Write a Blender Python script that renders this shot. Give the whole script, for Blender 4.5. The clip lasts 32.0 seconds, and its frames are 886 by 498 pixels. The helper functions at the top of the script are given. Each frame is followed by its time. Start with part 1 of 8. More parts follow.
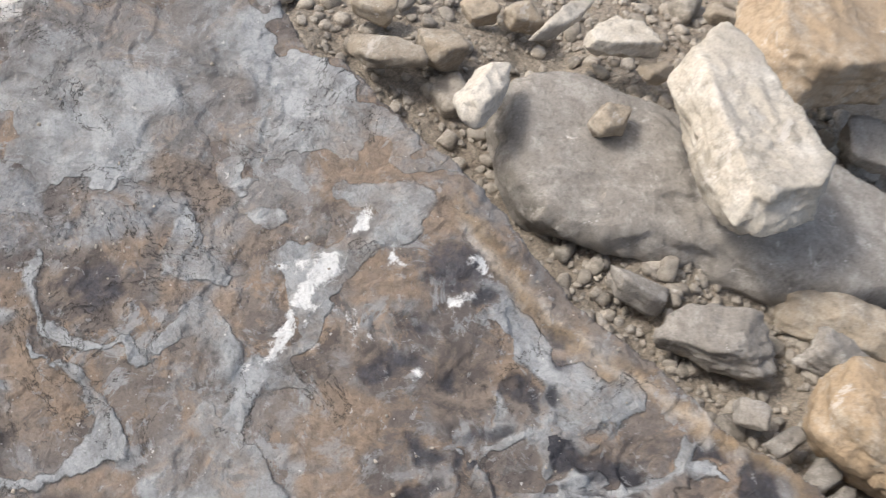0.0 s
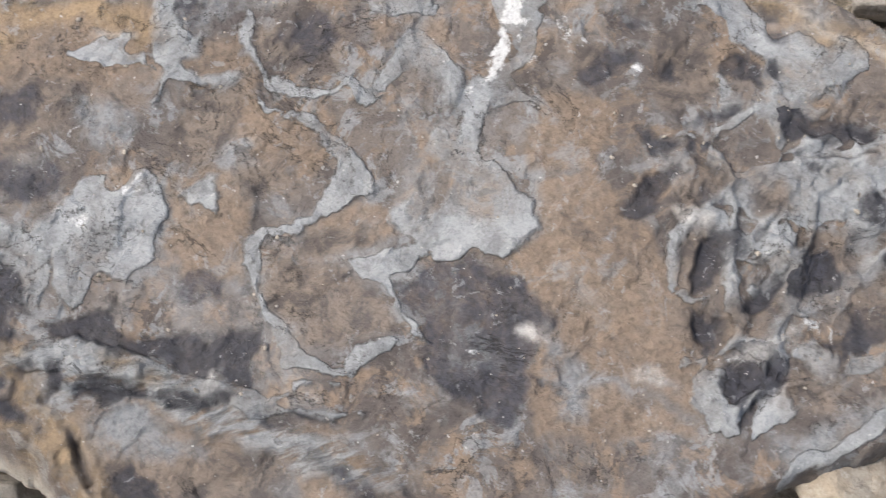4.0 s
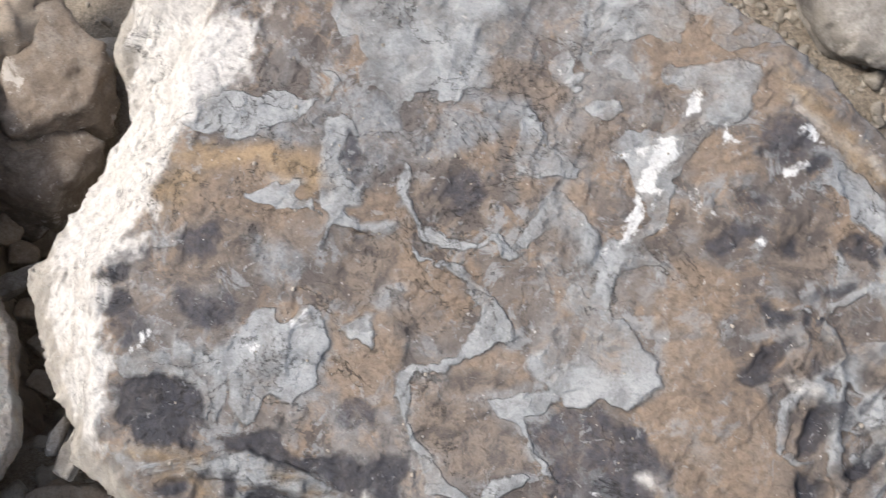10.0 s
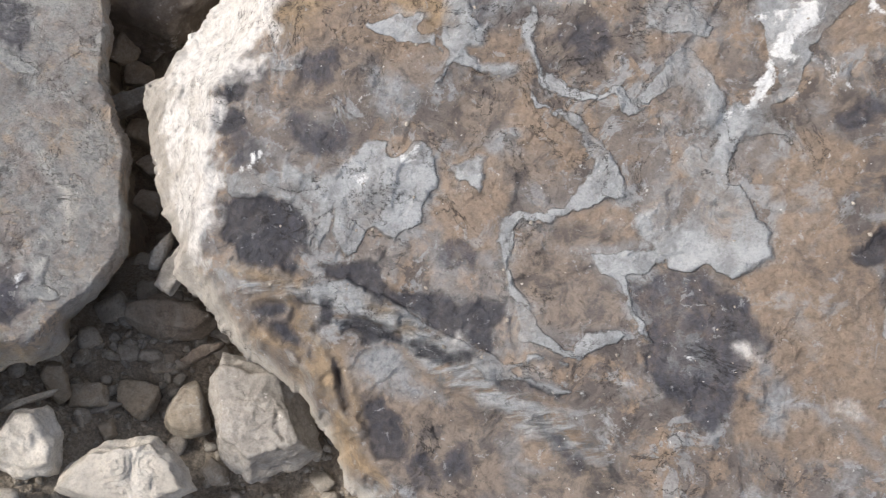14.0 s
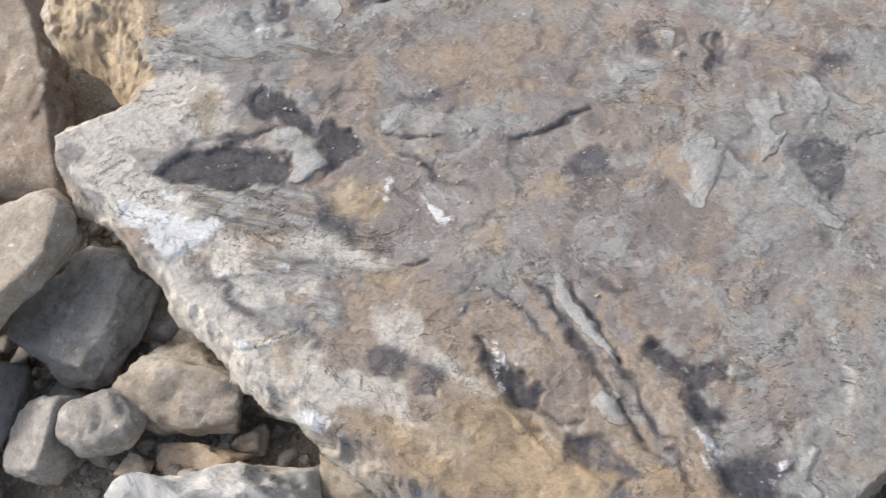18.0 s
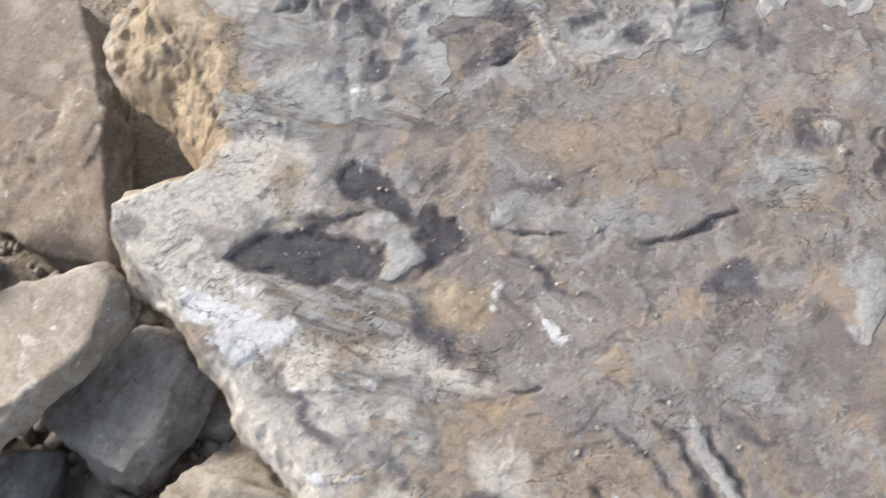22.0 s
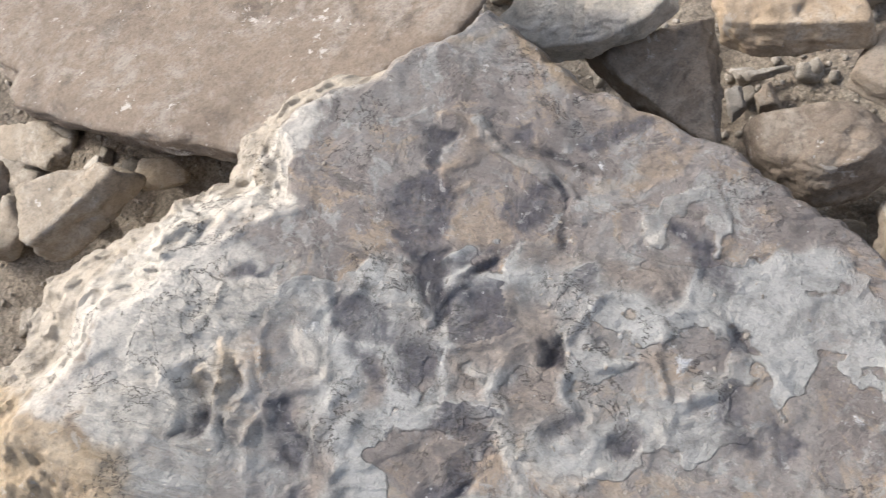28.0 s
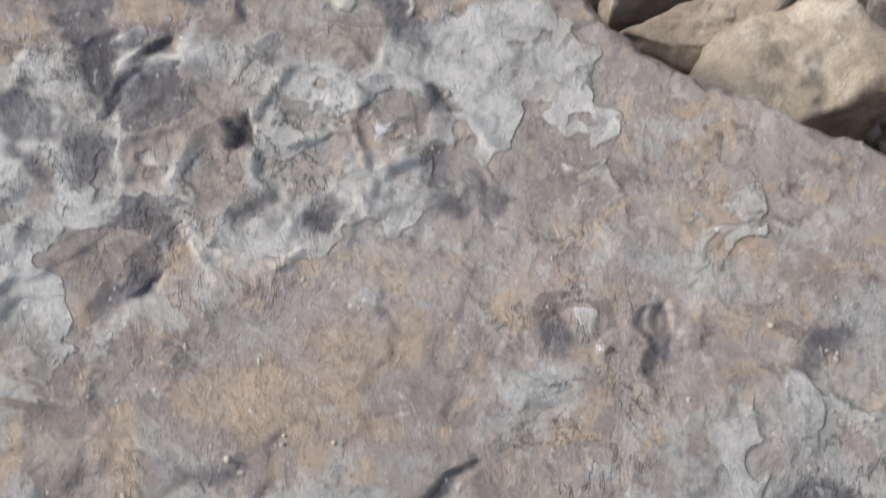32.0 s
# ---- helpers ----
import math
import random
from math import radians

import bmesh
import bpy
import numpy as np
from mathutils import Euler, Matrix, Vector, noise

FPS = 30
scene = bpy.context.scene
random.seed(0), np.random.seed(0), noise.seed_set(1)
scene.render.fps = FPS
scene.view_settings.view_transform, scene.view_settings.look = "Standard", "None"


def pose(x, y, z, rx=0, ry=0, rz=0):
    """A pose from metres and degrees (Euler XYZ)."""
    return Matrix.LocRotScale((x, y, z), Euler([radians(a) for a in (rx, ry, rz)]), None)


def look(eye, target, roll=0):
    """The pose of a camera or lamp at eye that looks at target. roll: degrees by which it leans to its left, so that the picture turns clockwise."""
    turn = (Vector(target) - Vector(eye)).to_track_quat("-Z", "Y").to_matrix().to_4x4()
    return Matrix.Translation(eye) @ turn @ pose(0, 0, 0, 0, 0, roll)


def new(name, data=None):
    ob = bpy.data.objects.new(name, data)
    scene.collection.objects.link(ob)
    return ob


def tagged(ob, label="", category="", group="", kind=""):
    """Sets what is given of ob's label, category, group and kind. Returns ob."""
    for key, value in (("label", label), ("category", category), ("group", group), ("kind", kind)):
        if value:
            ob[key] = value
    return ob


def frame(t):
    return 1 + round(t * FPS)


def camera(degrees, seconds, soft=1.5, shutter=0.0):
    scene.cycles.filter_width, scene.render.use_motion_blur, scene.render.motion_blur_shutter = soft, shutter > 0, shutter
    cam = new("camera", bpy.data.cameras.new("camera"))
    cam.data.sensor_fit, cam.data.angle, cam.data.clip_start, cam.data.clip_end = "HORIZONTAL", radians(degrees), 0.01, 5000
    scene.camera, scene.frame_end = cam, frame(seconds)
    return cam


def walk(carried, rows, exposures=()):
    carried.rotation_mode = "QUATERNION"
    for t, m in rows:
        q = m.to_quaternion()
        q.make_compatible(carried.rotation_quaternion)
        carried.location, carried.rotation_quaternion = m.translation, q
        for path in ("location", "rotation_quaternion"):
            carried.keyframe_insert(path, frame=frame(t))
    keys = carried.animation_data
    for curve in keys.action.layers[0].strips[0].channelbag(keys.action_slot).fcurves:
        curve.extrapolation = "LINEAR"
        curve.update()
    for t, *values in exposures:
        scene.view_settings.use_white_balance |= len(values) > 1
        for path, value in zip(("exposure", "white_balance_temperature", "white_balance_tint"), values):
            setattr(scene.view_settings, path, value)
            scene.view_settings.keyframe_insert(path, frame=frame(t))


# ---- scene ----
cam = camera(41.7, 32.0, soft=1.1, shutter=0.4)
PATH = [
    (0.0, 0.3776, -0.7031, 1.1117, 36.55, -18.88, -11.63),
    (0.5, 0.4542, -0.6623, 1.0571, 35.22, -13.31, -9.77),
    (1.0, 0.4201, -0.6320, 0.9855, 30.88, -10.18, -8.16),
    (1.5, 0.3712, -0.6188, 0.9517, 27.32, -8.87, -6.99),
    (2.0, 0.3253, -0.6226, 0.9535, 26.69, -8.24, -8.47),
    (2.5, 0.2889, -0.6538, 0.9785, 25.83, -7.06, -13.45),
    (3.0, 0.2619, -0.6874, 1.0175, 26.56, -8.12, -16.09),
    (3.5, 0.2368, -0.7183, 1.0476, 27.07, -9.56, -16.66),
    (4.0, 0.2346, -0.7501, 1.0612, 27.42, -10.38, -17.11),
    (4.5, 0.2350, -0.7573, 1.0557, 28.12, -14.39, -21.07),
    (6.5, 0.3548, -0.6737, 1.2214, 21.07, -14.09, -27.83),
    (7.0, 0.3693, -0.6920, 1.2664, 21.50, -15.33, -27.97),
    (7.5, 0.3553, -0.6943, 1.2855, 22.01, -15.63, -27.04),
    (8.0, 0.3121, -0.6759, 1.2818, 22.46, -14.63, -24.68),
    (8.5, 0.2756, -0.6456, 1.2661, 22.56, -13.16, -21.63),
    (9.0, 0.2561, -0.6125, 1.2691, 22.13, -10.78, -18.37),
    (9.5, 0.2333, -0.5687, 1.2804, 21.37, -8.64, -15.31),
    (10.0, 0.2129, -0.5268, 1.2924, 20.83, -6.88, -12.70),
    (10.5, 0.1995, -0.5088, 1.2999, 21.16, -5.39, -10.16),
    (11.0, 0.1867, -0.5132, 1.3016, 21.15, -4.40, -7.90),
    (11.5, 0.1827, -0.5235, 1.2971, 20.08, -3.58, -6.33),
    (12.0, 0.1757, -0.5339, 1.2929, 18.76, -3.35, -5.56),
    (12.5, 0.1760, -0.5472, 1.2869, 17.43, -3.46, -5.33),
    (13.0, 0.1834, -0.5623, 1.2791, 16.33, -4.03, -5.63),
    (13.5, 0.1895, -0.5749, 1.2729, 15.42, -4.96, -5.98),
    (15.5, 0.0799, -0.4864, 1.2183, 13.22, 2.71, -2.91),
    (16.0, 0.0264, -0.4637, 1.2050, 14.41, 7.31, 0.00),
    (16.5, -0.0106, -0.4362, 1.1891, 15.48, 11.69, 3.16),
    (17.0, -0.0024, -0.4127, 1.1663, 17.58, 16.70, 7.84),
    (17.5, 0.0048, -0.3853, 1.1428, 19.55, 19.94, 12.45),
    (18.0, -0.0176, -0.3858, 1.1232, 20.93, 21.49, 15.68),
    (18.5, -0.0618, -0.3930, 1.1167, 21.22, 22.72, 18.59),
    (19.0, -0.1243, -0.4086, 1.1169, 21.49, 24.16, 21.57),
    (19.5, -0.1970, -0.4264, 1.1198, 21.49, 25.58, 24.32),
    (20.0, -0.2534, -0.4320, 1.1313, 20.94, 27.21, 26.51),
    (20.5, -0.2771, -0.4105, 1.1183, 21.04, 26.79, 26.24),
    (21.0, -0.2500, -0.3514, 1.0847, 21.62, 25.18, 24.43),
    (21.5, -0.2227, -0.2841, 1.0498, 21.72, 23.37, 22.32),
    (22.0, -0.2041, -0.2219, 1.0191, 21.45, 21.68, 20.37),
    (22.5, -0.1895, -0.1698, 0.9863, 21.17, 20.52, 18.92),
    (23.0, -0.1741, -0.1084, 0.9506, 20.53, 20.39, 18.05),
    (23.5, -0.1625, -0.0529, 0.9180, 20.23, 20.79, 17.59),
    (24.0, -0.1849, -0.0146, 0.8965, 20.22, 20.18, 16.98),
    (24.5, -0.2261, 0.0181, 0.8837, 20.50, 19.45, 16.69),
    (25.0, -0.2966, 0.0530, 0.8818, 20.58, 18.84, 16.80),
    (25.5, -0.3506, 0.0926, 0.8866, 20.78, 20.22, 17.79),
    (27.5, -0.3987, 0.2956, 0.9307, 17.19, 22.93, 18.28),
    (28.0, -0.3880, 0.3007, 0.9251, 17.36, 21.34, 17.56),
    (28.5, -0.3755, 0.3020, 0.9207, 17.07, 19.88, 16.53),
    (29.0, -0.3640, 0.3029, 0.9157, 16.53, 18.49, 15.32),
    (29.5, -0.3556, 0.3046, 0.9133, 15.71, 17.03, 13.93),
    (30.0, -0.3446, 0.3056, 0.9045, 14.95, 15.94, 12.41),
    (30.5, -0.3300, 0.3007, 0.8842, 14.80, 15.20, 11.02),
    (31.0, -0.3082, 0.2896, 0.8579, 14.89, 14.85, 9.66),
    (31.5, -0.2940, 0.2775, 0.8278, 12.60, 14.14, 8.85),
    (32.0, -0.2668, 0.2529, 0.7820, 8.97, 15.81, 9.52),
]
walk(cam, [(t, pose(x, y, z, a, b, c)) for t, x, y, z, a, b, c in PATH],
     exposures=[(0.0, -0.15), (3.0, -0.06), (7.0, -0.03), (8.5, 0.06), (11.0, -0.06), (13.0, -0.13), (16.0, 0.0), (17.0, -0.02), (18.0, 0.19), (20.0, 0.18), (22.0, 0.24), (25.0, 0.27), (28.0, 0.22), (30.0, 0.2), (32.0, 0.2)])

# ---- light: bright hazy sky, soft low sun from the -x side ----
SUN_AZ, SUN_EL = radians(166), radians(43)      # towards the sun, from +x anticlockwise
world = bpy.data.worlds.new("sky")
scene.world = world
world.use_nodes = True
wn = world.node_tree.nodes
sky = wn.new("ShaderNodeTexSky")
sky.sky_type = 'NISHITA'
sky.sun_disc = False
sky.sun_elevation = SUN_EL
sky.sun_rotation = math.pi / 2 - SUN_AZ
sky.air_density, sky.dust_density, sky.ozone_density = 1.0, 4.0, 1.0
haze = wn.new("ShaderNodeHueSaturation")      # thin white haze takes some of the blue away
haze.inputs["Saturation"].default_value = 0.75
world.node_tree.links.new(sky.outputs[0], haze.inputs["Color"])
world.node_tree.links.new(haze.outputs[0], wn["Background"].inputs[0])
wn["Background"].inputs[1].default_value = 0.235
sun = new("sun", bpy.data.lights.new("sun", 'SUN'))
sun.data.energy, sun.data.angle, sun.data.color = 2.8, radians(9), (1.0, 0.97, 0.93)
to_sun = Vector((math.cos(SUN_AZ) * math.cos(SUN_EL), math.sin(SUN_AZ) * math.cos(SUN_EL), math.sin(SUN_EL)))
sun.matrix_world = look(to_sun * 50, (0, 0, 0))


# ---- noise on arrays ----
def lattice(ix, iy, iz, seed):
    n = (ix * 374761393 + iy * 668265263 + iz * 1274126177 + seed * 974634777) & 0x7fffffff
    n = ((n ^ (n >> 13)) * 1274126177) & 0x7fffffff
    n = ((n ^ (n >> 16)) * 668265263) & 0x7fffffff
    return ((n ^ (n >> 15)) & 0xffff) / 32767.5 - 1.0


def vnoise(x, y, z, seed=0):
    x, y, z = np.broadcast_arrays(np.asarray(x, float), np.asarray(y, float), np.asarray(z, float))
    fx, fy, fz = np.floor(x), np.floor(y), np.floor(z)
    ix, iy, iz = fx.astype(np.int64), fy.astype(np.int64), fz.astype(np.int64)
    u, v, w = x - fx, y - fy, z - fz
    u, v, w = (k * k * k * (k * (k * 6 - 15) + 10) for k in (u, v, w))
    total = 0
    for a in (0, 1):
        for b in (0, 1):
            for c in (0, 1):
                total = total + lattice(ix + a, iy + b, iz + c, seed) * (u if a else 1 - u) * (v if b else 1 - v) * (w if c else 1 - w)
    return total


def fbm(x, y, z=0.0, octaves=4, seed=0, gain=0.5):
    total, amp = 0, 1.0
    for k in range(octaves):
        f = 2.03 ** k
        total = total + amp * vnoise(x * f + 17.3 * k, y * f - 9.1 * k, z * f + 5.7 * k, seed + k)
        amp *= gain
    return total


def ridged(x, y, z=0.0, octaves=4, seed=0):
    total, amp = 0, 1.0
    for k in range(octaves):
        f = 2.03 ** k
        total = total + amp * (1 - 2 * np.abs(vnoise(x * f + 3.3 * k, y * f + 7.7 * k, z * f, seed + k)))
        amp *= 0.5
    return total


def step01(x, a, b):
    k = np.clip((x - a) / (b - a), 0, 1)
    return k * k * (3 - 2 * k)


# ---- materials ----
def shader(name):
    m = bpy.data.materials.new(name)
    m.use_nodes = True
    nt = m.node_tree
    return m, nt.nodes, nt.links, nt.nodes["Principled BSDF"]


class Nodes:
    """Short ways to write a node tree."""

    def __init__(self, name, rough=0.85):
        self.m, self.n, self.l, self.out = shader(name)
        self.out.inputs["Roughness"].default_value = rough
        self.out.inputs["Specular IOR Level"].default_value = 0.35
        tc = self.n.new("ShaderNodeTexCoord")
        self.obj = tc.outputs["Object"]

    def put(self, socket, value):
        if hasattr(value, "is_output"):
            self.l.new(value, socket)
        else:
            socket.default_value = value

    def noise(self, scale, detail=5, rough=0.6, dist=0.0, vec=None, w=0.0):
        k = self.n.new("ShaderNodeTexNoise")
        k.noise_dimensions = '4D'
        self.put(k.inputs["Vector"], vec or self.obj)
        self.put(k.inputs["W"], w)
        for a, b in (("Scale", scale), ("Detail", detail), ("Roughness", rough), ("Distortion", dist)):
            k.inputs[a].default_value = b
        return k.outputs["Fac"]

    def voronoi(self, scale, feature='F1', vec=None, out="Distance", rnd=1.0):
        k = self.n.new("ShaderNodeTexVoronoi")
        k.feature = feature
        self.put(k.inputs["Vector"], vec or self.obj)
        k.inputs["Scale"].default_value = scale
        k.inputs["Randomness"].default_value = rnd
        return k.outputs[out]

    def attr(self, name):
        k = self.n.new("ShaderNodeAttribute")
        k.attribute_name = name
        return k.outputs["Fac"]

    def math(self, op, a, b=0.0, c=0.0):
        k = self.n.new("ShaderNodeMath")
        k.operation = op
        for s, v in zip(k.inputs, (a, b, c)):
            self.put(s, v)
        return k.outputs[0]

    def ramp(self, x, a, b, lo=0.0, hi=1.0):
        k = self.n.new("ShaderNodeMapRange")
        k.interpolation_type = 'SMOOTHSTEP'
        for s, v in zip(("Value", "From Min", "From Max", "To Min", "To Max"), (x, a, b, lo, hi)):
            self.put(k.inputs[s], v)
        return k.outputs[0]

    def mix(self, f, a, b, mode='MIX'):
        k = self.n.new("ShaderNodeMix")
        k.data_type, k.blend_type = 'RGBA', mode
        self.put(k.inputs[0], f)
        for s, v in ((k.inputs[6], a), (k.inputs[7], b)):
            self.put(s, v if hasattr(v, "is_output") else (*v, 1))
        return k.outputs[2]

    def warp(self, amount, scale, stretch=(1, 1, 1), turn=(0, 0, 0)):
        k = self.n.new("ShaderNodeMapping")
        self.put(k.inputs["Vector"], self.obj)
        k.inputs["Scale"].default_value = stretch
        k.inputs["Rotation"].default_value = [radians(a) for a in turn]
        if not amount:
            return k.outputs[0]
        t = self.n.new("ShaderNodeTexNoise")
        t.inputs["Scale"].default_value = scale
        self.put(t.inputs["Vector"], self.obj)
        s = self.n.new("ShaderNodeVectorMath")
        s.operation = 'SCALE'
        self.put(s.inputs[0], t.outputs["Color"])
        s.inputs["Scale"].default_value = amount
        a = self.n.new("ShaderNodeVectorMath")
        self.put(a.inputs[0], k.outputs[0])
        self.put(a.inputs[1], s.outputs[0])
        return a.outputs[0]

    def random(self):
        return self.n.new("ShaderNodeObjectInfo").outputs["Random"]

    def island(self):
        return self.n.new("ShaderNodeNewGeometry").outputs["Random Per Island"]

    def done(self, colour, height=None, strength=0.6, distance=0.004, rough=None):
        self.put(self.out.inputs["Base Color"], colour)
        if rough is not None:
            self.put(self.out.inputs["Roughness"], rough)
        if height is not None:
            k = self.n.new("ShaderNodeBump")
            k.inputs["Strength"].default_value = strength
            k.inputs["Distance"].default_value = distance
            self.put(k.inputs["Height"], height)
            self.l.new(k.outputs[0], self.out.inputs["Normal"])
        return self.m


def slab_material(name, base, deep, warm, grey, dark, ochre, pale, seed, edge, steps_h=2.6, dark_low=0.80, swirl_grey=0.40, broken=0.86, soft=1.0):
    """Split rock face: mottled skin, flaked paler stone, manganese-dark stains, ochre rind, white calcite."""
    s = Nodes(name, 0.8)
    fine = s.noise(330, 6, 0.75, w=seed)
    grain = s.noise(110, 7, 0.75, 0.4, w=seed)
    mid = s.noise(34, 9, 0.7, 0.5, w=seed)
    big = s.noise(8.0, 9, 0.66, 0.9, w=seed)
    jag = s.math('ADD', s.math('MULTIPLY', s.math('SUBTRACT', s.noise(120, 6, 0.75, w=seed), 0.5), 0.008),
                 s.math('MULTIPLY', s.math('SUBTRACT', s.noise(38, 5, 0.65, 0.5, w=seed), 0.5), 0.012))
    blur = s.ramp(s.noise(9, 3, 0.5, w=seed + 4.0), 0.50, 0.68, 0.0010 * soft, 0.006 * soft)

    def mask(layer, width=None, amount=1.0, jagged=1.0):
        d = s.math('ADD', s.attr(layer), s.math('MULTIPLY', jag, jagged))
        w = blur if width is None else width
        return s.math('MULTIPLY', s.ramp(s.math('DIVIDE', d, w), -1.0, 1.0), amount)

    def dim(c, k):
        return tuple(k * v for v in c)

    c = s.mix(s.ramp(big, 0.36, 0.60), base, deep)
    c = s.mix(s.ramp(s.noise(14, 9, 0.72, 1.0, w=seed + 2.0), 0.50, 0.58, 0.0, 0.9), c, warm)
    c = s.mix(s.ramp(s.noise(21, 9, 0.72, 1.2, w=seed + 5.0), 0.54, 0.58, 0.0, 0.8), c, dim(deep, 0.62))
    c = s.mix(s.ramp(s.noise(17, 9, 0.72, 0.8, w=seed + 9.0), 0.545, 0.58, 0.0, 0.7), c, dim(grey, 0.85))
    c = s.mix(s.ramp(mid, 0.50, 0.66, 0.0, 0.5), c, dim(grey, 0.8))
    swirl = s.noise(4.5, 7, 0.62, 1.1, w=seed + 23.0)
    c = s.mix(s.ramp(swirl, 0.50, 0.64, 0.0, swirl_grey), c, dim(grey, 0.92))
    c = s.mix(s.ramp(swirl, 0.44, 0.36, 0.0, 0.45), c, dim(deep, 0.8))
    c = s.mix(s.math('MULTIPLY', mask("tan", 0.007, 0.85), s.ramp(mid, 0.3, 0.55, 0.5, 1.0)), c, s.mix(s.ramp(grain, 0.35, 0.65), dim(warm, 0.75), dim(warm, 1.1)))
    c = s.mix(s.ramp(s.noise(10, 8, 0.7, 0.9, w=seed + 41.0), 0.52, 0.64, 0.0, 0.6), c, dim(deep, 0.85))
    c = s.mix(s.ramp(s.noise(19, 8, 0.7, 0.7, w=seed + 43.0), 0.56, 0.64, 0.0, 0.5), c, dim(grey, 0.88))
    fold = s.noise(1.0, 7, 0.65, 0.35, vec=s.warp(0.30, 7, (10, 85, 40), (0, 0, 18)), w=3.0 + seed)
    streaks = s.mix(s.ramp(fold, 0.42, 0.58), s.mix(s.ramp(mid, 0.42, 0.58), dim(grey, 0.40), dim(warm, 0.8)), dim(grey, 1.02))
    c = s.mix(mask("fold", 0.008, 0.88), c, streaks)
    g = s.mix(s.ramp(s.noise(27, 9, 0.7, 0.5, w=seed + 7.0), 0.42, 0.64), dim(grey, 1.08), dim(grey, 0.66))
    g = s.mix(s.ramp(s.noise(12, 8, 0.7, 0.6, w=seed + 3.0), 0.55, 0.68, 0.0, 0.7), g, base)
    veil = s.ramp(s.math('ADD', s.noise(6.5, 4, 0.55, 0.6, w=seed + 19.0), s.math('MULTIPLY', s.math('SUBTRACT', mid, 0.5), 0.25)), 0.36, 0.54, 0.25, 0.97)
    m_grey = s.math('MULTIPLY', mask("grey", None, 1.0), veil)
    c = s.mix(m_grey, c, g)
    m_brown = mask("brown", 0.010, 0.9, 1.6)
    c = s.mix(m_brown, c, s.mix(s.ramp(mid, 0.40, 0.58), dim(deep, 0.75), s.mix(0.4, base, warm)))
    m_dark = mask("dark", 0.0045, 0.97, 1.2)
    m_dark = s.math('MULTIPLY', m_dark, s.math('MULTIPLY', s.ramp(s.noise(44, 8, 0.75, 0.6, w=1.0 + seed), 0.36, 0.56, dark_low, 1.0), s.ramp(s.noise(13, 7, 0.7, 0.7, w=seed + 35.0), 0.38, 0.54, broken, 1.0)))
    c = s.mix(m_dark, c, s.mix(s.ramp(grain, 0.4, 0.66), dark, dim(dark, 1.7)))
    veiled = s.math('MULTIPLY', mask("haze", 0.010, 0.85, 2.0), s.ramp(s.noise(16, 9, 0.72, 0.8, w=seed + 53.0), 0.40, 0.58, 0.1, 1.0))
    c = s.mix(veiled, c, s.mix(s.ramp(grain, 0.38, 0.60), tuple(k * v for k, v in zip((0.56, 0.59, 0.63), grey)), dim(grey, 0.82)))
    smoke = s.math('MULTIPLY', mask("smoke", 0.006, 0.88, 1.6), s.ramp(s.noise(30, 9, 0.75, 0.6, w=seed + 51.0), 0.38, 0.58, 0.55, 1.0))
    c = s.mix(smoke, c, s.mix(s.ramp(grain, 0.38, 0.62), dim(dark, 1.2), dim(dark, 2.2)))
    # falling sides take the edge colour, lightened for the sun on the bevels
    rim = s.ramp(s.math('ADD', s.attr("rim"), s.math('MULTIPLY', jag, 0.8)), -0.010, -0.030)
    c = s.mix(s.math('MULTIPLY', rim, 0.8), c, s.mix(s.ramp(s.noise(24, 8, 0.7, w=8.0 + seed), 0.38, 0.62), dim(edge, 0.72), edge))
    # pale rock; its near-white on sunward bevels stands in for sunlight
    m_pale = s.math('MULTIPLY', mask("pale", 0.009, 0.85, 1.8), s.ramp(s.noise(20, 9, 0.72, 0.5, w=seed + 17.0), 0.36, 0.52, 0.5, 1.0))
    c = s.mix(m_pale, c, s.mix(s.ramp(grain, 0.38, 0.60), dim(pale, 0.8), pale))
    c = s.mix(mask("ochre", 0.012, 0.70, 1.6), c, s.mix(s.ramp(mid, 0.4, 0.62), ochre, dim(ochre, 0.5)))
    m_white = s.math('ADD', s.attr("white"), s.math('MULTIPLY', s.math('SUBTRACT', s.noise(48, 7, 0.72, 0.5, w=seed + 33.0), 0.53), 0.060))
    m_white = s.ramp(m_white, -0.003, 0.004, 0.0, 0.92)
    c = s.mix(m_white, c, (0.74, 0.74, 0.73))
    crack = s.math('ABSOLUTE', s.math('SUBTRACT', s.noise(11, 6, 0.65, 1.0, w=seed + 13.0), 0.5))
    cracks = s.math('MULTIPLY', s.ramp(crack, 0.006, 0.0015), s.ramp(s.noise(6, 2, 0.5, w=seed + 15.0), 0.48, 0.58))
    c = s.mix(s.math('MULTIPLY', cracks, 0.7), c, dim(deep, 0.3))
    flecks = s.ramp(s.noise(58, 6, 0.7, 0.8, w=seed + 57.0), 0.60, 0.64, 0.0, 0.45)
    c = s.mix(flecks, c, dim(grey, 1.05))
    chips = s.ramp(s.noise(135, 2, 0.5, w=6.0 + seed), 0.71, 0.735, 0.0, 0.6)
    c = s.mix(chips, c, (0.66, 0.64, 0.61))
    c = s.mix(s.ramp(grain, 0.33, 0.50, 0.30, 0.0), c, dim(deep, 0.35))
    c = s.mix(s.ramp(fine, 0.38, 0.54, 0.18, 0.0), c, dim(deep, 0.35))
    # flaked steps
    steps = s.math('SNAP', s.math('ADD', s.noise(7, 7, 0.62, 0.8, w=seed + 21.0), s.math('MULTIPLY', mid, 0.12)), 0.055)
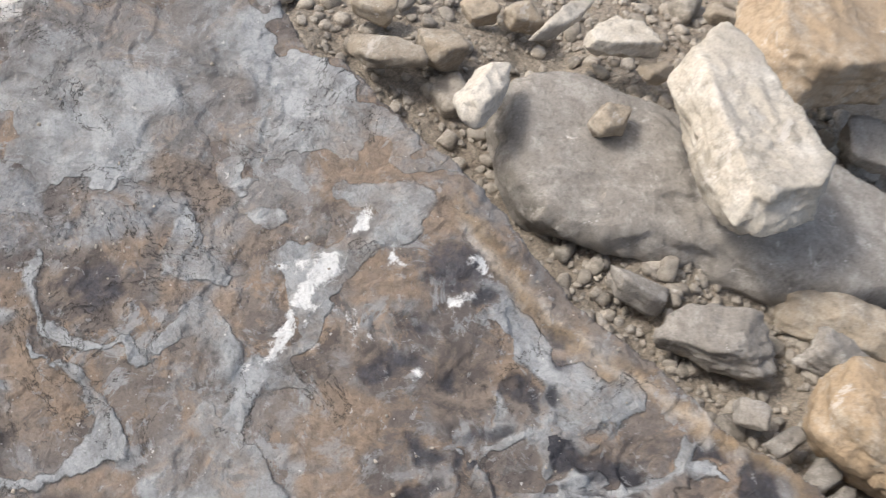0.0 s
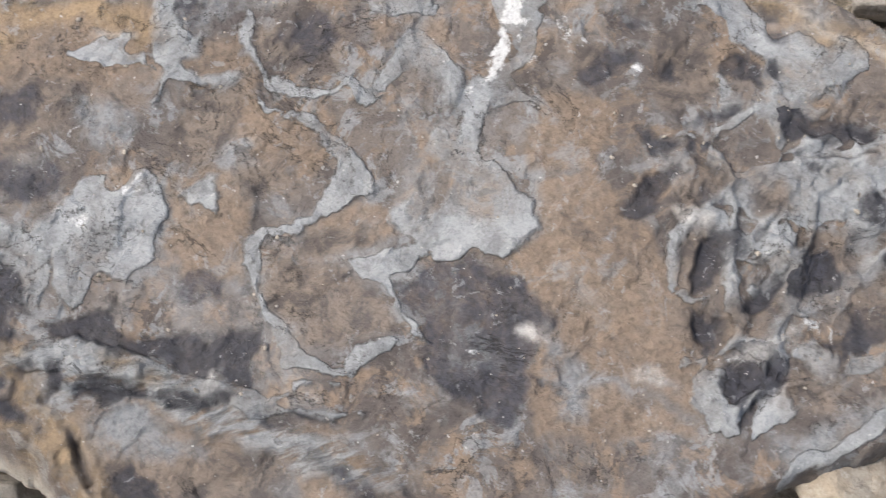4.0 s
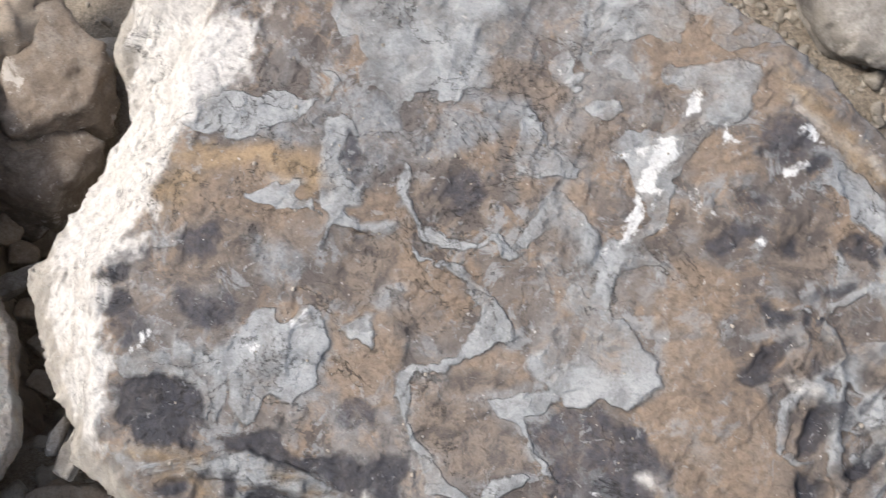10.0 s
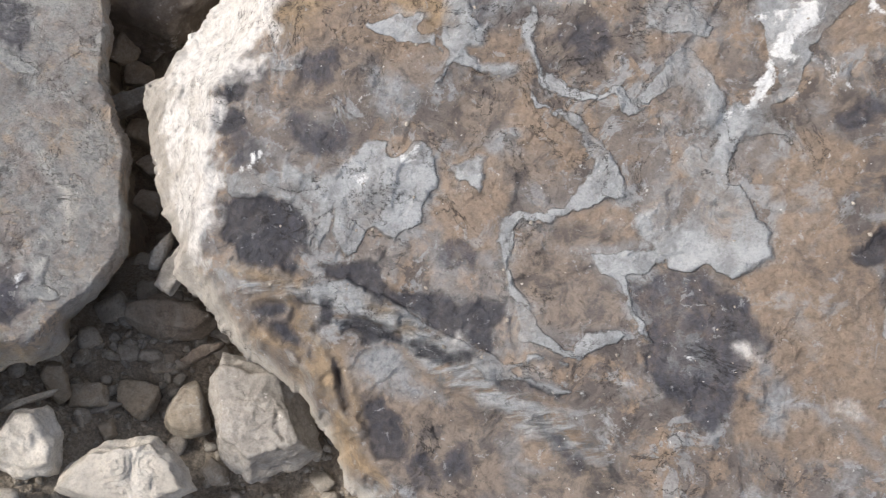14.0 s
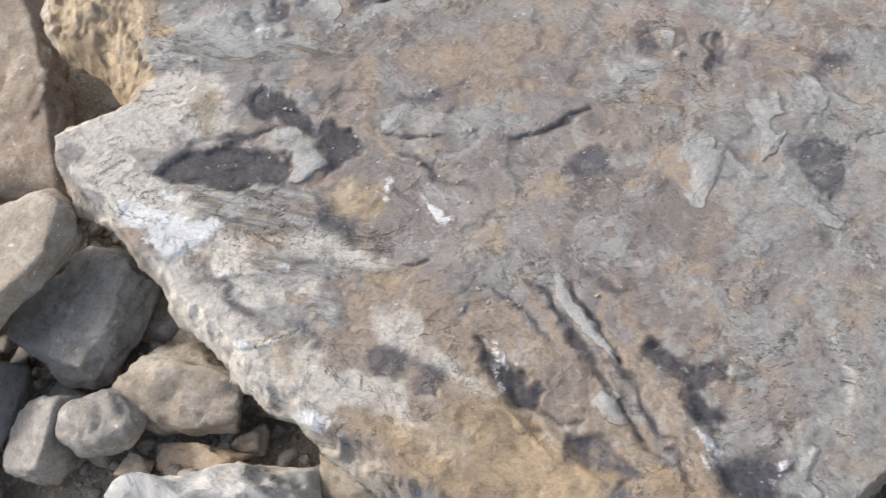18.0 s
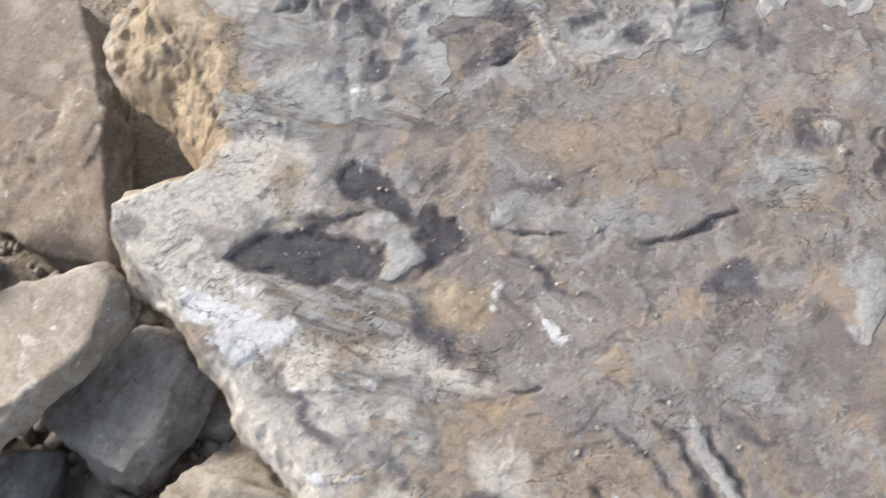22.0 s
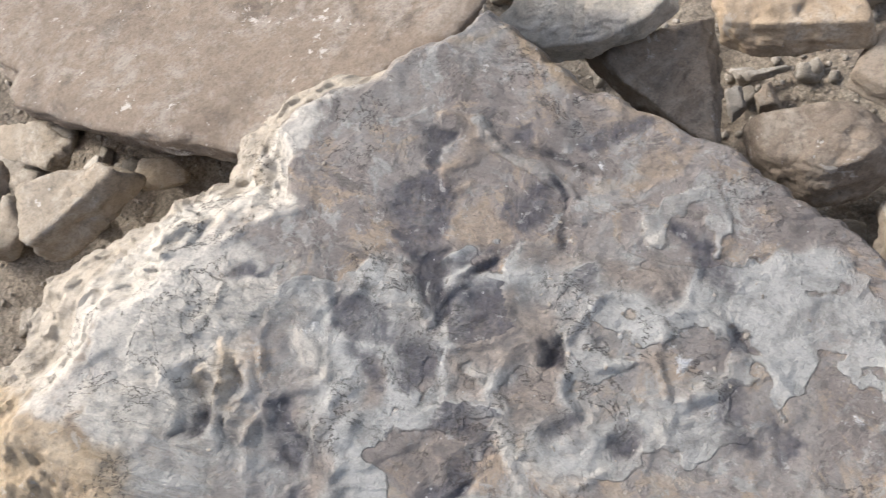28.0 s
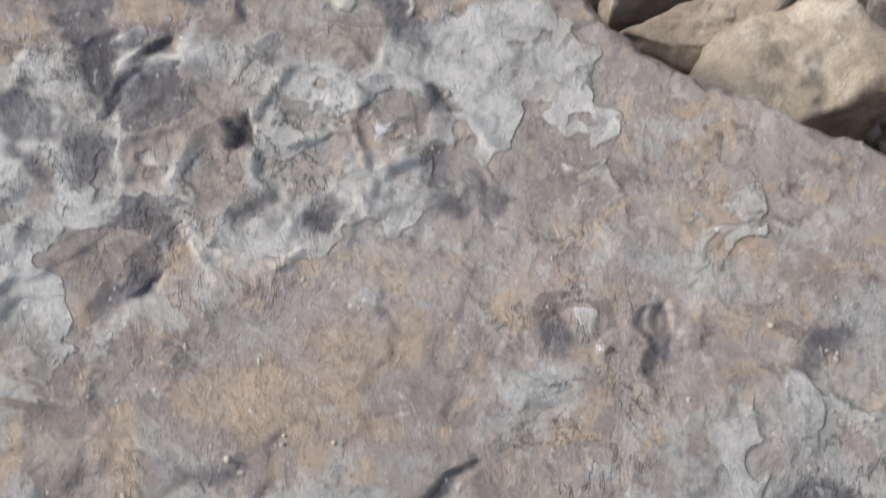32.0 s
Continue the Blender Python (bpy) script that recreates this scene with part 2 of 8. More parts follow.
    h = s.math('MULTIPLY_ADD', fine, 0.16, s.math('MULTIPLY_ADD', grain, 0.42, s.math('MULTIPLY', mid, 0.9)))
    h = s.math('ADD', h, s.math('MULTIPLY', swirl, 0.8))
    h = s.math('ADD', h, s.math('MULTIPLY', steps, steps_h))
    h = s.math('ADD', h, s.math('MULTIPLY', m_grey, 0.5))
    h = s.math('ADD', h, s.math('MULTIPLY', s.math('MULTIPLY', mask("fold", 0.012), fold), 1.8))
    h = s.math('SUBTRACT', h, s.math('MULTIPLY', s.math('ADD', m_dark, s.math('MULTIPLY', cracks, 2.0)), 0.25))
    rough = s.math('MULTIPLY_ADD', grain, 0.4, 0.42)
    return s.done(c, h, 0.95, 0.009, rough)


M_SLAB_A = slab_material("brown_slab_rock", (0.200, 0.168, 0.144), (0.121, 0.102, 0.093), (0.268, 0.200, 0.146),
                         (0.360, 0.370, 0.376), (0.030, 0.030, 0.037), (0.40, 0.285, 0.165), (0.76, 0.73, 0.69), 0.0, (0.56, 0.515, 0.45))
M_SLAB_B = slab_material("grey_slab_rock", (0.325, 0.282, 0.252), (0.240, 0.208, 0.188), (0.385, 0.298, 0.218),
                         (0.465, 0.455, 0.425), (0.046, 0.044, 0.052), (0.52, 0.375, 0.215), (0.70, 0.65, 0.57), 31.0, (0.60, 0.525, 0.42), 1.8, 0.80, 0.34, 0.88, 1.5)



def stone_material(name, a, b, dust, per_island=False):
    """Broken sandstone: two tones that vary from stone to stone, dust on it, pits, stains and pale scars."""
    s = Nodes(name, 0.9)
    r = s.island() if per_island else s.random()
    off = s.math('MULTIPLY', r, 37.0)
    big = s.ramp(s.noise(5.5, 8, 0.68, 0.6, w=off), 0.34, 0.66)
    mid = s.noise(26, 9, 0.74, 0.4, w=off)
    grain = s.noise(95, 7, 0.75, w=off)
    fine = s.noise(300, 5, 0.7, w=off)
    tone = s.math('MULTIPLY_ADD', r, 0.75, s.math('MULTIPLY', big, 0.45))
    c = s.mix(s.ramp(tone, 0.15, 0.95), a, b)
    c = s.mix(s.ramp(mid, 0.46, 0.62, 0.0, 0.75), c, dust)
    c = s.mix(s.ramp(s.noise(12, 8, 0.7, 0.8, w=s.math('ADD', off, 9.0)), 0.53, 0.64, 0.0, 0.55), c, tuple(0.5 * k for k in a))
    c = s.mix(s.ramp(grain, 0.34, 0.54, 0.36, 0.0), c, tuple(0.3 * k for k in a))
    c = s.mix(s.ramp(fine, 0.36, 0.56, 0.28, 0.0), c, tuple(0.3 * k for k in a))
    c = s.mix(s.ramp(s.noise(75, 3, 0.7, w=s.math('ADD', off, 4.0)), 0.66, 0.71, 0.0, 0.7), c, (0.64, 0.60, 0.55))
    c = s.mix(s.ramp(s.noise(15, 8, 0.72, 0.7, w=s.math('ADD', off, 21.0)), 0.59, 0.64, 0.0, 0.6), c, (0.62, 0.58, 0.53))
    c = s.mix(s.ramp(s.noise(4.0, 6, 0.65, 0.8, w=s.math('ADD', off, 31.0)), 0.50, 0.62, 0.0, 0.45), c, tuple(0.62 * k for k in b))
    h = s.math('MULTIPLY_ADD', fine, 0.22, s.math('MULTIPLY_ADD', grain, 0.5, s.math('MULTIPLY', mid, 1.0)))
    steps = s.math('SNAP', s.noise(9, 6, 0.6, 0.8, w=s.math('ADD', off, 2.0)), 0.06)
    return s.done(c, s.math('MULTIPLY_ADD', steps, 3.0, h), 0.8, 0.007)


M_STONE = stone_material("tan_sandstone", (0.339, 0.288, 0.228), (0.426, 0.353, 0.265), (0.491, 0.441, 0.372))
M_GREY = stone_material("grey_sandstone", (0.300, 0.272, 0.240), (0.390, 0.355, 0.312), (0.470, 0.438, 0.396))
M_WARM = stone_material("ochre_sandstone", (0.395, 0.289, 0.183), (0.476, 0.366, 0.255), (0.511, 0.446, 0.364))
M_PALE = stone_material("pale_sandstone", (0.525, 0.469, 0.387), (0.643, 0.587, 0.505), (0.716, 0.670, 0.596))
# brown: own tone of some stones, a shade-darkened tone for those in the crevice
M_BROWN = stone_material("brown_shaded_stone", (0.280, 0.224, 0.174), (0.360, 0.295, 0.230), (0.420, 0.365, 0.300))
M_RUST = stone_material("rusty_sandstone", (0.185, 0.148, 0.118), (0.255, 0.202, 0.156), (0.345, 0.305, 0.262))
M_GRAVEL = stone_material("gravel_stone", (0.285, 0.253, 0.212), (0.479, 0.424, 0.354), (0.504, 0.458, 0.394), per_island=True)


def white_stone():
    s = Nodes("white_calcite_stone", 0.8)
    n = s.noise(1.0, 8, 0.68, 0.8, vec=s.warp(0.5, 5, (13, 5, 9), (20, 35, 30)))
    grain = s.noise(60, 7, 0.72)
    c = s.mix(s.ramp(n, 0.40, 0.56), (0.27, 0.27, 0.27), (0.66, 0.63, 0.58))
    c = s.mix(s.ramp(s.noise(9, 8, 0.7, 0.6, w=5.0), 0.53, 0.62, 0.0, 0.8), c, (0.56, 0.48, 0.38))
    c = s.mix(s.ramp(s.noise(16, 8, 0.7, 0.5, w=3.0), 0.58, 0.64, 0.0, 0.8), c, (0.16, 0.16, 0.17))
    c = s.mix(s.ramp(grain, 0.34, 0.52, 0.35, 0.0), c, (0.22, 0.20, 0.18))
    steps = s.math('SNAP', s.noise(11, 6, 0.6, 0.6, w=2.0), 0.05)
    return s.done(c, s.math('MULTIPLY_ADD', steps, 3.0, s.math('MULTIPLY_ADD', grain, 0.7, n)), 0.85, 0.009)


M_WHITE = white_stone()


def dirt_material():
    s = Nodes("dry_dirt", 0.97)
    n, m, f = s.noise(3.5, 6, 0.6), s.noise(45, 7, 0.7), s.noise(240, 5, 0.7)
    c = s.mix(s.ramp(n, 0.35, 0.65), (0.310, 0.255, 0.198), (0.430, 0.368, 0.292))
    c = s.mix(s.ramp(m, 0.42, 0.7, 0.0, 0.7), c, (0.520, 0.458, 0.375))
    c = s.mix(s.ramp(f, 0.4, 0.62, 0.55, 0.0), c, (0.129, 0.108, 0.087))
    h = s.math('MULTIPLY_ADD', f, 0.5, s.math('MULTIPLY_ADD', m, 1.0, s.math('MULTIPLY', s.voronoi(95), -0.5)))
    return s.done(c, h, 0.9, 0.012)


M_DIRT = dirt_material()


# ---- mesh helpers ----
def mesh_from(name, verts, faces, mat, smooth=True):
    me = bpy.data.meshes.new(name)
    verts, faces = np.asarray(verts, np.float32), np.asarray(faces, np.int32)
    k = faces.shape[1]
    me.vertices.add(len(verts))
    me.vertices.foreach_set("co", verts.ravel())
    me.loops.add(faces.size)
    me.loops.foreach_set("vertex_index", faces.ravel())
    me.polygons.add(len(faces))
    me.polygons.foreach_set("loop_start", np.arange(0, faces.size, k, dtype=np.int32))
    me.polygons.foreach_set("use_smooth", np.full(len(faces), smooth))
    me.update(calc_edges=True)
    me.validate()
    me.materials.append(mat)
    return me


def grid_faces(nx, ny):
    i = np.arange(nx * ny).reshape(ny, nx)
    return np.stack([i[:-1, :-1], i[:-1, 1:], i[1:, 1:], i[1:, :-1]], -1).reshape(-1, 4)


def keep_faces(verts, faces, keep, extra):
    used = np.unique(faces[keep])
    back = np.full(len(verts), -1)
    back[used] = np.arange(len(used))
    return verts[used], back[faces[keep]], {k: v[used] for k, v in extra.items()}


ICO = {}


def ico(level):
    if level not in ICO:
        bm = bmesh.new()
        bmesh.ops.create_icosphere(bm, subdivisions=level, radius=1)
        bm.verts.index_update()
        ICO[level] = (np.array([v.co for v in bm.verts]), np.array([[v.index for v in f.verts] for f in bm.faces]))
        bm.free()
    return ICO[level]


def boulder_shape(rng, level=5, cuts=9, sharp=14.0, rough=0.03, boxy=0.7):
    """A broken stone of half-size 1: a box with corners knocked off, edges a little rounded, faces uneven."""
    d, f = ico(level)
    n = [np.eye(3)[k % 3] * (1 if k < 3 else -1) + rng.normal(0, 0.19, 3) for k in range(6)]
    h = [rng.uniform(0.86, 1.0) for k in range(6)]
    for _ in range(cuts):
        v = rng.normal(0, 1, 3)
        v /= np.linalg.norm(v)
        n.append(v)
        h.append(rng.uniform(boxy + 0.06, boxy + 0.5) * np.abs(v).sum() ** 0.5)
    n = np.array([v / np.linalg.norm(v) for v in n])
    p = np.maximum(d @ n.T, 0) / np.array(h)
    r = (p ** sharp).sum(1) ** (-1 / sharp)
    v = d * r[:, None]
    s = int(rng.integers(1, 9999))
    lump = fbm(v[:, 0] * 1.6, v[:, 1] * 1.6, v[:, 2] * 1.6, 5 if level > 3 else 2, s, 0.55)
    chip = np.minimum(fbm(v[:, 0] * 3.1, v[:, 1] * 3.1, v[:, 2] * 3.1, 3, s + 50) + 0.25, 0)
    v = v * (1 + rough * 1.3 * lump + rough * 1.6 * chip)[:, None]
    if level > 4:
        flake = fbm(v[:, 0] * 1.1 + 5, v[:, 1] * 1.1, v[:, 2] * 1.1, 3, s + 90) * 3.2
        k = np.floor(flake)
        v = v * (1 + 0.028 * (k + step01(flake - k, 0, 0.12)) + 0.02 * ridged(v[:, 0] * 2.5, v[:, 1] * 2.5, v[:, 2] * 2.5, 4, s + 95))[:, None]
    return v, f


# ---- ground ----
GROUND = [(1.34, -0.45, 0.155), (1.35, -0.95, 0.08), (0.95, -0.72, -0.01), (1.25, 0.05, 0.08), (0.80, 0.40, 0.04), (0.50, -0.78, -0.22),
          (-0.03, 0.10, -0.92), (0.00, -0.24, -0.40), (0.02, -0.34, -0.385), (-0.10, -0.55, -0.34), (-1.00, -0.46, -0.08), (-0.60, -0.50, -0.14), (-0.30, -0.50, -0.25),
          (-1.50, -0.10, -0.02), (-1.35, 0.50, -0.30), (-0.70, 0.90, -0.58), (-0.30, 0.80, -0.58), (-0.10, 0.60, -0.55), (0.30, 0.45, -0.34)]


def ground_z(x, y):
    x, y = np.asarray(x, float), np.asarray(y, float)
    num, den = 0, 1e-9
    for a, b, c in GROUND:
        w = 1 / ((x - a) ** 2 + (y - b) ** 2 + 0.012) ** 1.7
        num, den = num + w * c, den + w
    return num / den


def ground_full(x, y):
    r = np.hypot(x, y)
    close = 1 - step01(np.maximum(np.abs(x), np.abs(y)), 2.0, 2.38)
    z = ground_z(x, y) + close * (0.022 * fbm(x * 5, y * 5, 0, 4, 3) + 0.005 * fbm(x * 28, y * 28, 0, 3, 8))
    far = step01(r, 3, 12)
    return z * (1 - far) - 0.1 * far + 0.5 * step01(r, 6, 60) * fbm(x * 0.06, y * 0.06, 0, 3, 5)


def ground():
    inner = np.arange(-2.4, 2.4001, 0.014)
    outer = 2.4 * 1.22 ** np.arange(1, 34)
    xs = np.concatenate([-outer[::-1], inner, outer])
    x, y = np.meshgrid(xs, xs)
    z = ground_full(x, y)
    v = np.stack([x, y, z], -1).reshape(-1, 3)
    ob = new("ground", mesh_from("ground", v, grid_faces(len(xs), len(xs)), M_DIRT))
    tagged(ob, "dry brown dirt and crushed rock under the boulders", "ground", kind="structure")


ground()


# ---- the two great slabs ----
def terrace(n):
    """Flaked steps: flats with short drops between them."""
    k = np.floor(n)
    return k + step01(n - k, 0.0, 0.16)



class Slab:
    """A block whose split face is a tilted plane; its rim falls away by a slope that differs from side to side."""

    def __init__(self, plane, rim, seed):
        self.plane, self.seed = plane, seed
        self.rim = np.array([r[:2] for r in rim])
        self.fall = np.array([r[2] for r in rim])
        self.run = np.array([r[3] for r in rim])
        self.layers = {}
        self.relief = []
        self.parts = []

    def grid(self, x0, x1, y0, y1, cell):
        self.nx, self.ny = int((x1 - x0) / cell), int((y1 - y0) / cell)
        self.x, self.y = np.meshgrid(np.linspace(x0, x1, self.nx), np.linspace(y0, y1, self.ny))
        s, x, y = self.seed, self.x, self.y
        self.wx = x + 0.0045 * fbm(x * 32, y * 32, 0, 3, s + 20, 0.6)
        self.wy = y + 0.0045 * fbm(x * 32, y * 32, 0, 3, s + 40, 0.6)
        self.wx2 = x + 0.0075 * fbm(x * 24, y * 24, 0, 3, s + 60, 0.6)
        self.wy2 = y + 0.0075 * fbm(x * 24, y * 24, 0, 3, s + 80, 0.6)
        return self

    def layer(self, name):
        return self.layers.setdefault(name, np.full(self.x.shape, -0.05))

    def inside(self, pts, x, y):
        """Distance to a closed line, positive inside."""
        p = np.asarray(pts, float)
        q = np.roll(p, -1, 0)
        best, wind = np.full(x.shape, 9.0), np.zeros(x.shape, bool)
        for (ax, ay), (bx, by) in zip(p, q):
            ex, ey = bx - ax, by - ay
            t = np.clip(((x - ax) * ex + (y - ay) * ey) / (ex * ex + ey * ey + 1e-12), 0, 1)
            best = np.minimum(best, np.hypot(x - ax - t * ex, y - ay - t * ey))
            wind ^= ((ay > y) != (by > y)) & (x < ax + (y - ay) * ex / (ey if abs(ey) > 1e-12 else 1e-12))
        return np.where(wind, best, -best)

    def near(self, pts, pad=0.09):
        p = np.asarray(pts, float)
        (x0, y0), (x1, y1) = p.min(0) - pad, p.max(0) + pad
        j = np.nonzero((self.x[0] >= x0) & (self.x[0] <= x1))[0]
        i = np.nonzero((self.y[:, 0] >= y0) & (self.y[:, 0] <= y1))[0]
        return (slice(i[0], i[-1] + 1), slice(j[0], j[-1] + 1)) if len(i) and len(j) else None

    def patch(self, name, *pts, lift=0.0, soft=0.004, wobble=1.7, part=""):
        """A stained or sun-whitened patch, or a flake, with this outline; lift raises or sinks it."""
        b = self.near(pts)
        if b is None:
            return
        x = self.x[b] + wobble * (self.wx[b] - self.x[b])
        y = self.y[b] + wobble * (self.wy[b] - self.y[b])
        d = self.inside(pts, x, y)
        k = self.layer(name)
        k[b] = np.maximum(k[b], d.clip(-0.05, 0.05))
        if lift:
            p = np.asarray(pts, float)
            u = ((self.x[b] - p[:, 0].mean()) * 0.8 - (self.y[b] - p[:, 1].mean()) * 0.6) / (np.ptp(p, 0).max() / 2)
            proud = 0.15 + 0.6 * step01(u, -0.7, 0.8) if lift > 0 else 0.85
            self.relief.append((b, lift * proud * step01(d, -soft, soft)))
        if part:
            self.parts.append((part, b, d > -soft))

    def streak(self, name, width, *pts, lift=0.0, soft=0.004, part=""):
        """A vein or stained band along a line, tapering to its ends."""
        b = self.near(pts, 0.06 + width)
        if b is None:
            return
        x, y = self.wx2[b], self.wy2[b]
        best = np.full(x.shape, -0.05)
        ragged = 0.9 + 0.7 * fbm(x * 30, y * 30, 0, 2, self.seed + 90)
        n = len(pts) - 1
        for k, ((ax, ay), (bx, by)) in enumerate(zip(pts[:-1], pts[1:])):
            ex, ey = bx - ax, by - ay
            t = np.clip(((x - ax) * ex + (y - ay) * ey) / (ex * ex + ey * ey + 1e-12), 0, 1)
            u = (k + t) / n
            w = width * (0.35 + 0.65 * np.sin(np.pi * np.clip(0.08 + 0.84 * u, 0, 1))) * ragged
            best = np.maximum(best, w - np.hypot(x - ax - t * ex, y - ay - t * ey))
        k = self.layer(name)
        k[b] = np.maximum(k[b], best.clip(-0.05, 0.05))
        if lift:
            self.relief.append((b, 0.85 * lift * step01(best, -soft, soft)))
        if part:
            self.parts.append((part, b, best > -soft))

    def pockets(self, turn, fx, fy, *pts, deep=0.006, dark=0.35, brown=0.3, crest="grey", stain_shade="dark", wide=0.16):
        """Hollows side by side, each with painted shade towards one side, with raised pale crests between them."""
        b = self.near(pts)
        d = self.inside(pts, self.wx2[b], self.wy2[b])
        c, s = math.cos(radians(turn)), math.sin(radians(turn))
        wx, wy = 1.4 * self.wx[b] - 0.4 * self.x[b], 1.4 * self.wy[b] - 0.4 * self.y[b]
        u, v = (wx * c + wy * s) * fx, (wy * c - wx * s) * fy
        iu, iv = np.floor(u).astype(np.int64), np.floor(v).astype(np.int64)
        f1, f2 = np.full(u.shape, 9.0), np.full(u.shape, 9.0)
        du, dv, pick = np.zeros(u.shape), np.zeros(u.shape), np.zeros(u.shape)
        for i in (-1, 0, 1):
            for j in (-1, 0, 1):
                a, k = iu + i, iv + j
                pu = a + 0.5 + 0.42 * lattice(a, k, a * 0, self.seed + 1)
                pv = k + 0.5 + 0.42 * lattice(a, k, a * 0, self.seed + 2)
                r = np.hypot(u - pu, v - pv)
                first = r < f1
                f2 = np.where(first, f1, np.minimum(f2, r))
                du, dv = np.where(first, u - pu, du), np.where(first, v - pv, dv)
                pick = np.where(first, 0.5 + 0.5 * lattice(a, k, a * 0, self.seed + 3), pick)
                f1 = np.where(first, r, f1)
        e = f2 - f1
        n = fbm(u * 1.3, v * 1.3, 0, 4, self.seed + 71)
        # side pulls the dark colour to one flank of each hollow, as painted shade
        side = du * np.cos(9 * pick) + dv * np.sin(9 * pick)
        fade = step01(d, -0.004, 0.035)
        hollow = step01(e, 0.03, 0.22)
        self.relief.append((b, fade * deep * (0.5 - hollow * (0.4 + pick) + 0.9 * side * hollow + 0.45 * n)))
        for name, k in ((crest, wide + 0.30 * n - e), (stain_shade, np.where(pick < dark, e - 0.34 + 0.9 * side + 0.25 * n, -9)),
                        ("brown", np.where((pick > dark) & (pick < dark + brown), e - 0.22 + 0.2 * n, -9))):
            q = self.layer(name)
            q[b] = np.maximum(q[b], np.minimum((k * 0.035).clip(-0.05, 0.03), d))

    def top(self, x, y):
        a, b, c = self.plane
        return a + b * x + c * y

    def build(self, name, mat, names, low, bump=1.0, rim_noise=0.014, under=4.0):
        x, y, s = self.x, self.y, self.seed
        p, q = self.rim, np.roll(self.rim, -1, 0)
        rx = x + rim_noise * (fbm(x * 10, y * 10, 0, 5, s + 5, 0.47) + 0.20 * ridged(x * 34, y * 34, 0, 3, s + 5 + 1))
        ry = y + rim_noise * (fbm(x * 10, y * 10, 0, 5, s + 15, 0.47) + 0.20 * ridged(x * 34, y * 34, 0, 3, s + 15 + 1))
        d = -self.inside(p, rx, ry)
        num, run, den = 0, 0, 1e-9
        for (ax, ay), (bx, by), f, g in zip(p, q, self.fall, self.run):
            ex, ey = bx - ax, by - ay
            t = np.clip(((x - ax) * ex + (y - ay) * ey) / (ex * ex + ey * ey), 0, 1)
            w = 1 / (np.hypot(x - ax - t * ex, y - ay - t * ey) + 0.004) ** 4
            num, run, den = num + w * f, run + w * g, den + w
        fall, run = num / den, run / den
        z = self.top(x, y)
        z = z + bump * (0.010 * fbm(x * 4, y * 4, 0, 2, s) + 0.0018 * fbm(x * 20, y * 20, 0, 4, s + 7, 0.5) + 0.0030 * terrace(1.6 * fbm(x * 6, y * 6, 0, 5, s + 3, 0.55) + 0.3 * fbm(x * 40, y * 40, 0, 3, s + 4)))
        for b, h in self.relief:
            z[b] += h
        z = z + bump * 0.0022 * ridged(x * 13, y * 13, 0, 4, s + 91) * step01(fbm(x * 3.5, y * 3.5, 0, 2, s + 93), -0.3, 0.4)
        out = np.maximum(d, 0)
        rough = 1 + 0.10 * fbm(x * 14, y * 14, 0, 4, s + 31) * step01(out, 0, 0.02)
        first = np.sqrt(np.minimum(out, run) ** 2 + 0.005 ** 2) - 0.005
        z = z - fall * first * rough - 9.0 * np.maximum(out - run, 0)
        z = z + step01(out, 0, 0.02) * (0.0022 * ridged(x * 30, y * 30, 0, 4, s + 77) + 0.0018 * ridged(x * 26, y * 11, 0, 3, s + 79)) * (1.2 - step01(fall, 1.2, 2.6))
        side = step01(out, 0.004, 0.03) * step01(run, 0.045, 0.08)
        z = z + side * (0.008 * (terrace(2.2 * fbm(x * 9, y * 9, 0, 4, s + 61, 0.55)) * 0.7 + 0.5 * ridged(x * 17, y * 17, 0, 4, s + 63)) - 0.004)
        self.z = z
        self.layers["rim"] = -d.clip(-0.2, 0.2)
        # below the rim the side leans back under the slab
        gy, gx = np.gradient(-self.inside(p, x, y), y[1, 0] - y[0, 0], x[0, 1] - x[0, 0])
        g = np.hypot(gx, gy) + 1e-6
        back = np.clip(under * np.maximum(out - run, 0), 0, 0.09)
        v = np.stack([x - back * gx / g, y - back * gy / g, z], -1).reshape(-1, 3)
        faces = grid_faces(self.nx, self.ny)
        keep = (z.reshape(-1)[faces] > low).any(1)
        extra = {k: self.layers.get(k, np.full(x.shape, -0.05)).reshape(-1) for k in names}
        w = v.reshape(self.ny, self.nx, 3)
        up = np.cross(np.gradient(w, axis=1), np.gradient(w, axis=0)).reshape(-1, 3)
        extra["up"] = up / (np.linalg.norm(up, axis=1)[:, None] + 1e-12)
        owner = np.full(x.shape, -1)
        for k, (_, b, m) in enumerate(self.parts):
            owner[b][m & (owner[b] < 0)] = k
        owner = owner.reshape(-1)[faces[:, 0]]
        body = self.piece(name, mat, v, faces, keep & (owner < 0), dict(extra))
        for k, (kind, _, _) in enumerate(self.parts):
            if (keep & (owner == k)).sum() > 30:
                ob = self.piece(kind, mat, v, faces, keep & (owner == k), dict(extra))
                ob.parent = body
                tagged(ob, PARTS[kind])
        return body

    def piece(self, name, mat, v, faces, keep, extra):
        v, faces, extra = keep_faces(v, faces, keep, extra)
        up = extra.pop("up")
        me = mesh_from(name, v, faces, mat)
        for k, a in extra.items():
            me.attributes.new(k, 'FLOAT', 'POINT').data.foreach_set("value", a.astype(np.float32))
        me.normals_split_custom_set_from_vertices(up.tolist())
        return new(name, me)


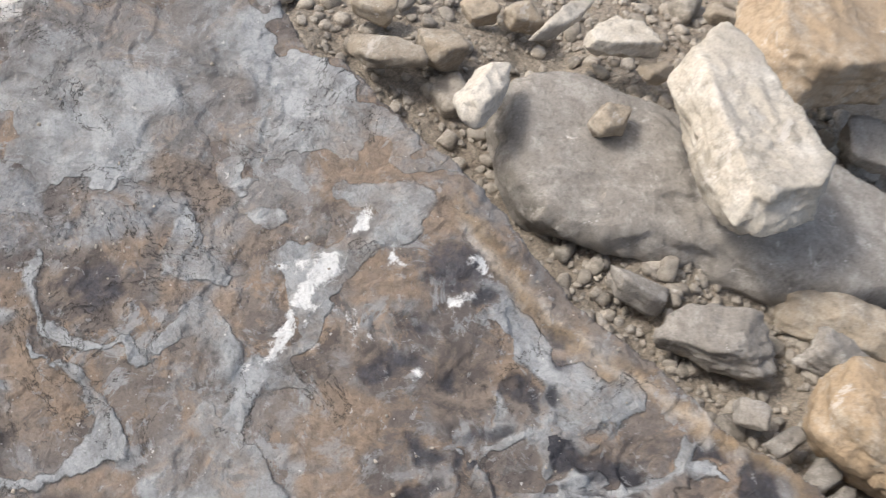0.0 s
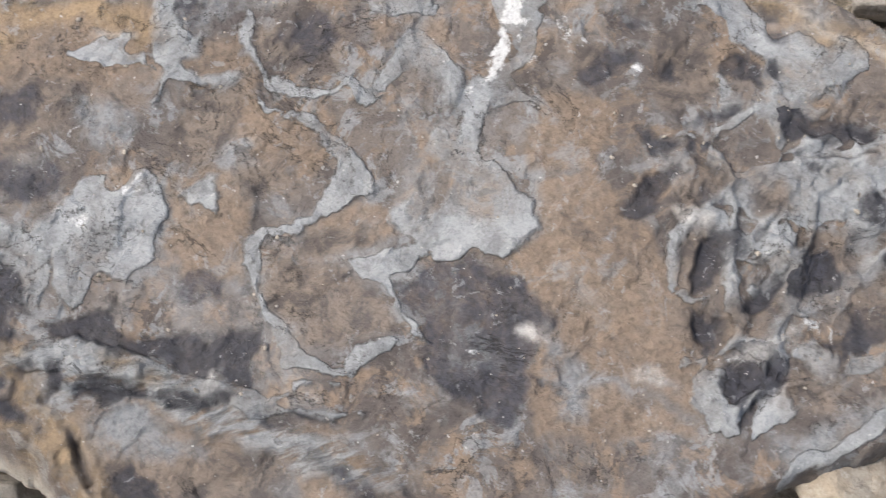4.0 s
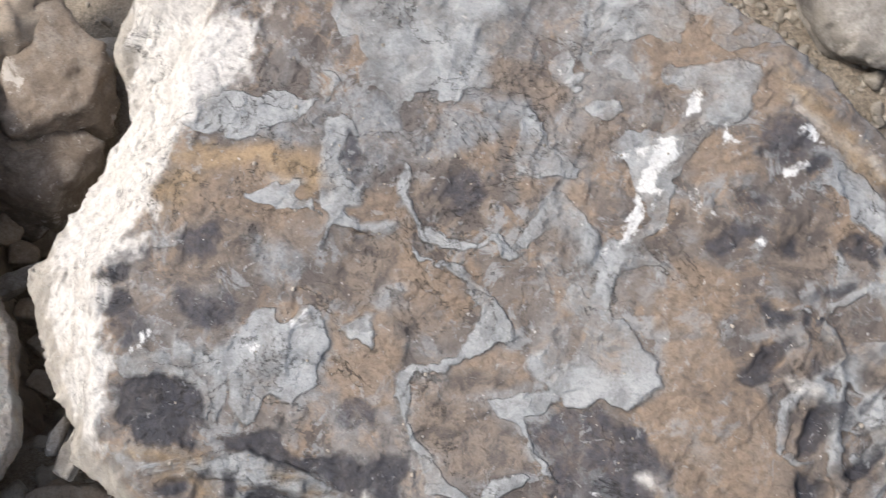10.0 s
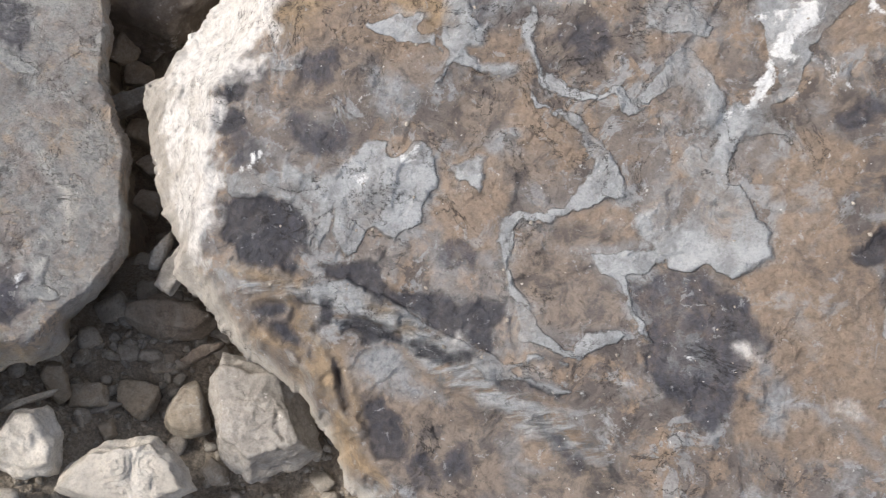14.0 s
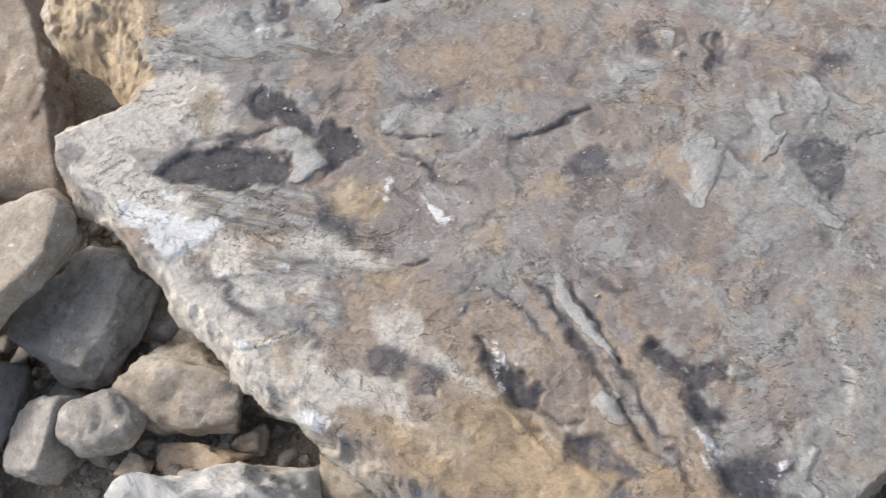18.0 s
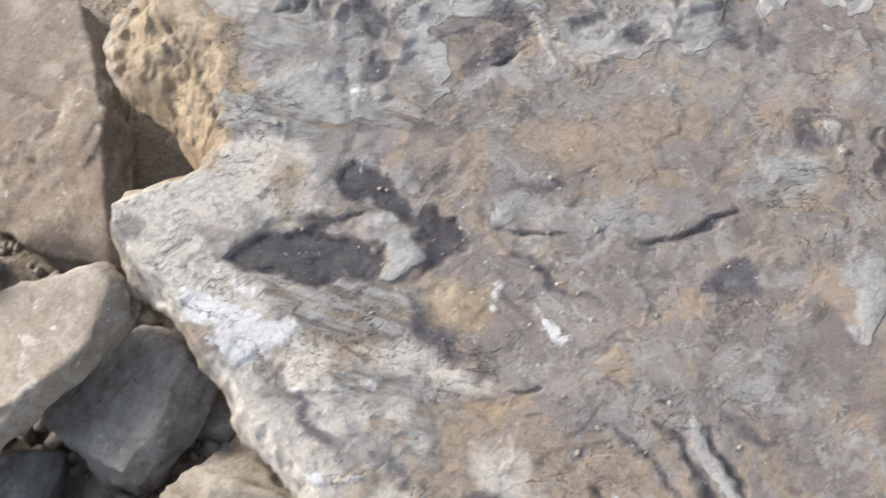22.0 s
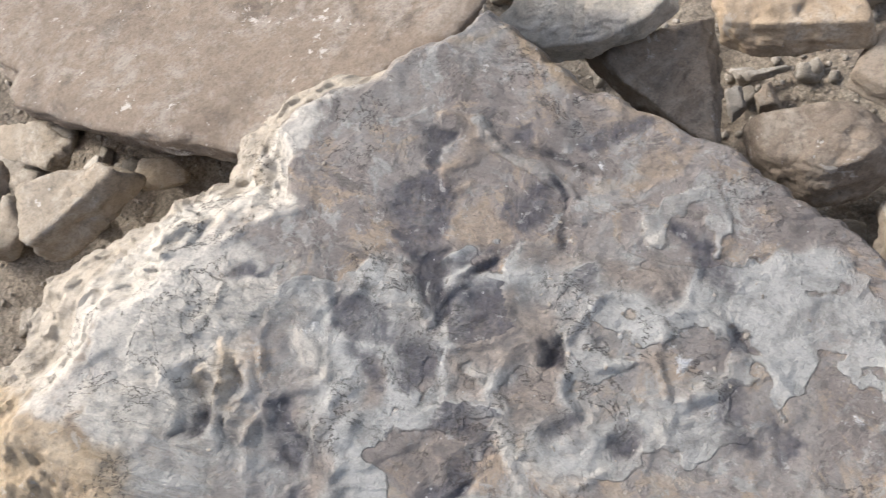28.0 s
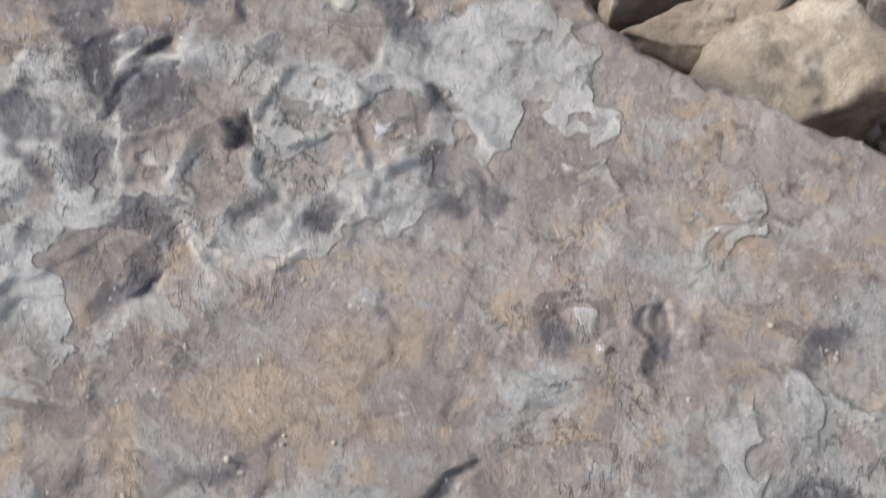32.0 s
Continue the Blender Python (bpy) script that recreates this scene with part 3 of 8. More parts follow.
PARTS = {"flake": "thin grey flake of rock", "calcite_vein": "white calcite vein", "rib": "raised tan rib of rock",
         "calcite_crust": "white calcite crust", "dark_hollow": "dark blue-black hollow"}
CELL = 0.0026
A = Slab((-0.0868, 0.3482, 0.21), [(0.20, 0.33, 2.0, 0.08), (0.265, 0.26, 1.2, 0.16), (0.187, 0.11, 1.1, 0.175), (0.126, 0.023, 1.1, 0.165), (0.075, -0.005, 1.3, 0.105), (0.060, -0.09, 1.6, 0.068), (0.045, -0.17, 2.2, 0.04), (0.10, -0.29, 2.5, 0.03), (0.19, -0.41, 2.5, 0.03), (0.32, -0.58, 2.0, 0.03), (0.667, -0.615, 4, 0.014), (0.83, -0.600, 4, 0.014), (0.99, -0.592, 4, 0.014), (1.11, -0.656, 4, 0.014), (1.184, -0.587, 3, 0.03), (1.262, -0.468, 4, 0.014), (1.07, -0.277, 4, 0.014), (0.90, -0.046, 4, 0.014), (0.689, 0.265, 4, 0.014), (0.50, 0.50, 2, 0.05), (0.30, 0.46, 2, 0.08)], 11).grid(-0.20, 1.42, -0.86, 0.62, CELL)
B = Slab((-0.2912, -0.3721, -0.1993), [(-0.10, 0.46, 7, 0.008), (-0.10, 0.397, 7, 0.008), (-0.112, 0.185, 7, 0.008), (-0.083, -0.03, 7, 0.008), (-0.085, -0.15, 7, 0.008), (-0.16, -0.262, 2.2, 0.03), (-0.33, -0.305, 1.7, 0.04), (-0.50, -0.312, 1.7, 0.04), (-0.64, -0.270, 1.7, 0.04), (-0.76, -0.225, 1.8, 0.04), (-0.85, -0.178, 2.0, 0.035), (-0.88, -0.137, 2.0, 0.03), (-0.955, -0.097, 1.8, 0.04), (-1.02, -0.07, 1.8, 0.04), (-1.055, -0.01, 1.8, 0.04), (-1.00, 0.05, 1.1, 0.10), (-1.0, 0.10, 0.9, 0.15), (-1.05, 0.21, 0.9, 0.17), (-1.12, 0.24, 0.9, 0.15), (-1.11, 0.345, 0.8, 0.15), (-1.078, 0.391, 0.8, 0.14), (-1.044, 0.451, 0.9, 0.12), (-1.01, 0.50, 1.0, 0.12), (-1.03, 0.575, 1.0, 0.11), (-1.01, 0.625, 1.0, 0.085), (-0.975, 0.665, 1.6, 0.04), (-0.93, 0.735, 7, 0.008), (-0.905, 0.762, 7, 0.008), (-0.646, 0.676, 7, 0.008), (-0.396, 0.562, 7, 0.008), (-0.2, 0.50, 7, 0.008)], 23).grid(-1.42, 0.10, -0.60, 0.95, CELL)
# broad stains and worn rims; pale on the sunward bevels partly paints in sunlight
A.patch("grey", (0.62, 0.05), (0.75, 0.06), (0.86, 0.0), (0.80, 0.09), (0.70, 0.22), (0.62, 0.30), (0.58, 0.15), wobble=5)
A.patch("tan", (0.70, 0.02), (0.84, -0.02), (0.88, -0.03), (0.78, 0.12), (0.72, 0.20), (0.68, 0.12), wobble=5)
B.patch("ochre", (-0.515, -0.200), (-0.462, -0.220), (-0.422, -0.240), (-0.343, -0.274), (-0.271, -0.277), (-0.209, -0.293), (-0.266, -0.309), (-0.389, -0.288), (-0.484, -0.263), (-0.538, -0.265), (-0.577, -0.251), (-0.520, -0.235), wobble=5)
B.patch("tan", (-0.732, -0.122), (-0.578, -0.082), (-0.473, -0.166), (-0.343, -0.201), (-0.237, -0.258), (-0.202, -0.298), (-0.325, -0.317), (-0.501, -0.324), (-0.628, -0.285), (-0.760, -0.239), wobble=5)
B.patch("pale", (-0.911, -0.145), (-0.874, -0.146), (-0.739, -0.209), (-0.633, -0.219), (-0.492, -0.251), (-0.484, -0.289), (-0.621, -0.264), (-0.722, -0.267), (-0.848, -0.226), wobble=5)
B.patch("grey", (-1.134, 0.354), (-0.989, 0.426), (-0.904, 0.477), (-0.851, 0.405), (-0.828, 0.286), (-0.805, 0.215), (-0.860, 0.166), (-1.019, 0.127), wobble=5)
B.patch("grey", (-0.904, 0.477), (-0.605, 0.578), (-0.583, 0.539), (-0.628, 0.494), (-0.714, 0.473), (-0.754, 0.422), (-0.864, 0.408), wobble=5)
B.patch("grey", (-0.784, 0.348), (-0.692, 0.407), (-0.587, 0.435), (-0.571, 0.398), (-0.669, 0.338), (-0.751, 0.318), wobble=5)
B.patch("pale", (-1.077, 0.012), (-1.025, 0.053), (-0.952, -0.035), (-0.886, -0.064), (-0.811, -0.104), (-0.710, -0.135), (-0.734, -0.171), (-0.818, -0.151), (-0.910, -0.118), (-1.009, -0.076), wobble=5)
A.pockets(20, 15, 20, (0.833, -0.246), (0.929, -0.267), (1.061, -0.299), (1.166, -0.417), (1.133, -0.508), (0.992, -0.477), (0.959, -0.540), (0.880, -0.539), (0.795, -0.555), (0.758, -0.535), (0.744, -0.444), (0.775, -0.355), deep=0.004, dark=0.2, brown=0.2, wide=0.15)
B.pockets(18, 26, 12, (-1.100, 0.408), (-0.904, 0.474), (-0.850, 0.364), (-0.850, 0.324), (-0.877, 0.295), (-0.861, 0.206), (-0.916, 0.188), (-0.959, 0.236), (-1.022, 0.267), dark=0.22, brown=0.08, deep=0.0032, stain_shade="smoke")
B.pockets(5, 15, 14, (-0.904, 0.474), (-0.796, 0.526), (-0.631, 0.552), (-0.568, 0.486), (-0.566, 0.417), (-0.678, 0.341), (-0.740, 0.334), (-0.836, 0.329), dark=0.22, brown=0.4, deep=0.003, stain_shade="smoke")
B.streak("pale", 0.0070, (-1.013, 0.338), (-0.987, 0.301), lift=0.0050)
B.patch("ochre", (-1.127, 0.184), (-1.085, 0.221), (-1.049, 0.196), (-0.999, 0.089), (-1.033, 0.070), (-1.068, 0.071), wobble=5)
B.patch("ochre", (-1.020, 0.333), (-1.008, 0.337), (-0.990, 0.304), (-1.000, 0.295), wobble=5)
# sunward bevel of A: pale rock, whitened further for the sunlight on it
A.patch("pale", (0.227, 0.304), (0.293, 0.227), (0.187, 0.110), (0.134, 0.028), (0.073, -0.005), (0.058, -0.097), (0.057, -0.190), (0.023, -0.182), (-0.004, -0.116), (-0.001, -0.028), (-0.006, 0.113), (0.076, 0.190), (0.117, 0.286), (0.186, 0.316), wobble=5)
A.patch("pale", (0.293, 0.227), (0.321, 0.233), (0.286, 0.180), (0.245, 0.178), (0.264, 0.215), wobble=5)
# sunward bevels of B: pale rock with sunlight added to its colour
B.patch("pale", (-1.145, 0.205), (-1.155, 0.290), (-1.119, 0.371), (-1.067, 0.411), (-1.007, 0.486), (-1.022, 0.538), (-1.028, 0.582), (-0.991, 0.648), (-1.039, 0.626), (-1.107, 0.504), (-1.161, 0.405), (-1.207, 0.330), wobble=5)
B.patch("pale", (-1.188, 0.300), (-1.113, 0.326), (-1.091, 0.256), (-1.109, 0.220), (-1.130, 0.190), wobble=5)
B.patch("pale", (-1.062, 0.060), (-0.996, 0.076), (-0.873, 0.054), (-0.975, -0.000), (-1.020, -0.022), wobble=5)
B.patch("ochre", (-1.150, 0.174), (-1.052, 0.213), (-0.996, 0.089), (-1.053, 0.055), (-1.058, 0.034), (-1.105, 0.101), wobble=5)
B.patch("pale", (-1.062, -0.021), (-1.049, 0.022), (-1.010, 0.045), (-0.971, 0.016), (-1.006, -0.013), (-1.028, -0.044), wobble=5)
B.patch("ochre", (-1.014, 0.344), (-1.006, 0.347), (-0.985, 0.306), (-0.992, 0.297), wobble=5)
B.streak("pale", 0.008, (-1.048, 0.449), (-1.041, 0.470), (-1.007, 0.494), lift=0.0040)
B.streak("pale", 0.006, (-1.071, 0.557), (-1.052, 0.504), lift=0.0040)
B.streak("pale", 0.006, (-1.056, 0.568), (-1.033, 0.511), lift=0.0040)
B.patch("pale", (-1.153, 0.393), (-0.998, 0.446), (-0.984, 0.360), (-1.032, 0.266), (-1.073, 0.233), wobble=5)
A.patch("grey", (0.398, 0.314), (0.635, 0.274), (0.674, 0.224), (0.628, 0.133), (0.568, 0.058), (0.457, 0.077), (0.402, 0.107), wobble=5)
A.patch("grey", (0.675, 0.238), (0.725, 0.179), (0.767, 0.116), (0.720, 0.117), (0.677, 0.166), wobble=5)
A.patch("pale", (0.398, 0.314), (0.434, 0.308), (0.434, 0.279), (0.399, 0.271), wobble=5)
B.streak("ochre", 0.024, (-1.156, 0.208), (-1.109, 0.194), (-1.084, 0.131), (-1.068, 0.076), (-1.071, 0.045))
B.patch("ochre", (-1.168, 0.220), (-1.091, 0.250), (-1.056, 0.165), (-1.055, 0.111), (-1.056, 0.051), (-1.094, 0.089), wobble=5)
B.patch("pale", (-1.075, 0.021), (-1.022, 0.056), (-0.954, 0.031), (-1.001, -0.022), (-1.050, -0.026), wobble=5)
B.patch("haze", (-0.260, 0.292), (-0.113, 0.315), (-0.099, 0.166), (-0.085, -0.061), (-0.071, -0.128), (-0.103, -0.224), (-0.167, -0.254), (-0.197, -0.147), (-0.177, 0.020), (-0.249, 0.103), wobble=5)
B.patch("haze", (-0.407, 0.217), (-0.277, 0.306), (-0.145, 0.294), (-0.118, 0.124), (-0.091, -0.075), (-0.126, -0.195), (-0.187, -0.149), (-0.187, -0.016), (-0.317, 0.064), wobble=5)
B.patch("ochre", (-1.157, 0.168), (-1.111, 0.181), (-1.095, 0.130), (-1.076, 0.055), (-1.105, 0.073), wobble=5)
B.patch("ochre", (-0.985, 0.05), (-1.04, 0.20), (-1.10, 0.235), (-1.25, 0.25), (-1.20, 0.03), (-1.06, 0.02), wobble=5)
A.patch("haze", (0.243, 0.135), (0.362, 0.104), (0.467, 0.079), (0.530, 0.068), (0.575, 0.038), (0.590, -0.001), (0.541, 0.010), (0.516, 0.013), (0.455, 0.002), (0.390, 0.006), (0.362, 0.023), (0.346, 0.066), (0.259, 0.092))
A.patch("tan", (0.194, 0.096), (0.265, 0.086), (0.343, 0.054), (0.338, -0.015), (0.327, -0.037), (0.255, -0.011), (0.214, 0.011), (0.176, 0.018))
A.patch("ochre", (0.185, 0.097), (0.213, 0.096), (0.254, 0.092), (0.293, 0.079), (0.338, 0.057), (0.342, 0.039), (0.337, 0.004), (0.323, 0.001), (0.315, 0.018), (0.316, 0.028), (0.296, 0.038), (0.278, 0.053), (0.251, 0.054), (0.238, 0.061), (0.211, 0.077), (0.184, 0.087), lift=-0.002)
A.patch("ochre", (0.151, 0.062), (0.184, 0.080), (0.211, 0.067), (0.181, 0.042), (0.153, 0.034))
A.patch("brown", (0.193, 0.019), (0.236, 0.045), (0.243, 0.037), (0.215, 0.029), (0.196, 0.012))
A.patch("grey", (0.357, 0.086), (0.382, 0.080), (0.403, 0.055), (0.377, 0.058), (0.371, 0.033), (0.379, 0.014), (0.394, 0.001), (0.385, -0.014), (0.365, -0.018), (0.338, -0.035), (0.329, -0.061), (0.322, -0.059), (0.337, -0.021), (0.343, 0.004), (0.339, 0.025), (0.344, 0.050), (0.339, 0.069), (0.353, 0.067), lift=0.003, part="flake")
A.patch("grey", (0.279, 0.034), (0.311, 0.030), (0.307, 0.013), (0.329, -0.002), (0.332, -0.016), (0.260, 0.012), (0.250, 0.024))
A.patch("grey", (0.339, -0.030), (0.359, -0.041), (0.406, -0.063), (0.416, -0.054), (0.386, -0.038), (0.364, -0.020), (0.344, -0.024), lift=0.002)
A.patch("smoke", (0.376, 0.059), (0.398, 0.050), (0.395, 0.025), (0.393, 0.005), (0.381, 0.020), (0.371, 0.033))
A.patch("tan", (0.365, -0.018), (0.407, -0.007), (0.429, -0.022), (0.439, -0.059), (0.429, -0.075), (0.408, -0.080), (0.420, -0.058), (0.380, -0.037))
A.patch("brown", (0.438, -0.017), (0.470, -0.013), (0.497, -0.010), (0.522, -0.026), (0.527, -0.058), (0.511, -0.078), (0.481, -0.075), (0.452, -0.058), (0.441, -0.039), lift=-0.004, soft=0.008)
A.patch("smoke", (0.469, -0.020), (0.490, -0.014), (0.508, -0.017), (0.519, -0.038), (0.517, -0.057), (0.505, -0.066), (0.487, -0.063), (0.476, -0.042), (0.463, -0.031), lift=-0.002, soft=0.005)
A.patch("tan", (0.500, -0.001), (0.513, 0.014), (0.530, 0.018), (0.543, 0.003), (0.541, -0.016), (0.525, -0.027), (0.509, -0.014))
A.patch("grey", (0.427, -0.014), (0.438, 0.001), (0.438, -0.018), (0.440, -0.042), (0.451, -0.065), (0.469, -0.084), (0.489, -0.094), (0.514, -0.096), (0.537, -0.107), (0.558, -0.125), (0.539, -0.123), (0.512, -0.105), (0.486, -0.105), (0.463, -0.094), (0.444, -0.067), (0.431, -0.039), lift=0.002, part="flake")
A.patch("grey", (0.435, -0.077), (0.443, -0.096), (0.464, -0.114), (0.480, -0.126), (0.501, -0.147), (0.514, -0.171), (0.519, -0.187), (0.494, -0.174), (0.487, -0.151), (0.472, -0.133), (0.452, -0.110), (0.436, -0.097), lift=0.003)
A.patch("tan", (0.555, -0.051), (0.577, -0.053), (0.592, -0.065), (0.579, -0.070), (0.560, -0.080), (0.552, -0.067), lift=0.001)
A.patch("tan", (0.598, -0.081), (0.613, -0.063), (0.624, -0.070), (0.627, -0.101), (0.622, -0.125), (0.607, -0.107), (0.600, -0.088))
A.patch("grey", (0.572, 0.029), (0.594, 0.011), (0.595, -0.009), (0.615, -0.030), (0.629, -0.049), (0.620, -0.059), (0.600, -0.061), (0.578, -0.050), (0.561, -0.040), (0.559, -0.023), (0.568, 0.000), lift=0.002, part="flake")
A.patch("grey", (0.553, -0.094), (0.577, -0.076), (0.592, -0.072), (0.602, -0.079), (0.603, -0.099), (0.622, -0.125), (0.620, -0.144), (0.606, -0.149), (0.598, -0.117), (0.575, -0.108), (0.559, -0.119), (0.543, -0.110), lift=0.002, part="flake")
A.patch("grey", (0.638, 0.018), (0.659, 0.015), (0.673, 0.005), (0.675, -0.010), (0.665, -0.012), (0.643, 0.003), lift=0.002)
A.patch("brown", (0.174, 0.012), (0.213, 0.008), (0.249, -0.009), (0.251, -0.029), (0.227, -0.047), (0.198, -0.057), (0.171, -0.060), (0.160, -0.050))
A.patch("brown", (0.260, -0.016), (0.324, -0.023), (0.319, -0.058), (0.293, -0.071), (0.254, -0.070), (0.239, -0.052), (0.257, -0.032))
A.patch("brown", (0.362, -0.054), (0.418, -0.067), (0.414, -0.082), (0.391, -0.120), (0.351, -0.125), (0.338, -0.101), (0.351, -0.073))
A.patch("brown", (0.543, 0.091), (0.588, 0.088), (0.630, 0.051), (0.630, 0.024), (0.597, 0.023), (0.554, 0.059))
A.patch("brown", (0.642, -0.000), (0.670, -0.018), (0.675, -0.046), (0.643, -0.047), (0.622, -0.026))
A.streak("white", 0.004, (0.235, -0.060), (0.244, -0.057), (0.251, -0.056), lift=0.002)
A.patch("tan", (0.417, -0.070), (0.432, -0.086), (0.467, -0.128), (0.486, -0.154), (0.466, -0.180), (0.418, -0.143), (0.406, -0.113))
A.patch("brown", (0.427, -0.133), (0.451, -0.139), (0.446, -0.160), (0.419, -0.163))
A.patch("tan", (0.464, 0.066), (0.514, 0.054), (0.548, 0.035), (0.518, 0.019), (0.480, 0.026))
A.patch("white", (0.691, -0.072), (0.705, -0.044), (0.718, -0.042), (0.729, -0.060), (0.719, -0.072), (0.706, -0.091), (0.703, -0.106), (0.687, -0.107), (0.679, -0.091), (0.682, -0.079), lift=0.002, soft=0.003, part="calcite_vein")
A.streak("white", 0.006, (0.673, -0.105), (0.672, -0.118), (0.659, -0.129), (0.649, -0.142), (0.633, -0.148), lift=0.001, soft=0.003, part="calcite_vein")
A.patch("white", (0.655, -0.049), (0.675, -0.046), (0.691, -0.052), (0.680, -0.064), (0.667, -0.064), (0.654, -0.055), lift=0.001)
A.patch("white", (0.740, -0.034), (0.754, -0.016), (0.762, -0.012), (0.765, -0.020), (0.752, -0.036), (0.735, -0.037), lift=0.001, soft=0.003, part="calcite_vein")
A.patch("white", (0.772, -0.056), (0.784, -0.057), (0.787, -0.071), (0.787, -0.078), (0.774, -0.071), lift=0.002, soft=0.003, part="calcite_vein")
A.patch("white", (0.827, -0.119), (0.838, -0.113), (0.854, -0.114), (0.855, -0.120), (0.838, -0.123), (0.828, -0.128), lift=0.001)
A.streak("white", 0.004, (0.876, -0.101), (0.868, -0.085), (0.861, -0.079))
A.streak("white", 0.003, (0.730, -0.116), (0.746, -0.138), (0.750, -0.148), lift=0.002)
A.streak("white", 0.003, (0.699, -0.133), (0.705, -0.146), lift=0.002)
A.streak("white", 0.003, (0.786, -0.186), (0.799, -0.184), (0.804, -0.187), lift=0.002)
A.patch("grey", (0.682, -0.022), (0.734, -0.041), (0.754, -0.016), (0.792, -0.017), (0.806, -0.035), (0.801, -0.053), (0.763, -0.052), (0.739, -0.083), (0.719, -0.096), (0.694, -0.139), (0.674, -0.145), (0.689, -0.183), (0.647, -0.174), (0.646, -0.154), (0.680, -0.121), (0.674, -0.072), (0.663, -0.042))
A.patch("grey", (0.605, -0.139), (0.645, -0.134), (0.672, -0.151), (0.649, -0.165), (0.629, -0.193), (0.628, -0.219), (0.599, -0.209), (0.620, -0.177))
A.patch("tan", (0.660, -0.243), (0.696, -0.179), (0.744, -0.190), (0.760, -0.222), (0.739, -0.253), (0.690, -0.248))
A.patch("tan", (0.731, -0.100), (0.765, -0.093), (0.797, -0.091), (0.784, -0.113), (0.746, -0.112))
A.patch("brown", (0.717, -0.128), (0.757, -0.142), (0.768, -0.172), (0.732, -0.166))
A.patch("brown", (0.812, -0.150), (0.863, -0.169), (0.872, -0.204), (0.856, -0.237), (0.809, -0.226), (0.797, -0.203))
A.patch("grey", (0.848, -0.134), (0.880, -0.132), (0.905, -0.132), (0.917, -0.146), (0.928, -0.163), (0.930, -0.177), (0.921, -0.187), (0.924, -0.197), (0.949, -0.197), (0.971, -0.205), (0.985, -0.223), (1.004, -0.243), (0.997, -0.256), (0.979, -0.263), (0.948, -0.264), (0.920, -0.273), (0.901, -0.276), (0.888, -0.268), (0.896, -0.249), (0.908, -0.230), (0.913, -0.213), (0.894, -0.193), (0.883, -0.166), (0.862, -0.152), lift=0.003, soft=0.003, part="flake")
A.patch("grey", (0.868, -0.216), (0.879, -0.223), (0.879, -0.245), (0.870, -0.255), (0.856, -0.249), (0.866, -0.234))
A.patch("dark", (0.875, -0.205), (0.897, -0.204), (0.909, -0.218), (0.903, -0.235), (0.888, -0.233), (0.874, -0.218), lift=-0.004)
A.patch("dark", (0.912, -0.216), (0.928, -0.215), (0.927, -0.231), (0.913, -0.235), (0.909, -0.228), lift=-0.003)
A.patch("dark", (0.931, -0.151), (0.949, -0.145), (0.956, -0.164), (0.942, -0.178), (0.931, -0.174))
A.patch("smoke", (0.918, -0.186), (0.945, -0.189), (0.948, -0.200), (0.930, -0.197))
A.patch("smoke", (0.808, -0.076), (0.829, -0.067), (0.865, -0.074), (0.872, -0.093), (0.848, -0.111), (0.818, -0.106), (0.804, -0.088))
A.patch("dark", (0.849, -0.121), (0.867, -0.111), (0.883, -0.123), (0.869, -0.128), (0.853, -0.129))
A.patch("dark", (0.803, -0.192), (0.821, -0.185), (0.830, -0.196), (0.828, -0.204), (0.810, -0.201), lift=-0.005, soft=0.005)
A.patch("dark", (0.776, -0.243), (0.801, -0.256), (0.806, -0.270), (0.794, -0.279), (0.784, -0.269), (0.782, -0.255), lift=-0.004, soft=0.005)
A.patch("smoke", (0.790, -0.128), (0.811, -0.130), (0.814, -0.144), (0.795, -0.143), lift=-0.003, soft=0.005)
A.patch("smoke", (0.774, -0.149), (0.790, -0.181), (0.747, -0.178), (0.737, -0.168), lift=-0.003, soft=0.005)
A.patch("smoke", (0.827, -0.249), (0.843, -0.249), (0.843, -0.261), (0.830, -0.263))
A.patch("ochre", (0.845, -0.010), (0.853, -0.026), (0.870, -0.056), (0.907, -0.106), (0.948, -0.158), (1.008, -0.229), (1.062, -0.274), (1.045, -0.271), (0.995, -0.230), (0.944, -0.172), (0.901, -0.124), (0.870, -0.079), (0.837, -0.040))
A.patch("tan", (0.717, 0.012), (0.761, 0.009), (0.828, -0.003), (0.846, -0.030), (0.866, -0.071), (0.814, -0.052), (0.754, -0.016))
A.patch("grey", (0.199, -0.162), (0.236, -0.146), (0.257, -0.124), (0.274, -0.121), (0.297, -0.109), (0.314, -0.125), (0.314, -0.145), (0.317, -0.159), (0.309, -0.182), (0.293, -0.202), (0.270, -0.215), (0.249, -0.198), (0.232, -0.203), (0.218, -0.222), (0.209, -0.230), (0.198, -0.210), (0.195, -0.193), lift=0.005, soft=0.004, part="flake")
A.patch("grey", (0.146, -0.111), (0.179, -0.139), (0.214, -0.128), (0.238, -0.111), (0.265, -0.107), (0.256, -0.143), (0.232, -0.161), (0.198, -0.168), (0.191, -0.198), (0.176, -0.219), (0.167, -0.190), (0.178, -0.168), (0.165, -0.140), (0.139, -0.141))
A.streak("white", 0.003, (0.275, -0.131), (0.285, -0.129), (0.294, -0.126), (0.299, -0.125), lift=0.003)
A.streak("white", 0.003, (0.224, -0.139), (0.230, -0.144), (0.237, -0.142))
A.patch("dark", (0.156, -0.153), (0.165, -0.196), (0.169, -0.223), (0.155, -0.211), (0.132, -0.171), (0.136, -0.153))
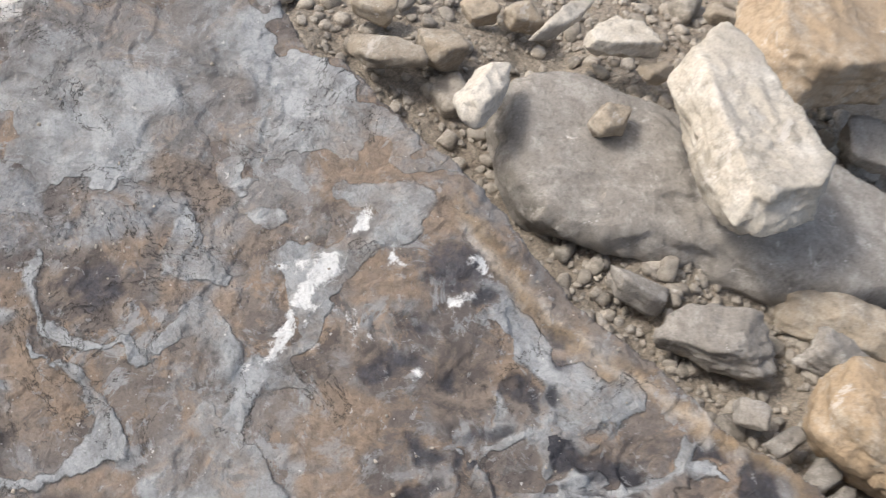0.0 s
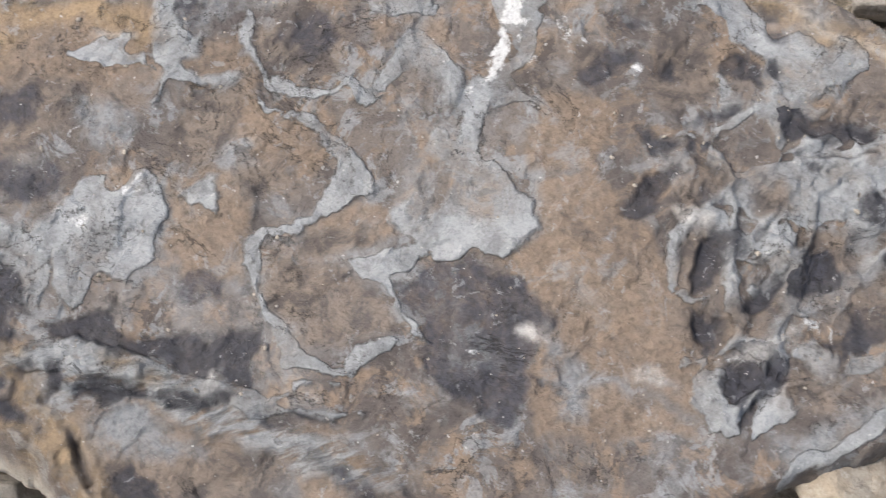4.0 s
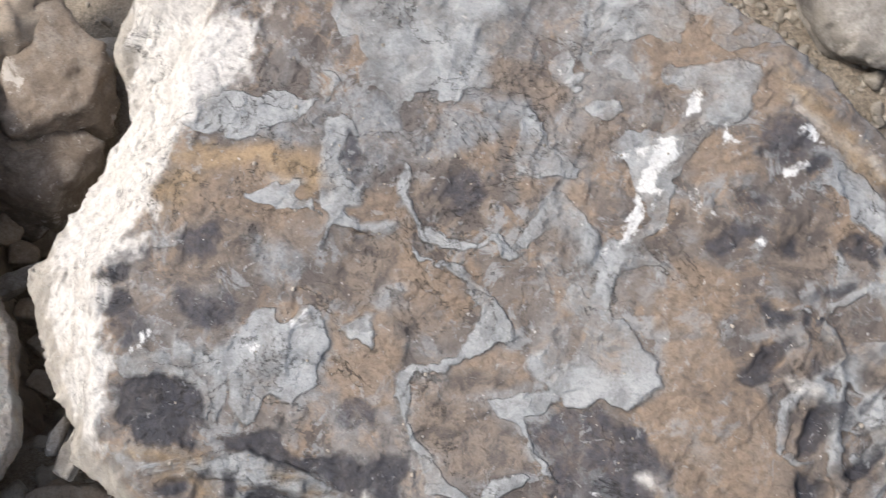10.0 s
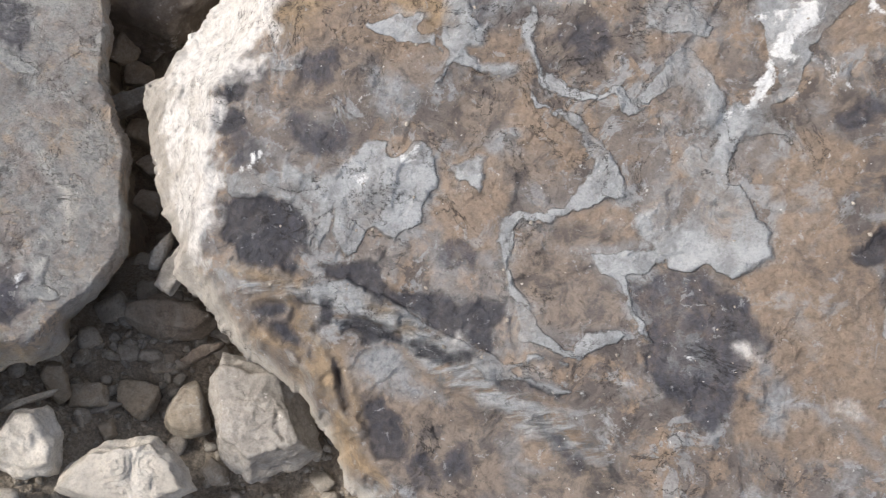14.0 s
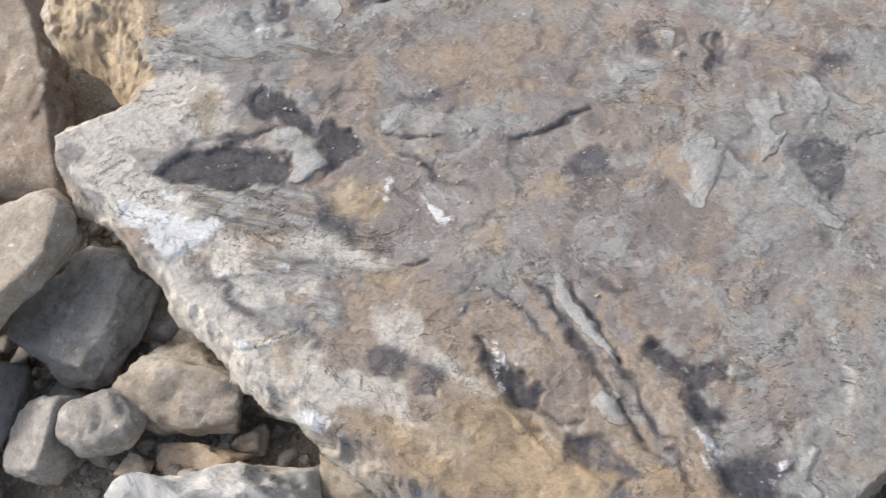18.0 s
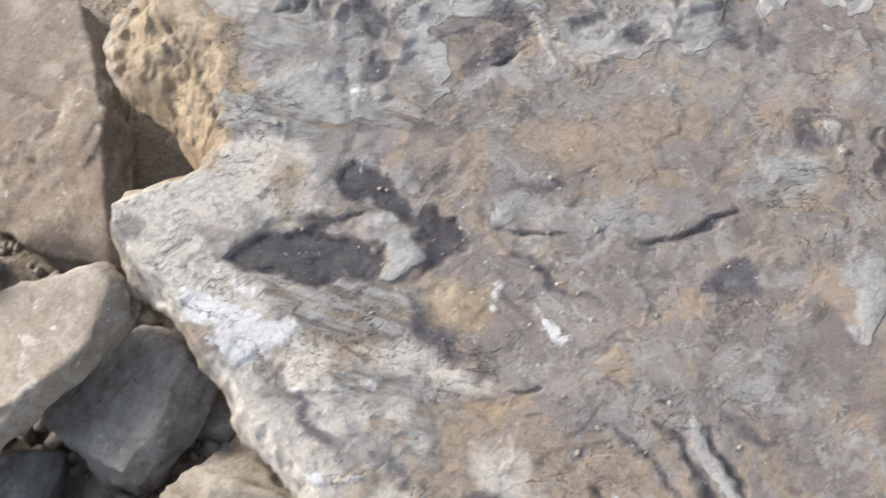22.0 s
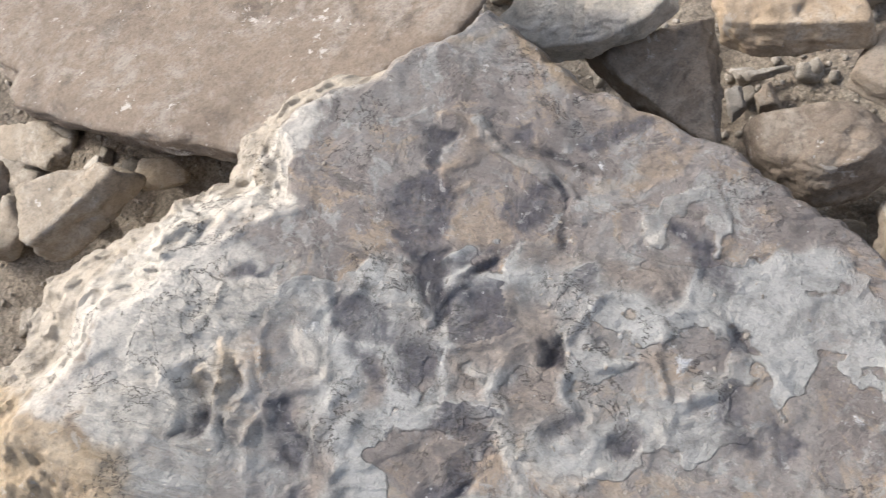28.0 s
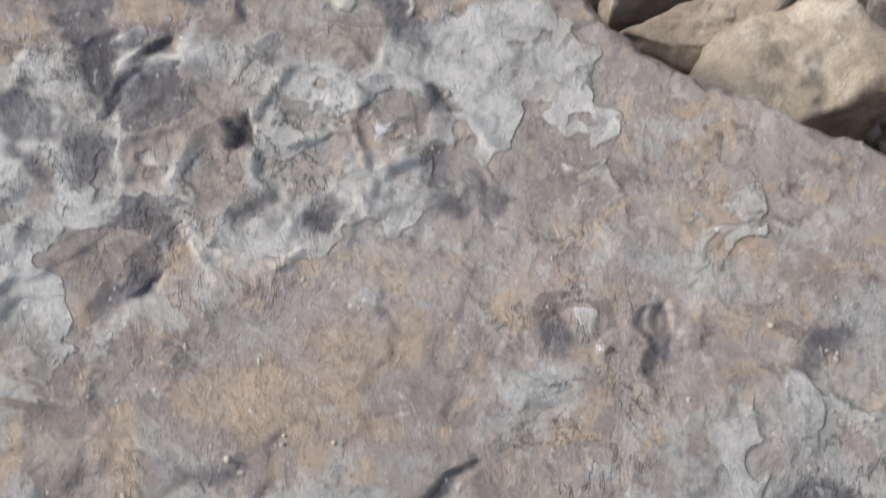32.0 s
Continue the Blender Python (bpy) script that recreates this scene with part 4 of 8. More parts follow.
A.patch("smoke", (0.160, -0.050), (0.213, -0.076), (0.227, -0.100), (0.211, -0.114), (0.185, -0.112), (0.152, -0.086))
A.patch("grey", (0.352, -0.149), (0.362, -0.146), (0.378, -0.148), (0.373, -0.166), (0.361, -0.178), (0.350, -0.171), (0.341, -0.154), (0.334, -0.155), (0.345, -0.149), lift=0.003, soft=0.003, part="flake")
A.patch("tan", (0.324, -0.129), (0.357, -0.128), (0.397, -0.149), (0.409, -0.179), (0.394, -0.212), (0.376, -0.232), (0.376, -0.257), (0.328, -0.247), (0.311, -0.209), (0.317, -0.172))
A.patch("smoke", (0.319, -0.231), (0.344, -0.233), (0.359, -0.251), (0.348, -0.267), (0.320, -0.253))
A.patch("brown", (0.393, -0.140), (0.424, -0.145), (0.450, -0.168), (0.440, -0.183), (0.403, -0.177))
A.patch("grey", (0.494, -0.171), (0.514, -0.171), (0.520, -0.183), (0.524, -0.201), (0.525, -0.211), (0.518, -0.216), (0.498, -0.217), (0.478, -0.222), (0.463, -0.219), (0.445, -0.224), (0.429, -0.228), (0.409, -0.227), (0.398, -0.233), (0.394, -0.244), (0.389, -0.244), (0.380, -0.246), (0.387, -0.229), (0.396, -0.218), (0.418, -0.218), (0.440, -0.219), (0.459, -0.210), (0.477, -0.200), (0.487, -0.187), lift=0.004, soft=0.003, part="flake")
A.patch("grey", (0.383, -0.237), (0.394, -0.241), (0.391, -0.263), (0.395, -0.283), (0.404, -0.299), (0.411, -0.321), (0.419, -0.339), (0.444, -0.364), (0.467, -0.375), (0.448, -0.375), (0.420, -0.362), (0.400, -0.352), (0.396, -0.331), (0.389, -0.307), (0.386, -0.293), (0.384, -0.266), lift=0.002, soft=0.003)
A.patch("grey", (0.597, -0.169), (0.612, -0.207), (0.633, -0.224), (0.639, -0.239), (0.649, -0.259), (0.659, -0.281), (0.655, -0.309), (0.641, -0.310), (0.627, -0.315), (0.603, -0.312), (0.572, -0.311), (0.564, -0.304), (0.561, -0.294), (0.543, -0.278), (0.538, -0.260), (0.538, -0.235), (0.549, -0.229), (0.556, -0.251), (0.575, -0.251), (0.589, -0.237), (0.589, -0.211), (0.579, -0.188), lift=0.005, soft=0.003, part="flake")
A.patch("grey", (0.480, -0.276), (0.493, -0.275), (0.524, -0.278), (0.537, -0.276), (0.553, -0.288), (0.560, -0.297), (0.545, -0.295), (0.520, -0.302), (0.516, -0.313), (0.517, -0.339), (0.524, -0.360), (0.530, -0.384), (0.523, -0.376), (0.514, -0.351), (0.510, -0.330), (0.502, -0.312), (0.490, -0.298), lift=0.004, soft=0.003, part="flake")
A.patch("grey", (0.458, -0.359), (0.474, -0.359), (0.496, -0.360), (0.503, -0.369), (0.494, -0.378), (0.475, -0.378), (0.459, -0.381), (0.452, -0.370), lift=0.002)
A.patch("brown", (0.441, -0.229), (0.466, -0.232), (0.496, -0.239), (0.511, -0.254), (0.489, -0.265), (0.458, -0.261), (0.436, -0.247))
A.patch("brown", (0.412, -0.244), (0.468, -0.271), (0.486, -0.303), (0.504, -0.328), (0.504, -0.353), (0.472, -0.355), (0.425, -0.341), (0.408, -0.307), (0.398, -0.272))
A.patch("tan", (0.444, -0.217), (0.507, -0.220), (0.536, -0.231), (0.534, -0.262), (0.498, -0.256), (0.450, -0.242))
A.patch("dark", (0.166, -0.235), (0.194, -0.241), (0.213, -0.241), (0.236, -0.240), (0.248, -0.257), (0.269, -0.277), (0.298, -0.290), (0.322, -0.296), (0.359, -0.299), (0.384, -0.302), (0.383, -0.320), (0.369, -0.337), (0.367, -0.368), (0.361, -0.370), (0.339, -0.355), (0.318, -0.339), (0.291, -0.317), (0.264, -0.298), (0.236, -0.281), (0.201, -0.263), (0.173, -0.247), lift=-0.004, soft=0.005)
A.patch("dark", (0.124, -0.207), (0.140, -0.219), (0.150, -0.235), (0.145, -0.241), (0.119, -0.228))
A.patch("smoke", (0.525, -0.310), (0.548, -0.306), (0.573, -0.308), (0.601, -0.319), (0.615, -0.336), (0.631, -0.348), (0.642, -0.377), (0.650, -0.392), (0.641, -0.401), (0.632, -0.411), (0.622, -0.426), (0.617, -0.443), (0.597, -0.473), (0.582, -0.480), (0.567, -0.469), (0.558, -0.454), (0.540, -0.429), (0.532, -0.401), (0.529, -0.378), (0.524, -0.348), (0.517, -0.326), lift=-0.002, soft=0.006)
A.patch("dark", (0.526, -0.386), (0.539, -0.410), (0.556, -0.440), (0.567, -0.466), (0.557, -0.459), (0.539, -0.431))
A.patch("dark", (0.616, -0.333), (0.637, -0.350), (0.630, -0.363), (0.612, -0.347))
A.patch("dark", (0.624, -0.439), (0.640, -0.451), (0.646, -0.472), (0.633, -0.455))
A.patch("tan", (0.617, -0.431), (0.633, -0.430), (0.644, -0.446), (0.651, -0.467), (0.652, -0.486), (0.644, -0.502), (0.604, -0.489), (0.604, -0.469), (0.611, -0.447), lift=0.002)
A.streak("pale", 0.003, (0.621, -0.395), (0.628, -0.403), (0.635, -0.412), lift=0.002)
A.streak("white", 0.002, (0.552, -0.383), (0.562, -0.393), (0.565, -0.403))
A.streak("grey", 0.008, (0.127, -0.250), (0.187, -0.271), (0.254, -0.310), (0.303, -0.346), (0.358, -0.381), (0.408, -0.405), (0.453, -0.426), lift=0.005)
A.streak("grey", 0.006, (0.256, -0.301), (0.305, -0.337), (0.353, -0.373), (0.389, -0.382), (0.438, -0.390), lift=0.004)
A.patch("dark", (0.203, -0.308), (0.229, -0.311), (0.257, -0.327), (0.271, -0.348), (0.246, -0.342), (0.212, -0.324), lift=-0.004)
A.patch("dark", (0.284, -0.346), (0.308, -0.351), (0.341, -0.372), (0.328, -0.374), (0.287, -0.357), lift=-0.004)
A.patch("smoke", (0.349, -0.389), (0.385, -0.398), (0.429, -0.422), (0.393, -0.415), lift=-0.003)
A.patch("ochre", (0.252, -0.319), (0.271, -0.322), (0.277, -0.334), (0.262, -0.332))
A.streak("pale", 0.004, (0.317, -0.341), (0.325, -0.347), (0.331, -0.348), lift=0.003)
A.patch("tan", (0.668, -0.259), (0.718, -0.258), (0.741, -0.311), (0.758, -0.361), (0.772, -0.398), (0.787, -0.453), (0.785, -0.483), (0.758, -0.511), (0.691, -0.469), (0.666, -0.447), (0.644, -0.415), (0.651, -0.386), (0.631, -0.348), (0.620, -0.318), (0.653, -0.311))
A.patch("tan", (0.645, -0.453), (0.689, -0.474), (0.740, -0.510), (0.761, -0.543), (0.649, -0.505))
A.patch("haze", (0.644, -0.415), (0.660, -0.445), (0.660, -0.489), (0.636, -0.487), (0.634, -0.449))
A.patch("dark", (0.738, -0.322), (0.757, -0.301), (0.779, -0.286), (0.802, -0.285), (0.800, -0.300), (0.782, -0.319), (0.766, -0.333), (0.747, -0.335), lift=-0.004, soft=0.005)
A.streak("tan", 0.005, (0.756, -0.303), (0.777, -0.295), (0.797, -0.290), lift=0.003)
A.patch("dark", (0.787, -0.390), (0.805, -0.372), (0.825, -0.366), (0.842, -0.360), (0.838, -0.384), (0.823, -0.403), (0.804, -0.415), (0.788, -0.407), lift=-0.004, soft=0.005)
A.patch("dark", (0.769, -0.421), (0.781, -0.432), (0.795, -0.449), (0.795, -0.465), (0.779, -0.459), (0.769, -0.440), lift=-0.005, soft=0.004)
A.patch("dark", (0.845, -0.424), (0.865, -0.418), (0.878, -0.416), (0.860, -0.435), (0.838, -0.446), (0.816, -0.450), (0.816, -0.438), (0.831, -0.431), lift=-0.004, soft=0.005)
A.patch("dark", (0.968, -0.442), (0.993, -0.439), (1.031, -0.437), (1.063, -0.451), (1.056, -0.473), (0.998, -0.465), (0.975, -0.470), (0.970, -0.455), lift=-0.005, soft=0.005)
A.patch("dark", (0.881, -0.489), (0.895, -0.491), (0.907, -0.504), (0.923, -0.510), (0.908, -0.511), (0.889, -0.504), lift=-0.005, soft=0.004)
A.patch("dark", (0.963, -0.378), (0.981, -0.378), (0.983, -0.391), (0.962, -0.403), (0.952, -0.393))
A.patch("brown", (0.895, -0.391), (0.914, -0.398), (0.947, -0.410), (0.929, -0.428), (0.909, -0.434), (0.895, -0.441), (0.889, -0.420), lift=-0.004, soft=0.005)
A.patch("smoke", (0.886, -0.410), (0.907, -0.421), (0.899, -0.439), (0.887, -0.438), lift=-0.002, soft=0.004)
A.patch("brown", (0.916, -0.473), (0.939, -0.457), (0.954, -0.468), (0.960, -0.489), (0.949, -0.504), (0.927, -0.496), lift=-0.002, soft=0.004)
A.patch("brown", (0.860, -0.341), (0.889, -0.338), (0.893, -0.365), (0.867, -0.369), (0.855, -0.358), lift=-0.003, soft=0.004)
A.patch("dark", (0.844, -0.373), (0.858, -0.369), (0.862, -0.376), (0.846, -0.379), lift=-0.003)
A.streak("grey", 0.005, (0.832, -0.299), (0.849, -0.324), (0.843, -0.347), (0.842, -0.372), (0.824, -0.391), (0.823, -0.416), (0.809, -0.442), (0.807, -0.460), lift=0.005)
A.streak("tan", 0.005, (0.828, -0.393), (0.821, -0.421), (0.809, -0.448), (0.808, -0.466), (0.834, -0.482), lift=0.004)
A.streak("grey", 0.005, (0.789, -0.341), (0.806, -0.344), (0.827, -0.358), lift=0.004)
A.streak("pale", 0.003, (0.789, -0.341), (0.798, -0.353), (0.816, -0.355), lift=0.004)
A.streak("grey", 0.005, (0.835, -0.395), (0.850, -0.407), (0.885, -0.413), (0.894, -0.403), lift=0.004)
A.streak("white", 0.003, (0.863, -0.467), (0.879, -0.473), (0.895, -0.482), (0.899, -0.492), lift=0.005)
A.patch("grey", (0.842, -0.372), (0.866, -0.374), (0.892, -0.390), (0.892, -0.409), (0.874, -0.409), (0.841, -0.394), lift=0.004, soft=0.005)
A.patch("grey", (0.882, -0.424), (0.890, -0.439), (0.908, -0.439), (0.928, -0.434), (0.955, -0.425), (0.970, -0.437), (0.976, -0.457), (0.984, -0.479), (0.971, -0.493), (0.961, -0.465), (0.940, -0.454), (0.923, -0.470), (0.900, -0.486), (0.876, -0.465), (0.859, -0.460), (0.858, -0.441), lift=0.004, soft=0.005, part="flake")
A.patch("grey", (0.812, -0.324), (0.830, -0.305), (0.907, -0.320), (0.973, -0.344), (0.966, -0.367), (0.951, -0.399), (0.899, -0.386), (0.856, -0.365), (0.820, -0.339))
A.patch("grey", (0.783, -0.489), (0.773, -0.503), (0.769, -0.527), (0.772, -0.549), (0.781, -0.549), (0.780, -0.524), (0.784, -0.501), lift=0.003)
A.patch("grey", (0.831, -0.493), (0.833, -0.506), (0.820, -0.520), (0.801, -0.532), (0.810, -0.532), (0.826, -0.519), (0.840, -0.502), (0.848, -0.496), lift=0.004, soft=0.004)
A.patch("smoke", (0.790, -0.497), (0.826, -0.500), (0.822, -0.514), (0.794, -0.535), (0.786, -0.520), lift=-0.003, soft=0.005)
A.patch("grey", (0.863, -0.486), (0.876, -0.484), (0.888, -0.507), (0.900, -0.505), (0.894, -0.515), (0.876, -0.524), (0.862, -0.510), (0.855, -0.492), lift=0.003)
A.streak("white", 0.003, (0.791, -0.479), (0.798, -0.478), (0.804, -0.481), lift=0.003)
A.streak("pale", 0.003, (0.804, -0.480), (0.829, -0.477), (0.859, -0.481), lift=0.003)
A.patch("haze", (0.691, -0.469), (0.726, -0.475), (0.747, -0.488), (0.722, -0.489))
A.streak("pale", 0.003, (0.707, -0.474), (0.719, -0.476), (0.730, -0.482))
A.patch("dark", (1.087, -0.318), (1.102, -0.322), (1.112, -0.337), (1.109, -0.362), (1.093, -0.382), (1.078, -0.387), (1.062, -0.393), (1.047, -0.389), (1.054, -0.379), (1.074, -0.372), (1.081, -0.349), lift=-0.003, soft=0.005)
A.patch("dark", (1.136, -0.369), (1.150, -0.376), (1.154, -0.391), (1.142, -0.395), (1.134, -0.382))
A.patch("dark", (1.167, -0.398), (1.180, -0.401), (1.182, -0.412), (1.167, -0.408))
A.patch("dark", (1.103, -0.423), (1.115, -0.426), (1.117, -0.444), (1.113, -0.455), (1.098, -0.450), (1.067, -0.443), (1.063, -0.437), (1.098, -0.442), lift=-0.003)
A.patch("dark", (1.124, -0.413), (1.139, -0.417), (1.136, -0.433), (1.120, -0.445), (1.121, -0.428), lift=-0.003)
A.patch("dark", (1.165, -0.467), (1.189, -0.459), (1.212, -0.467), (1.212, -0.484), (1.190, -0.487), (1.170, -0.486), (1.160, -0.478), lift=-0.002, soft=0.005)
A.patch("smoke", (0.992, -0.384), (1.022, -0.393), (1.045, -0.401), (1.044, -0.410), (1.017, -0.404), (0.994, -0.395), lift=-0.004, soft=0.005)
A.patch("dark", (0.928, -0.286), (0.947, -0.286), (0.981, -0.300), (1.003, -0.310), (1.004, -0.324), (0.969, -0.313), (0.944, -0.311), (0.930, -0.297), lift=-0.006, soft=0.005)
A.patch("brown", (0.946, -0.282), (0.964, -0.278), (1.003, -0.280), (1.023, -0.297), (1.010, -0.310), (0.977, -0.294), lift=-0.003, soft=0.004)
A.patch("smoke", (1.036, -0.273), (1.059, -0.274), (1.058, -0.291), (1.040, -0.288))
A.patch("ochre", (1.161, -0.382), (1.249, -0.479), (1.242, -0.509), (1.223, -0.506), (1.213, -0.481), (1.218, -0.470), (1.182, -0.459), (1.150, -0.453), (1.151, -0.437), (1.149, -0.402))
A.patch("ochre", (1.018, -0.244), (1.066, -0.274), (1.092, -0.307), (1.139, -0.354), (1.160, -0.384), (1.146, -0.384), (1.110, -0.343), (1.081, -0.316), (1.053, -0.288), (1.029, -0.266))
A.patch("tan", (1.059, -0.305), (1.085, -0.324), (1.071, -0.364), (1.050, -0.373), (1.043, -0.343))
A.streak("pale", 0.004, (1.060, -0.272), (1.064, -0.287), (1.058, -0.304), lift=0.004, part="rib")
A.patch("grey", (1.033, -0.288), (1.045, -0.298), (1.039, -0.321), (1.027, -0.342), (1.011, -0.341), (0.995, -0.346), (0.982, -0.360), (0.971, -0.362), (0.981, -0.346), (1.001, -0.332), (1.019, -0.328), (1.030, -0.310), lift=0.004, soft=0.003, part="flake")
A.patch("grey", (1.142, -0.426), (1.152, -0.437), (1.144, -0.453), (1.128, -0.466), (1.122, -0.496), (1.106, -0.494), (1.065, -0.464), (1.046, -0.445), (1.023, -0.420), (1.005, -0.417), (0.982, -0.423), (0.974, -0.412), (0.988, -0.409), (1.014, -0.412), (1.055, -0.439), (1.098, -0.450), (1.122, -0.456), (1.132, -0.441), lift=0.003, soft=0.004)
A.streak("dark", 0.003, (0.985, -0.433), (0.996, -0.430), (1.014, -0.427), (1.043, -0.437), (1.068, -0.456), lift=-0.005)
A.patch("tan", (1.052, -0.401), (1.077, -0.404), (1.083, -0.423), (1.072, -0.431), (1.053, -0.428), (1.049, -0.416), lift=0.002, soft=0.005)
A.streak("white", 0.003, (1.036, -0.367), (1.047, -0.362), (1.050, -0.360), lift=0.003)
A.streak("white", 0.002, (1.104, -0.460), (1.104, -0.474), lift=0.002)
A.patch("haze", (1.112, -0.371), (1.135, -0.395), (1.128, -0.412), (1.103, -0.406), (1.099, -0.384))
A.patch("grey", (0.914, -0.303), (0.952, -0.322), (1.000, -0.335), (0.985, -0.354), (0.961, -0.349), (0.960, -0.382), (0.920, -0.382), (0.924, -0.357), (0.907, -0.336))
A.streak("dark", 0.003, (0.917, -0.311), (0.940, -0.320), (0.961, -0.333), lift=-0.004)
A.streak("dark", 0.003, (0.967, -0.334), (0.983, -0.335), (0.990, -0.342), lift=-0.004)
A.streak("dark", 0.003, (0.919, -0.322), (0.934, -0.333), lift=-0.003)
A.streak("grey", 0.004, (0.909, -0.314), (0.937, -0.327), (0.977, -0.342), (0.993, -0.342), lift=0.004)
A.streak("grey", 0.004, (0.939, -0.338), (0.949, -0.330), (0.959, -0.352), lift=0.004)
A.patch("dark", (1.029, -0.516), (1.039, -0.508), (1.063, -0.516), (1.082, -0.519), (1.096, -0.516), (1.103, -0.533), (1.125, -0.544), (1.103, -0.546), (1.078, -0.544), (1.052, -0.541), (1.031, -0.543), (1.013, -0.538), (1.000, -0.537), (0.966, -0.524), (0.961, -0.534), (0.938, -0.542), (0.942, -0.525), (0.959, -0.517), (0.990, -0.529), (1.017, -0.529), (1.031, -0.527), lift=-0.003, soft=0.005)
A.patch("dark", (1.055, -0.549), (1.084, -0.560), (1.074, -0.568), (1.049, -0.562), (1.024, -0.559), (1.011, -0.559), (0.995, -0.548), (1.022, -0.548), lift=-0.002, soft=0.005)
A.patch("brown", (1.007, -0.458), (1.053, -0.475), (1.050, -0.500), (1.019, -0.524), (0.982, -0.518), (0.982, -0.485))
A.patch("smoke", (0.998, -0.434), (1.041, -0.442), (1.045, -0.464), (1.009, -0.486), (0.989, -0.469), lift=-0.003, soft=0.006)
A.patch("brown", (1.061, -0.472), (1.106, -0.494), (1.096, -0.516), (1.055, -0.502))
A.patch("grey", (1.187, -0.495), (1.223, -0.506), (1.211, -0.541), (1.194, -0.565), (1.182, -0.593), (1.170, -0.580), (1.154, -0.585), (1.153, -0.558), (1.151, -0.530))
A.patch("tan", (1.118, -0.481), (1.148, -0.475), (1.174, -0.509), (1.146, -0.541), (1.113, -0.525))
A.patch("haze", (0.816, -0.598), (0.860, -0.588), (0.903, -0.577), (0.945, -0.572), (1.007, -0.584), (1.082, -0.642), (1.150, -0.610), (1.179, -0.591), (1.143, -0.580), (1.073, -0.584), (1.020, -0.584), (0.950, -0.561), (0.907, -0.553), (0.869, -0.566), (0.814, -0.571))
A.streak("grey", 0.007, (0.815, -0.600), (0.857, -0.593), (0.914, -0.583), (0.946, -0.586), (0.994, -0.597), lift=0.004)
A.patch("smoke", (1.140, -0.618), (1.170, -0.587), (1.179, -0.591), (1.157, -0.627))
A.streak("smoke", 0.005, (0.955, -0.564), (0.973, -0.570), (0.983, -0.578))
A.patch("smoke", (0.819, -0.311), (0.834, -0.338), (0.824, -0.347), (0.805, -0.344), (0.804, -0.330), lift=-0.003, soft=0.004)
A.patch("dark", (0.820, -0.371), (0.840, -0.355), (0.829, -0.389), (0.809, -0.398), (0.786, -0.406), (0.789, -0.382), lift=-0.004, soft=0.005)
A.patch("dark", (0.771, -0.425), (0.785, -0.439), (0.792, -0.468), (0.780, -0.466), (0.770, -0.444), lift=-0.004, soft=0.005)
A.patch("dark", (0.817, -0.441), (0.854, -0.414), (0.850, -0.432), (0.827, -0.447), (0.813, -0.450), lift=-0.004, soft=0.005)
A.patch("smoke", (0.825, -0.498), (0.845, -0.498), (0.842, -0.520), (0.813, -0.544), (0.787, -0.550), (0.781, -0.541), (0.809, -0.529), lift=-0.004, soft=0.005)
A.patch("brown", (0.844, -0.501), (0.887, -0.523), (0.876, -0.550), (0.836, -0.550), (0.832, -0.528))
A.patch("dark", (0.845, -0.374), (0.861, -0.375), (0.861, -0.382), (0.844, -0.383), lift=-0.004)
A.patch("brown", (0.837, -0.393), (0.865, -0.404), (0.844, -0.406), (0.836, -0.402), lift=-0.003)
A.streak("grey", 0.005, (0.831, -0.298), (0.832, -0.318), (0.841, -0.336), (0.840, -0.355), lift=0.005)
A.streak("grey", 0.006, (0.822, -0.490), (0.816, -0.513), (0.793, -0.528), (0.804, -0.526), (0.824, -0.510), lift=0.005)
A.patch("grey", (0.778, -0.487), (0.786, -0.484), (0.777, -0.513), (0.770, -0.541), (0.763, -0.538), (0.764, -0.513), lift=0.004, soft=0.004)
A.patch("tan", (0.913, -0.556), (0.980, -0.554), (1.006, -0.570), (0.994, -0.584), (0.948, -0.567))
A.patch("dark", (0.066, -0.151), (0.084, -0.144), (0.125, -0.151), (0.138, -0.167), (0.143, -0.188), (0.143, -0.234), (0.113, -0.226), (0.086, -0.209), (0.067, -0.182), lift=-0.003, soft=0.005)
A.patch("smoke", (0.125, -0.155), (0.152, -0.169), (0.155, -0.216), (0.143, -0.234))
A.patch("dark", (0.063, -0.031), (0.102, -0.035), (0.104, -0.059), (0.082, -0.072), (0.065, -0.059), lift=-0.003, soft=0.005)
A.patch("dark", (0.072, -0.005), (0.107, -0.008), (0.106, -0.025), (0.074, -0.026), lift=-0.003)
A.patch("smoke", (0.098, 0.014), (0.137, 0.010), (0.129, -0.006), (0.101, -0.000))
A.patch("smoke", (0.067, -0.073), (0.096, -0.065), (0.117, -0.075), (0.115, -0.102), (0.086, -0.111), (0.073, -0.088))
A.patch("smoke", (0.164, 0.005), (0.206, 0.010), (0.217, -0.026), (0.176, -0.032))
A.patch("grey", (0.068, -0.121), (0.100, -0.113), (0.127, -0.125), (0.140, -0.144), (0.167, -0.145), (0.178, -0.187), (0.169, -0.212), (0.156, -0.203), (0.155, -0.176), (0.132, -0.149), (0.097, -0.150), (0.077, -0.140), lift=0.002)
A.streak("white", 0.003, (0.097, -0.112), (0.111, -0.112), (0.115, -0.102), lift=0.002)
A.patch("grey", (0.136, 0.003), (0.179, 0.015), (0.170, -0.010), (0.149, -0.010))
A.streak("ochre", 0.006, (0.072, -0.216), (0.105, -0.235), (0.133, -0.239), (0.159, -0.250), lift=0.002)
A.streak("ochre", 0.007, (0.129, -0.239), (0.131, -0.259), (0.150, -0.288), (0.161, -0.315), (0.169, -0.349), (0.177, -0.376), lift=0.003)
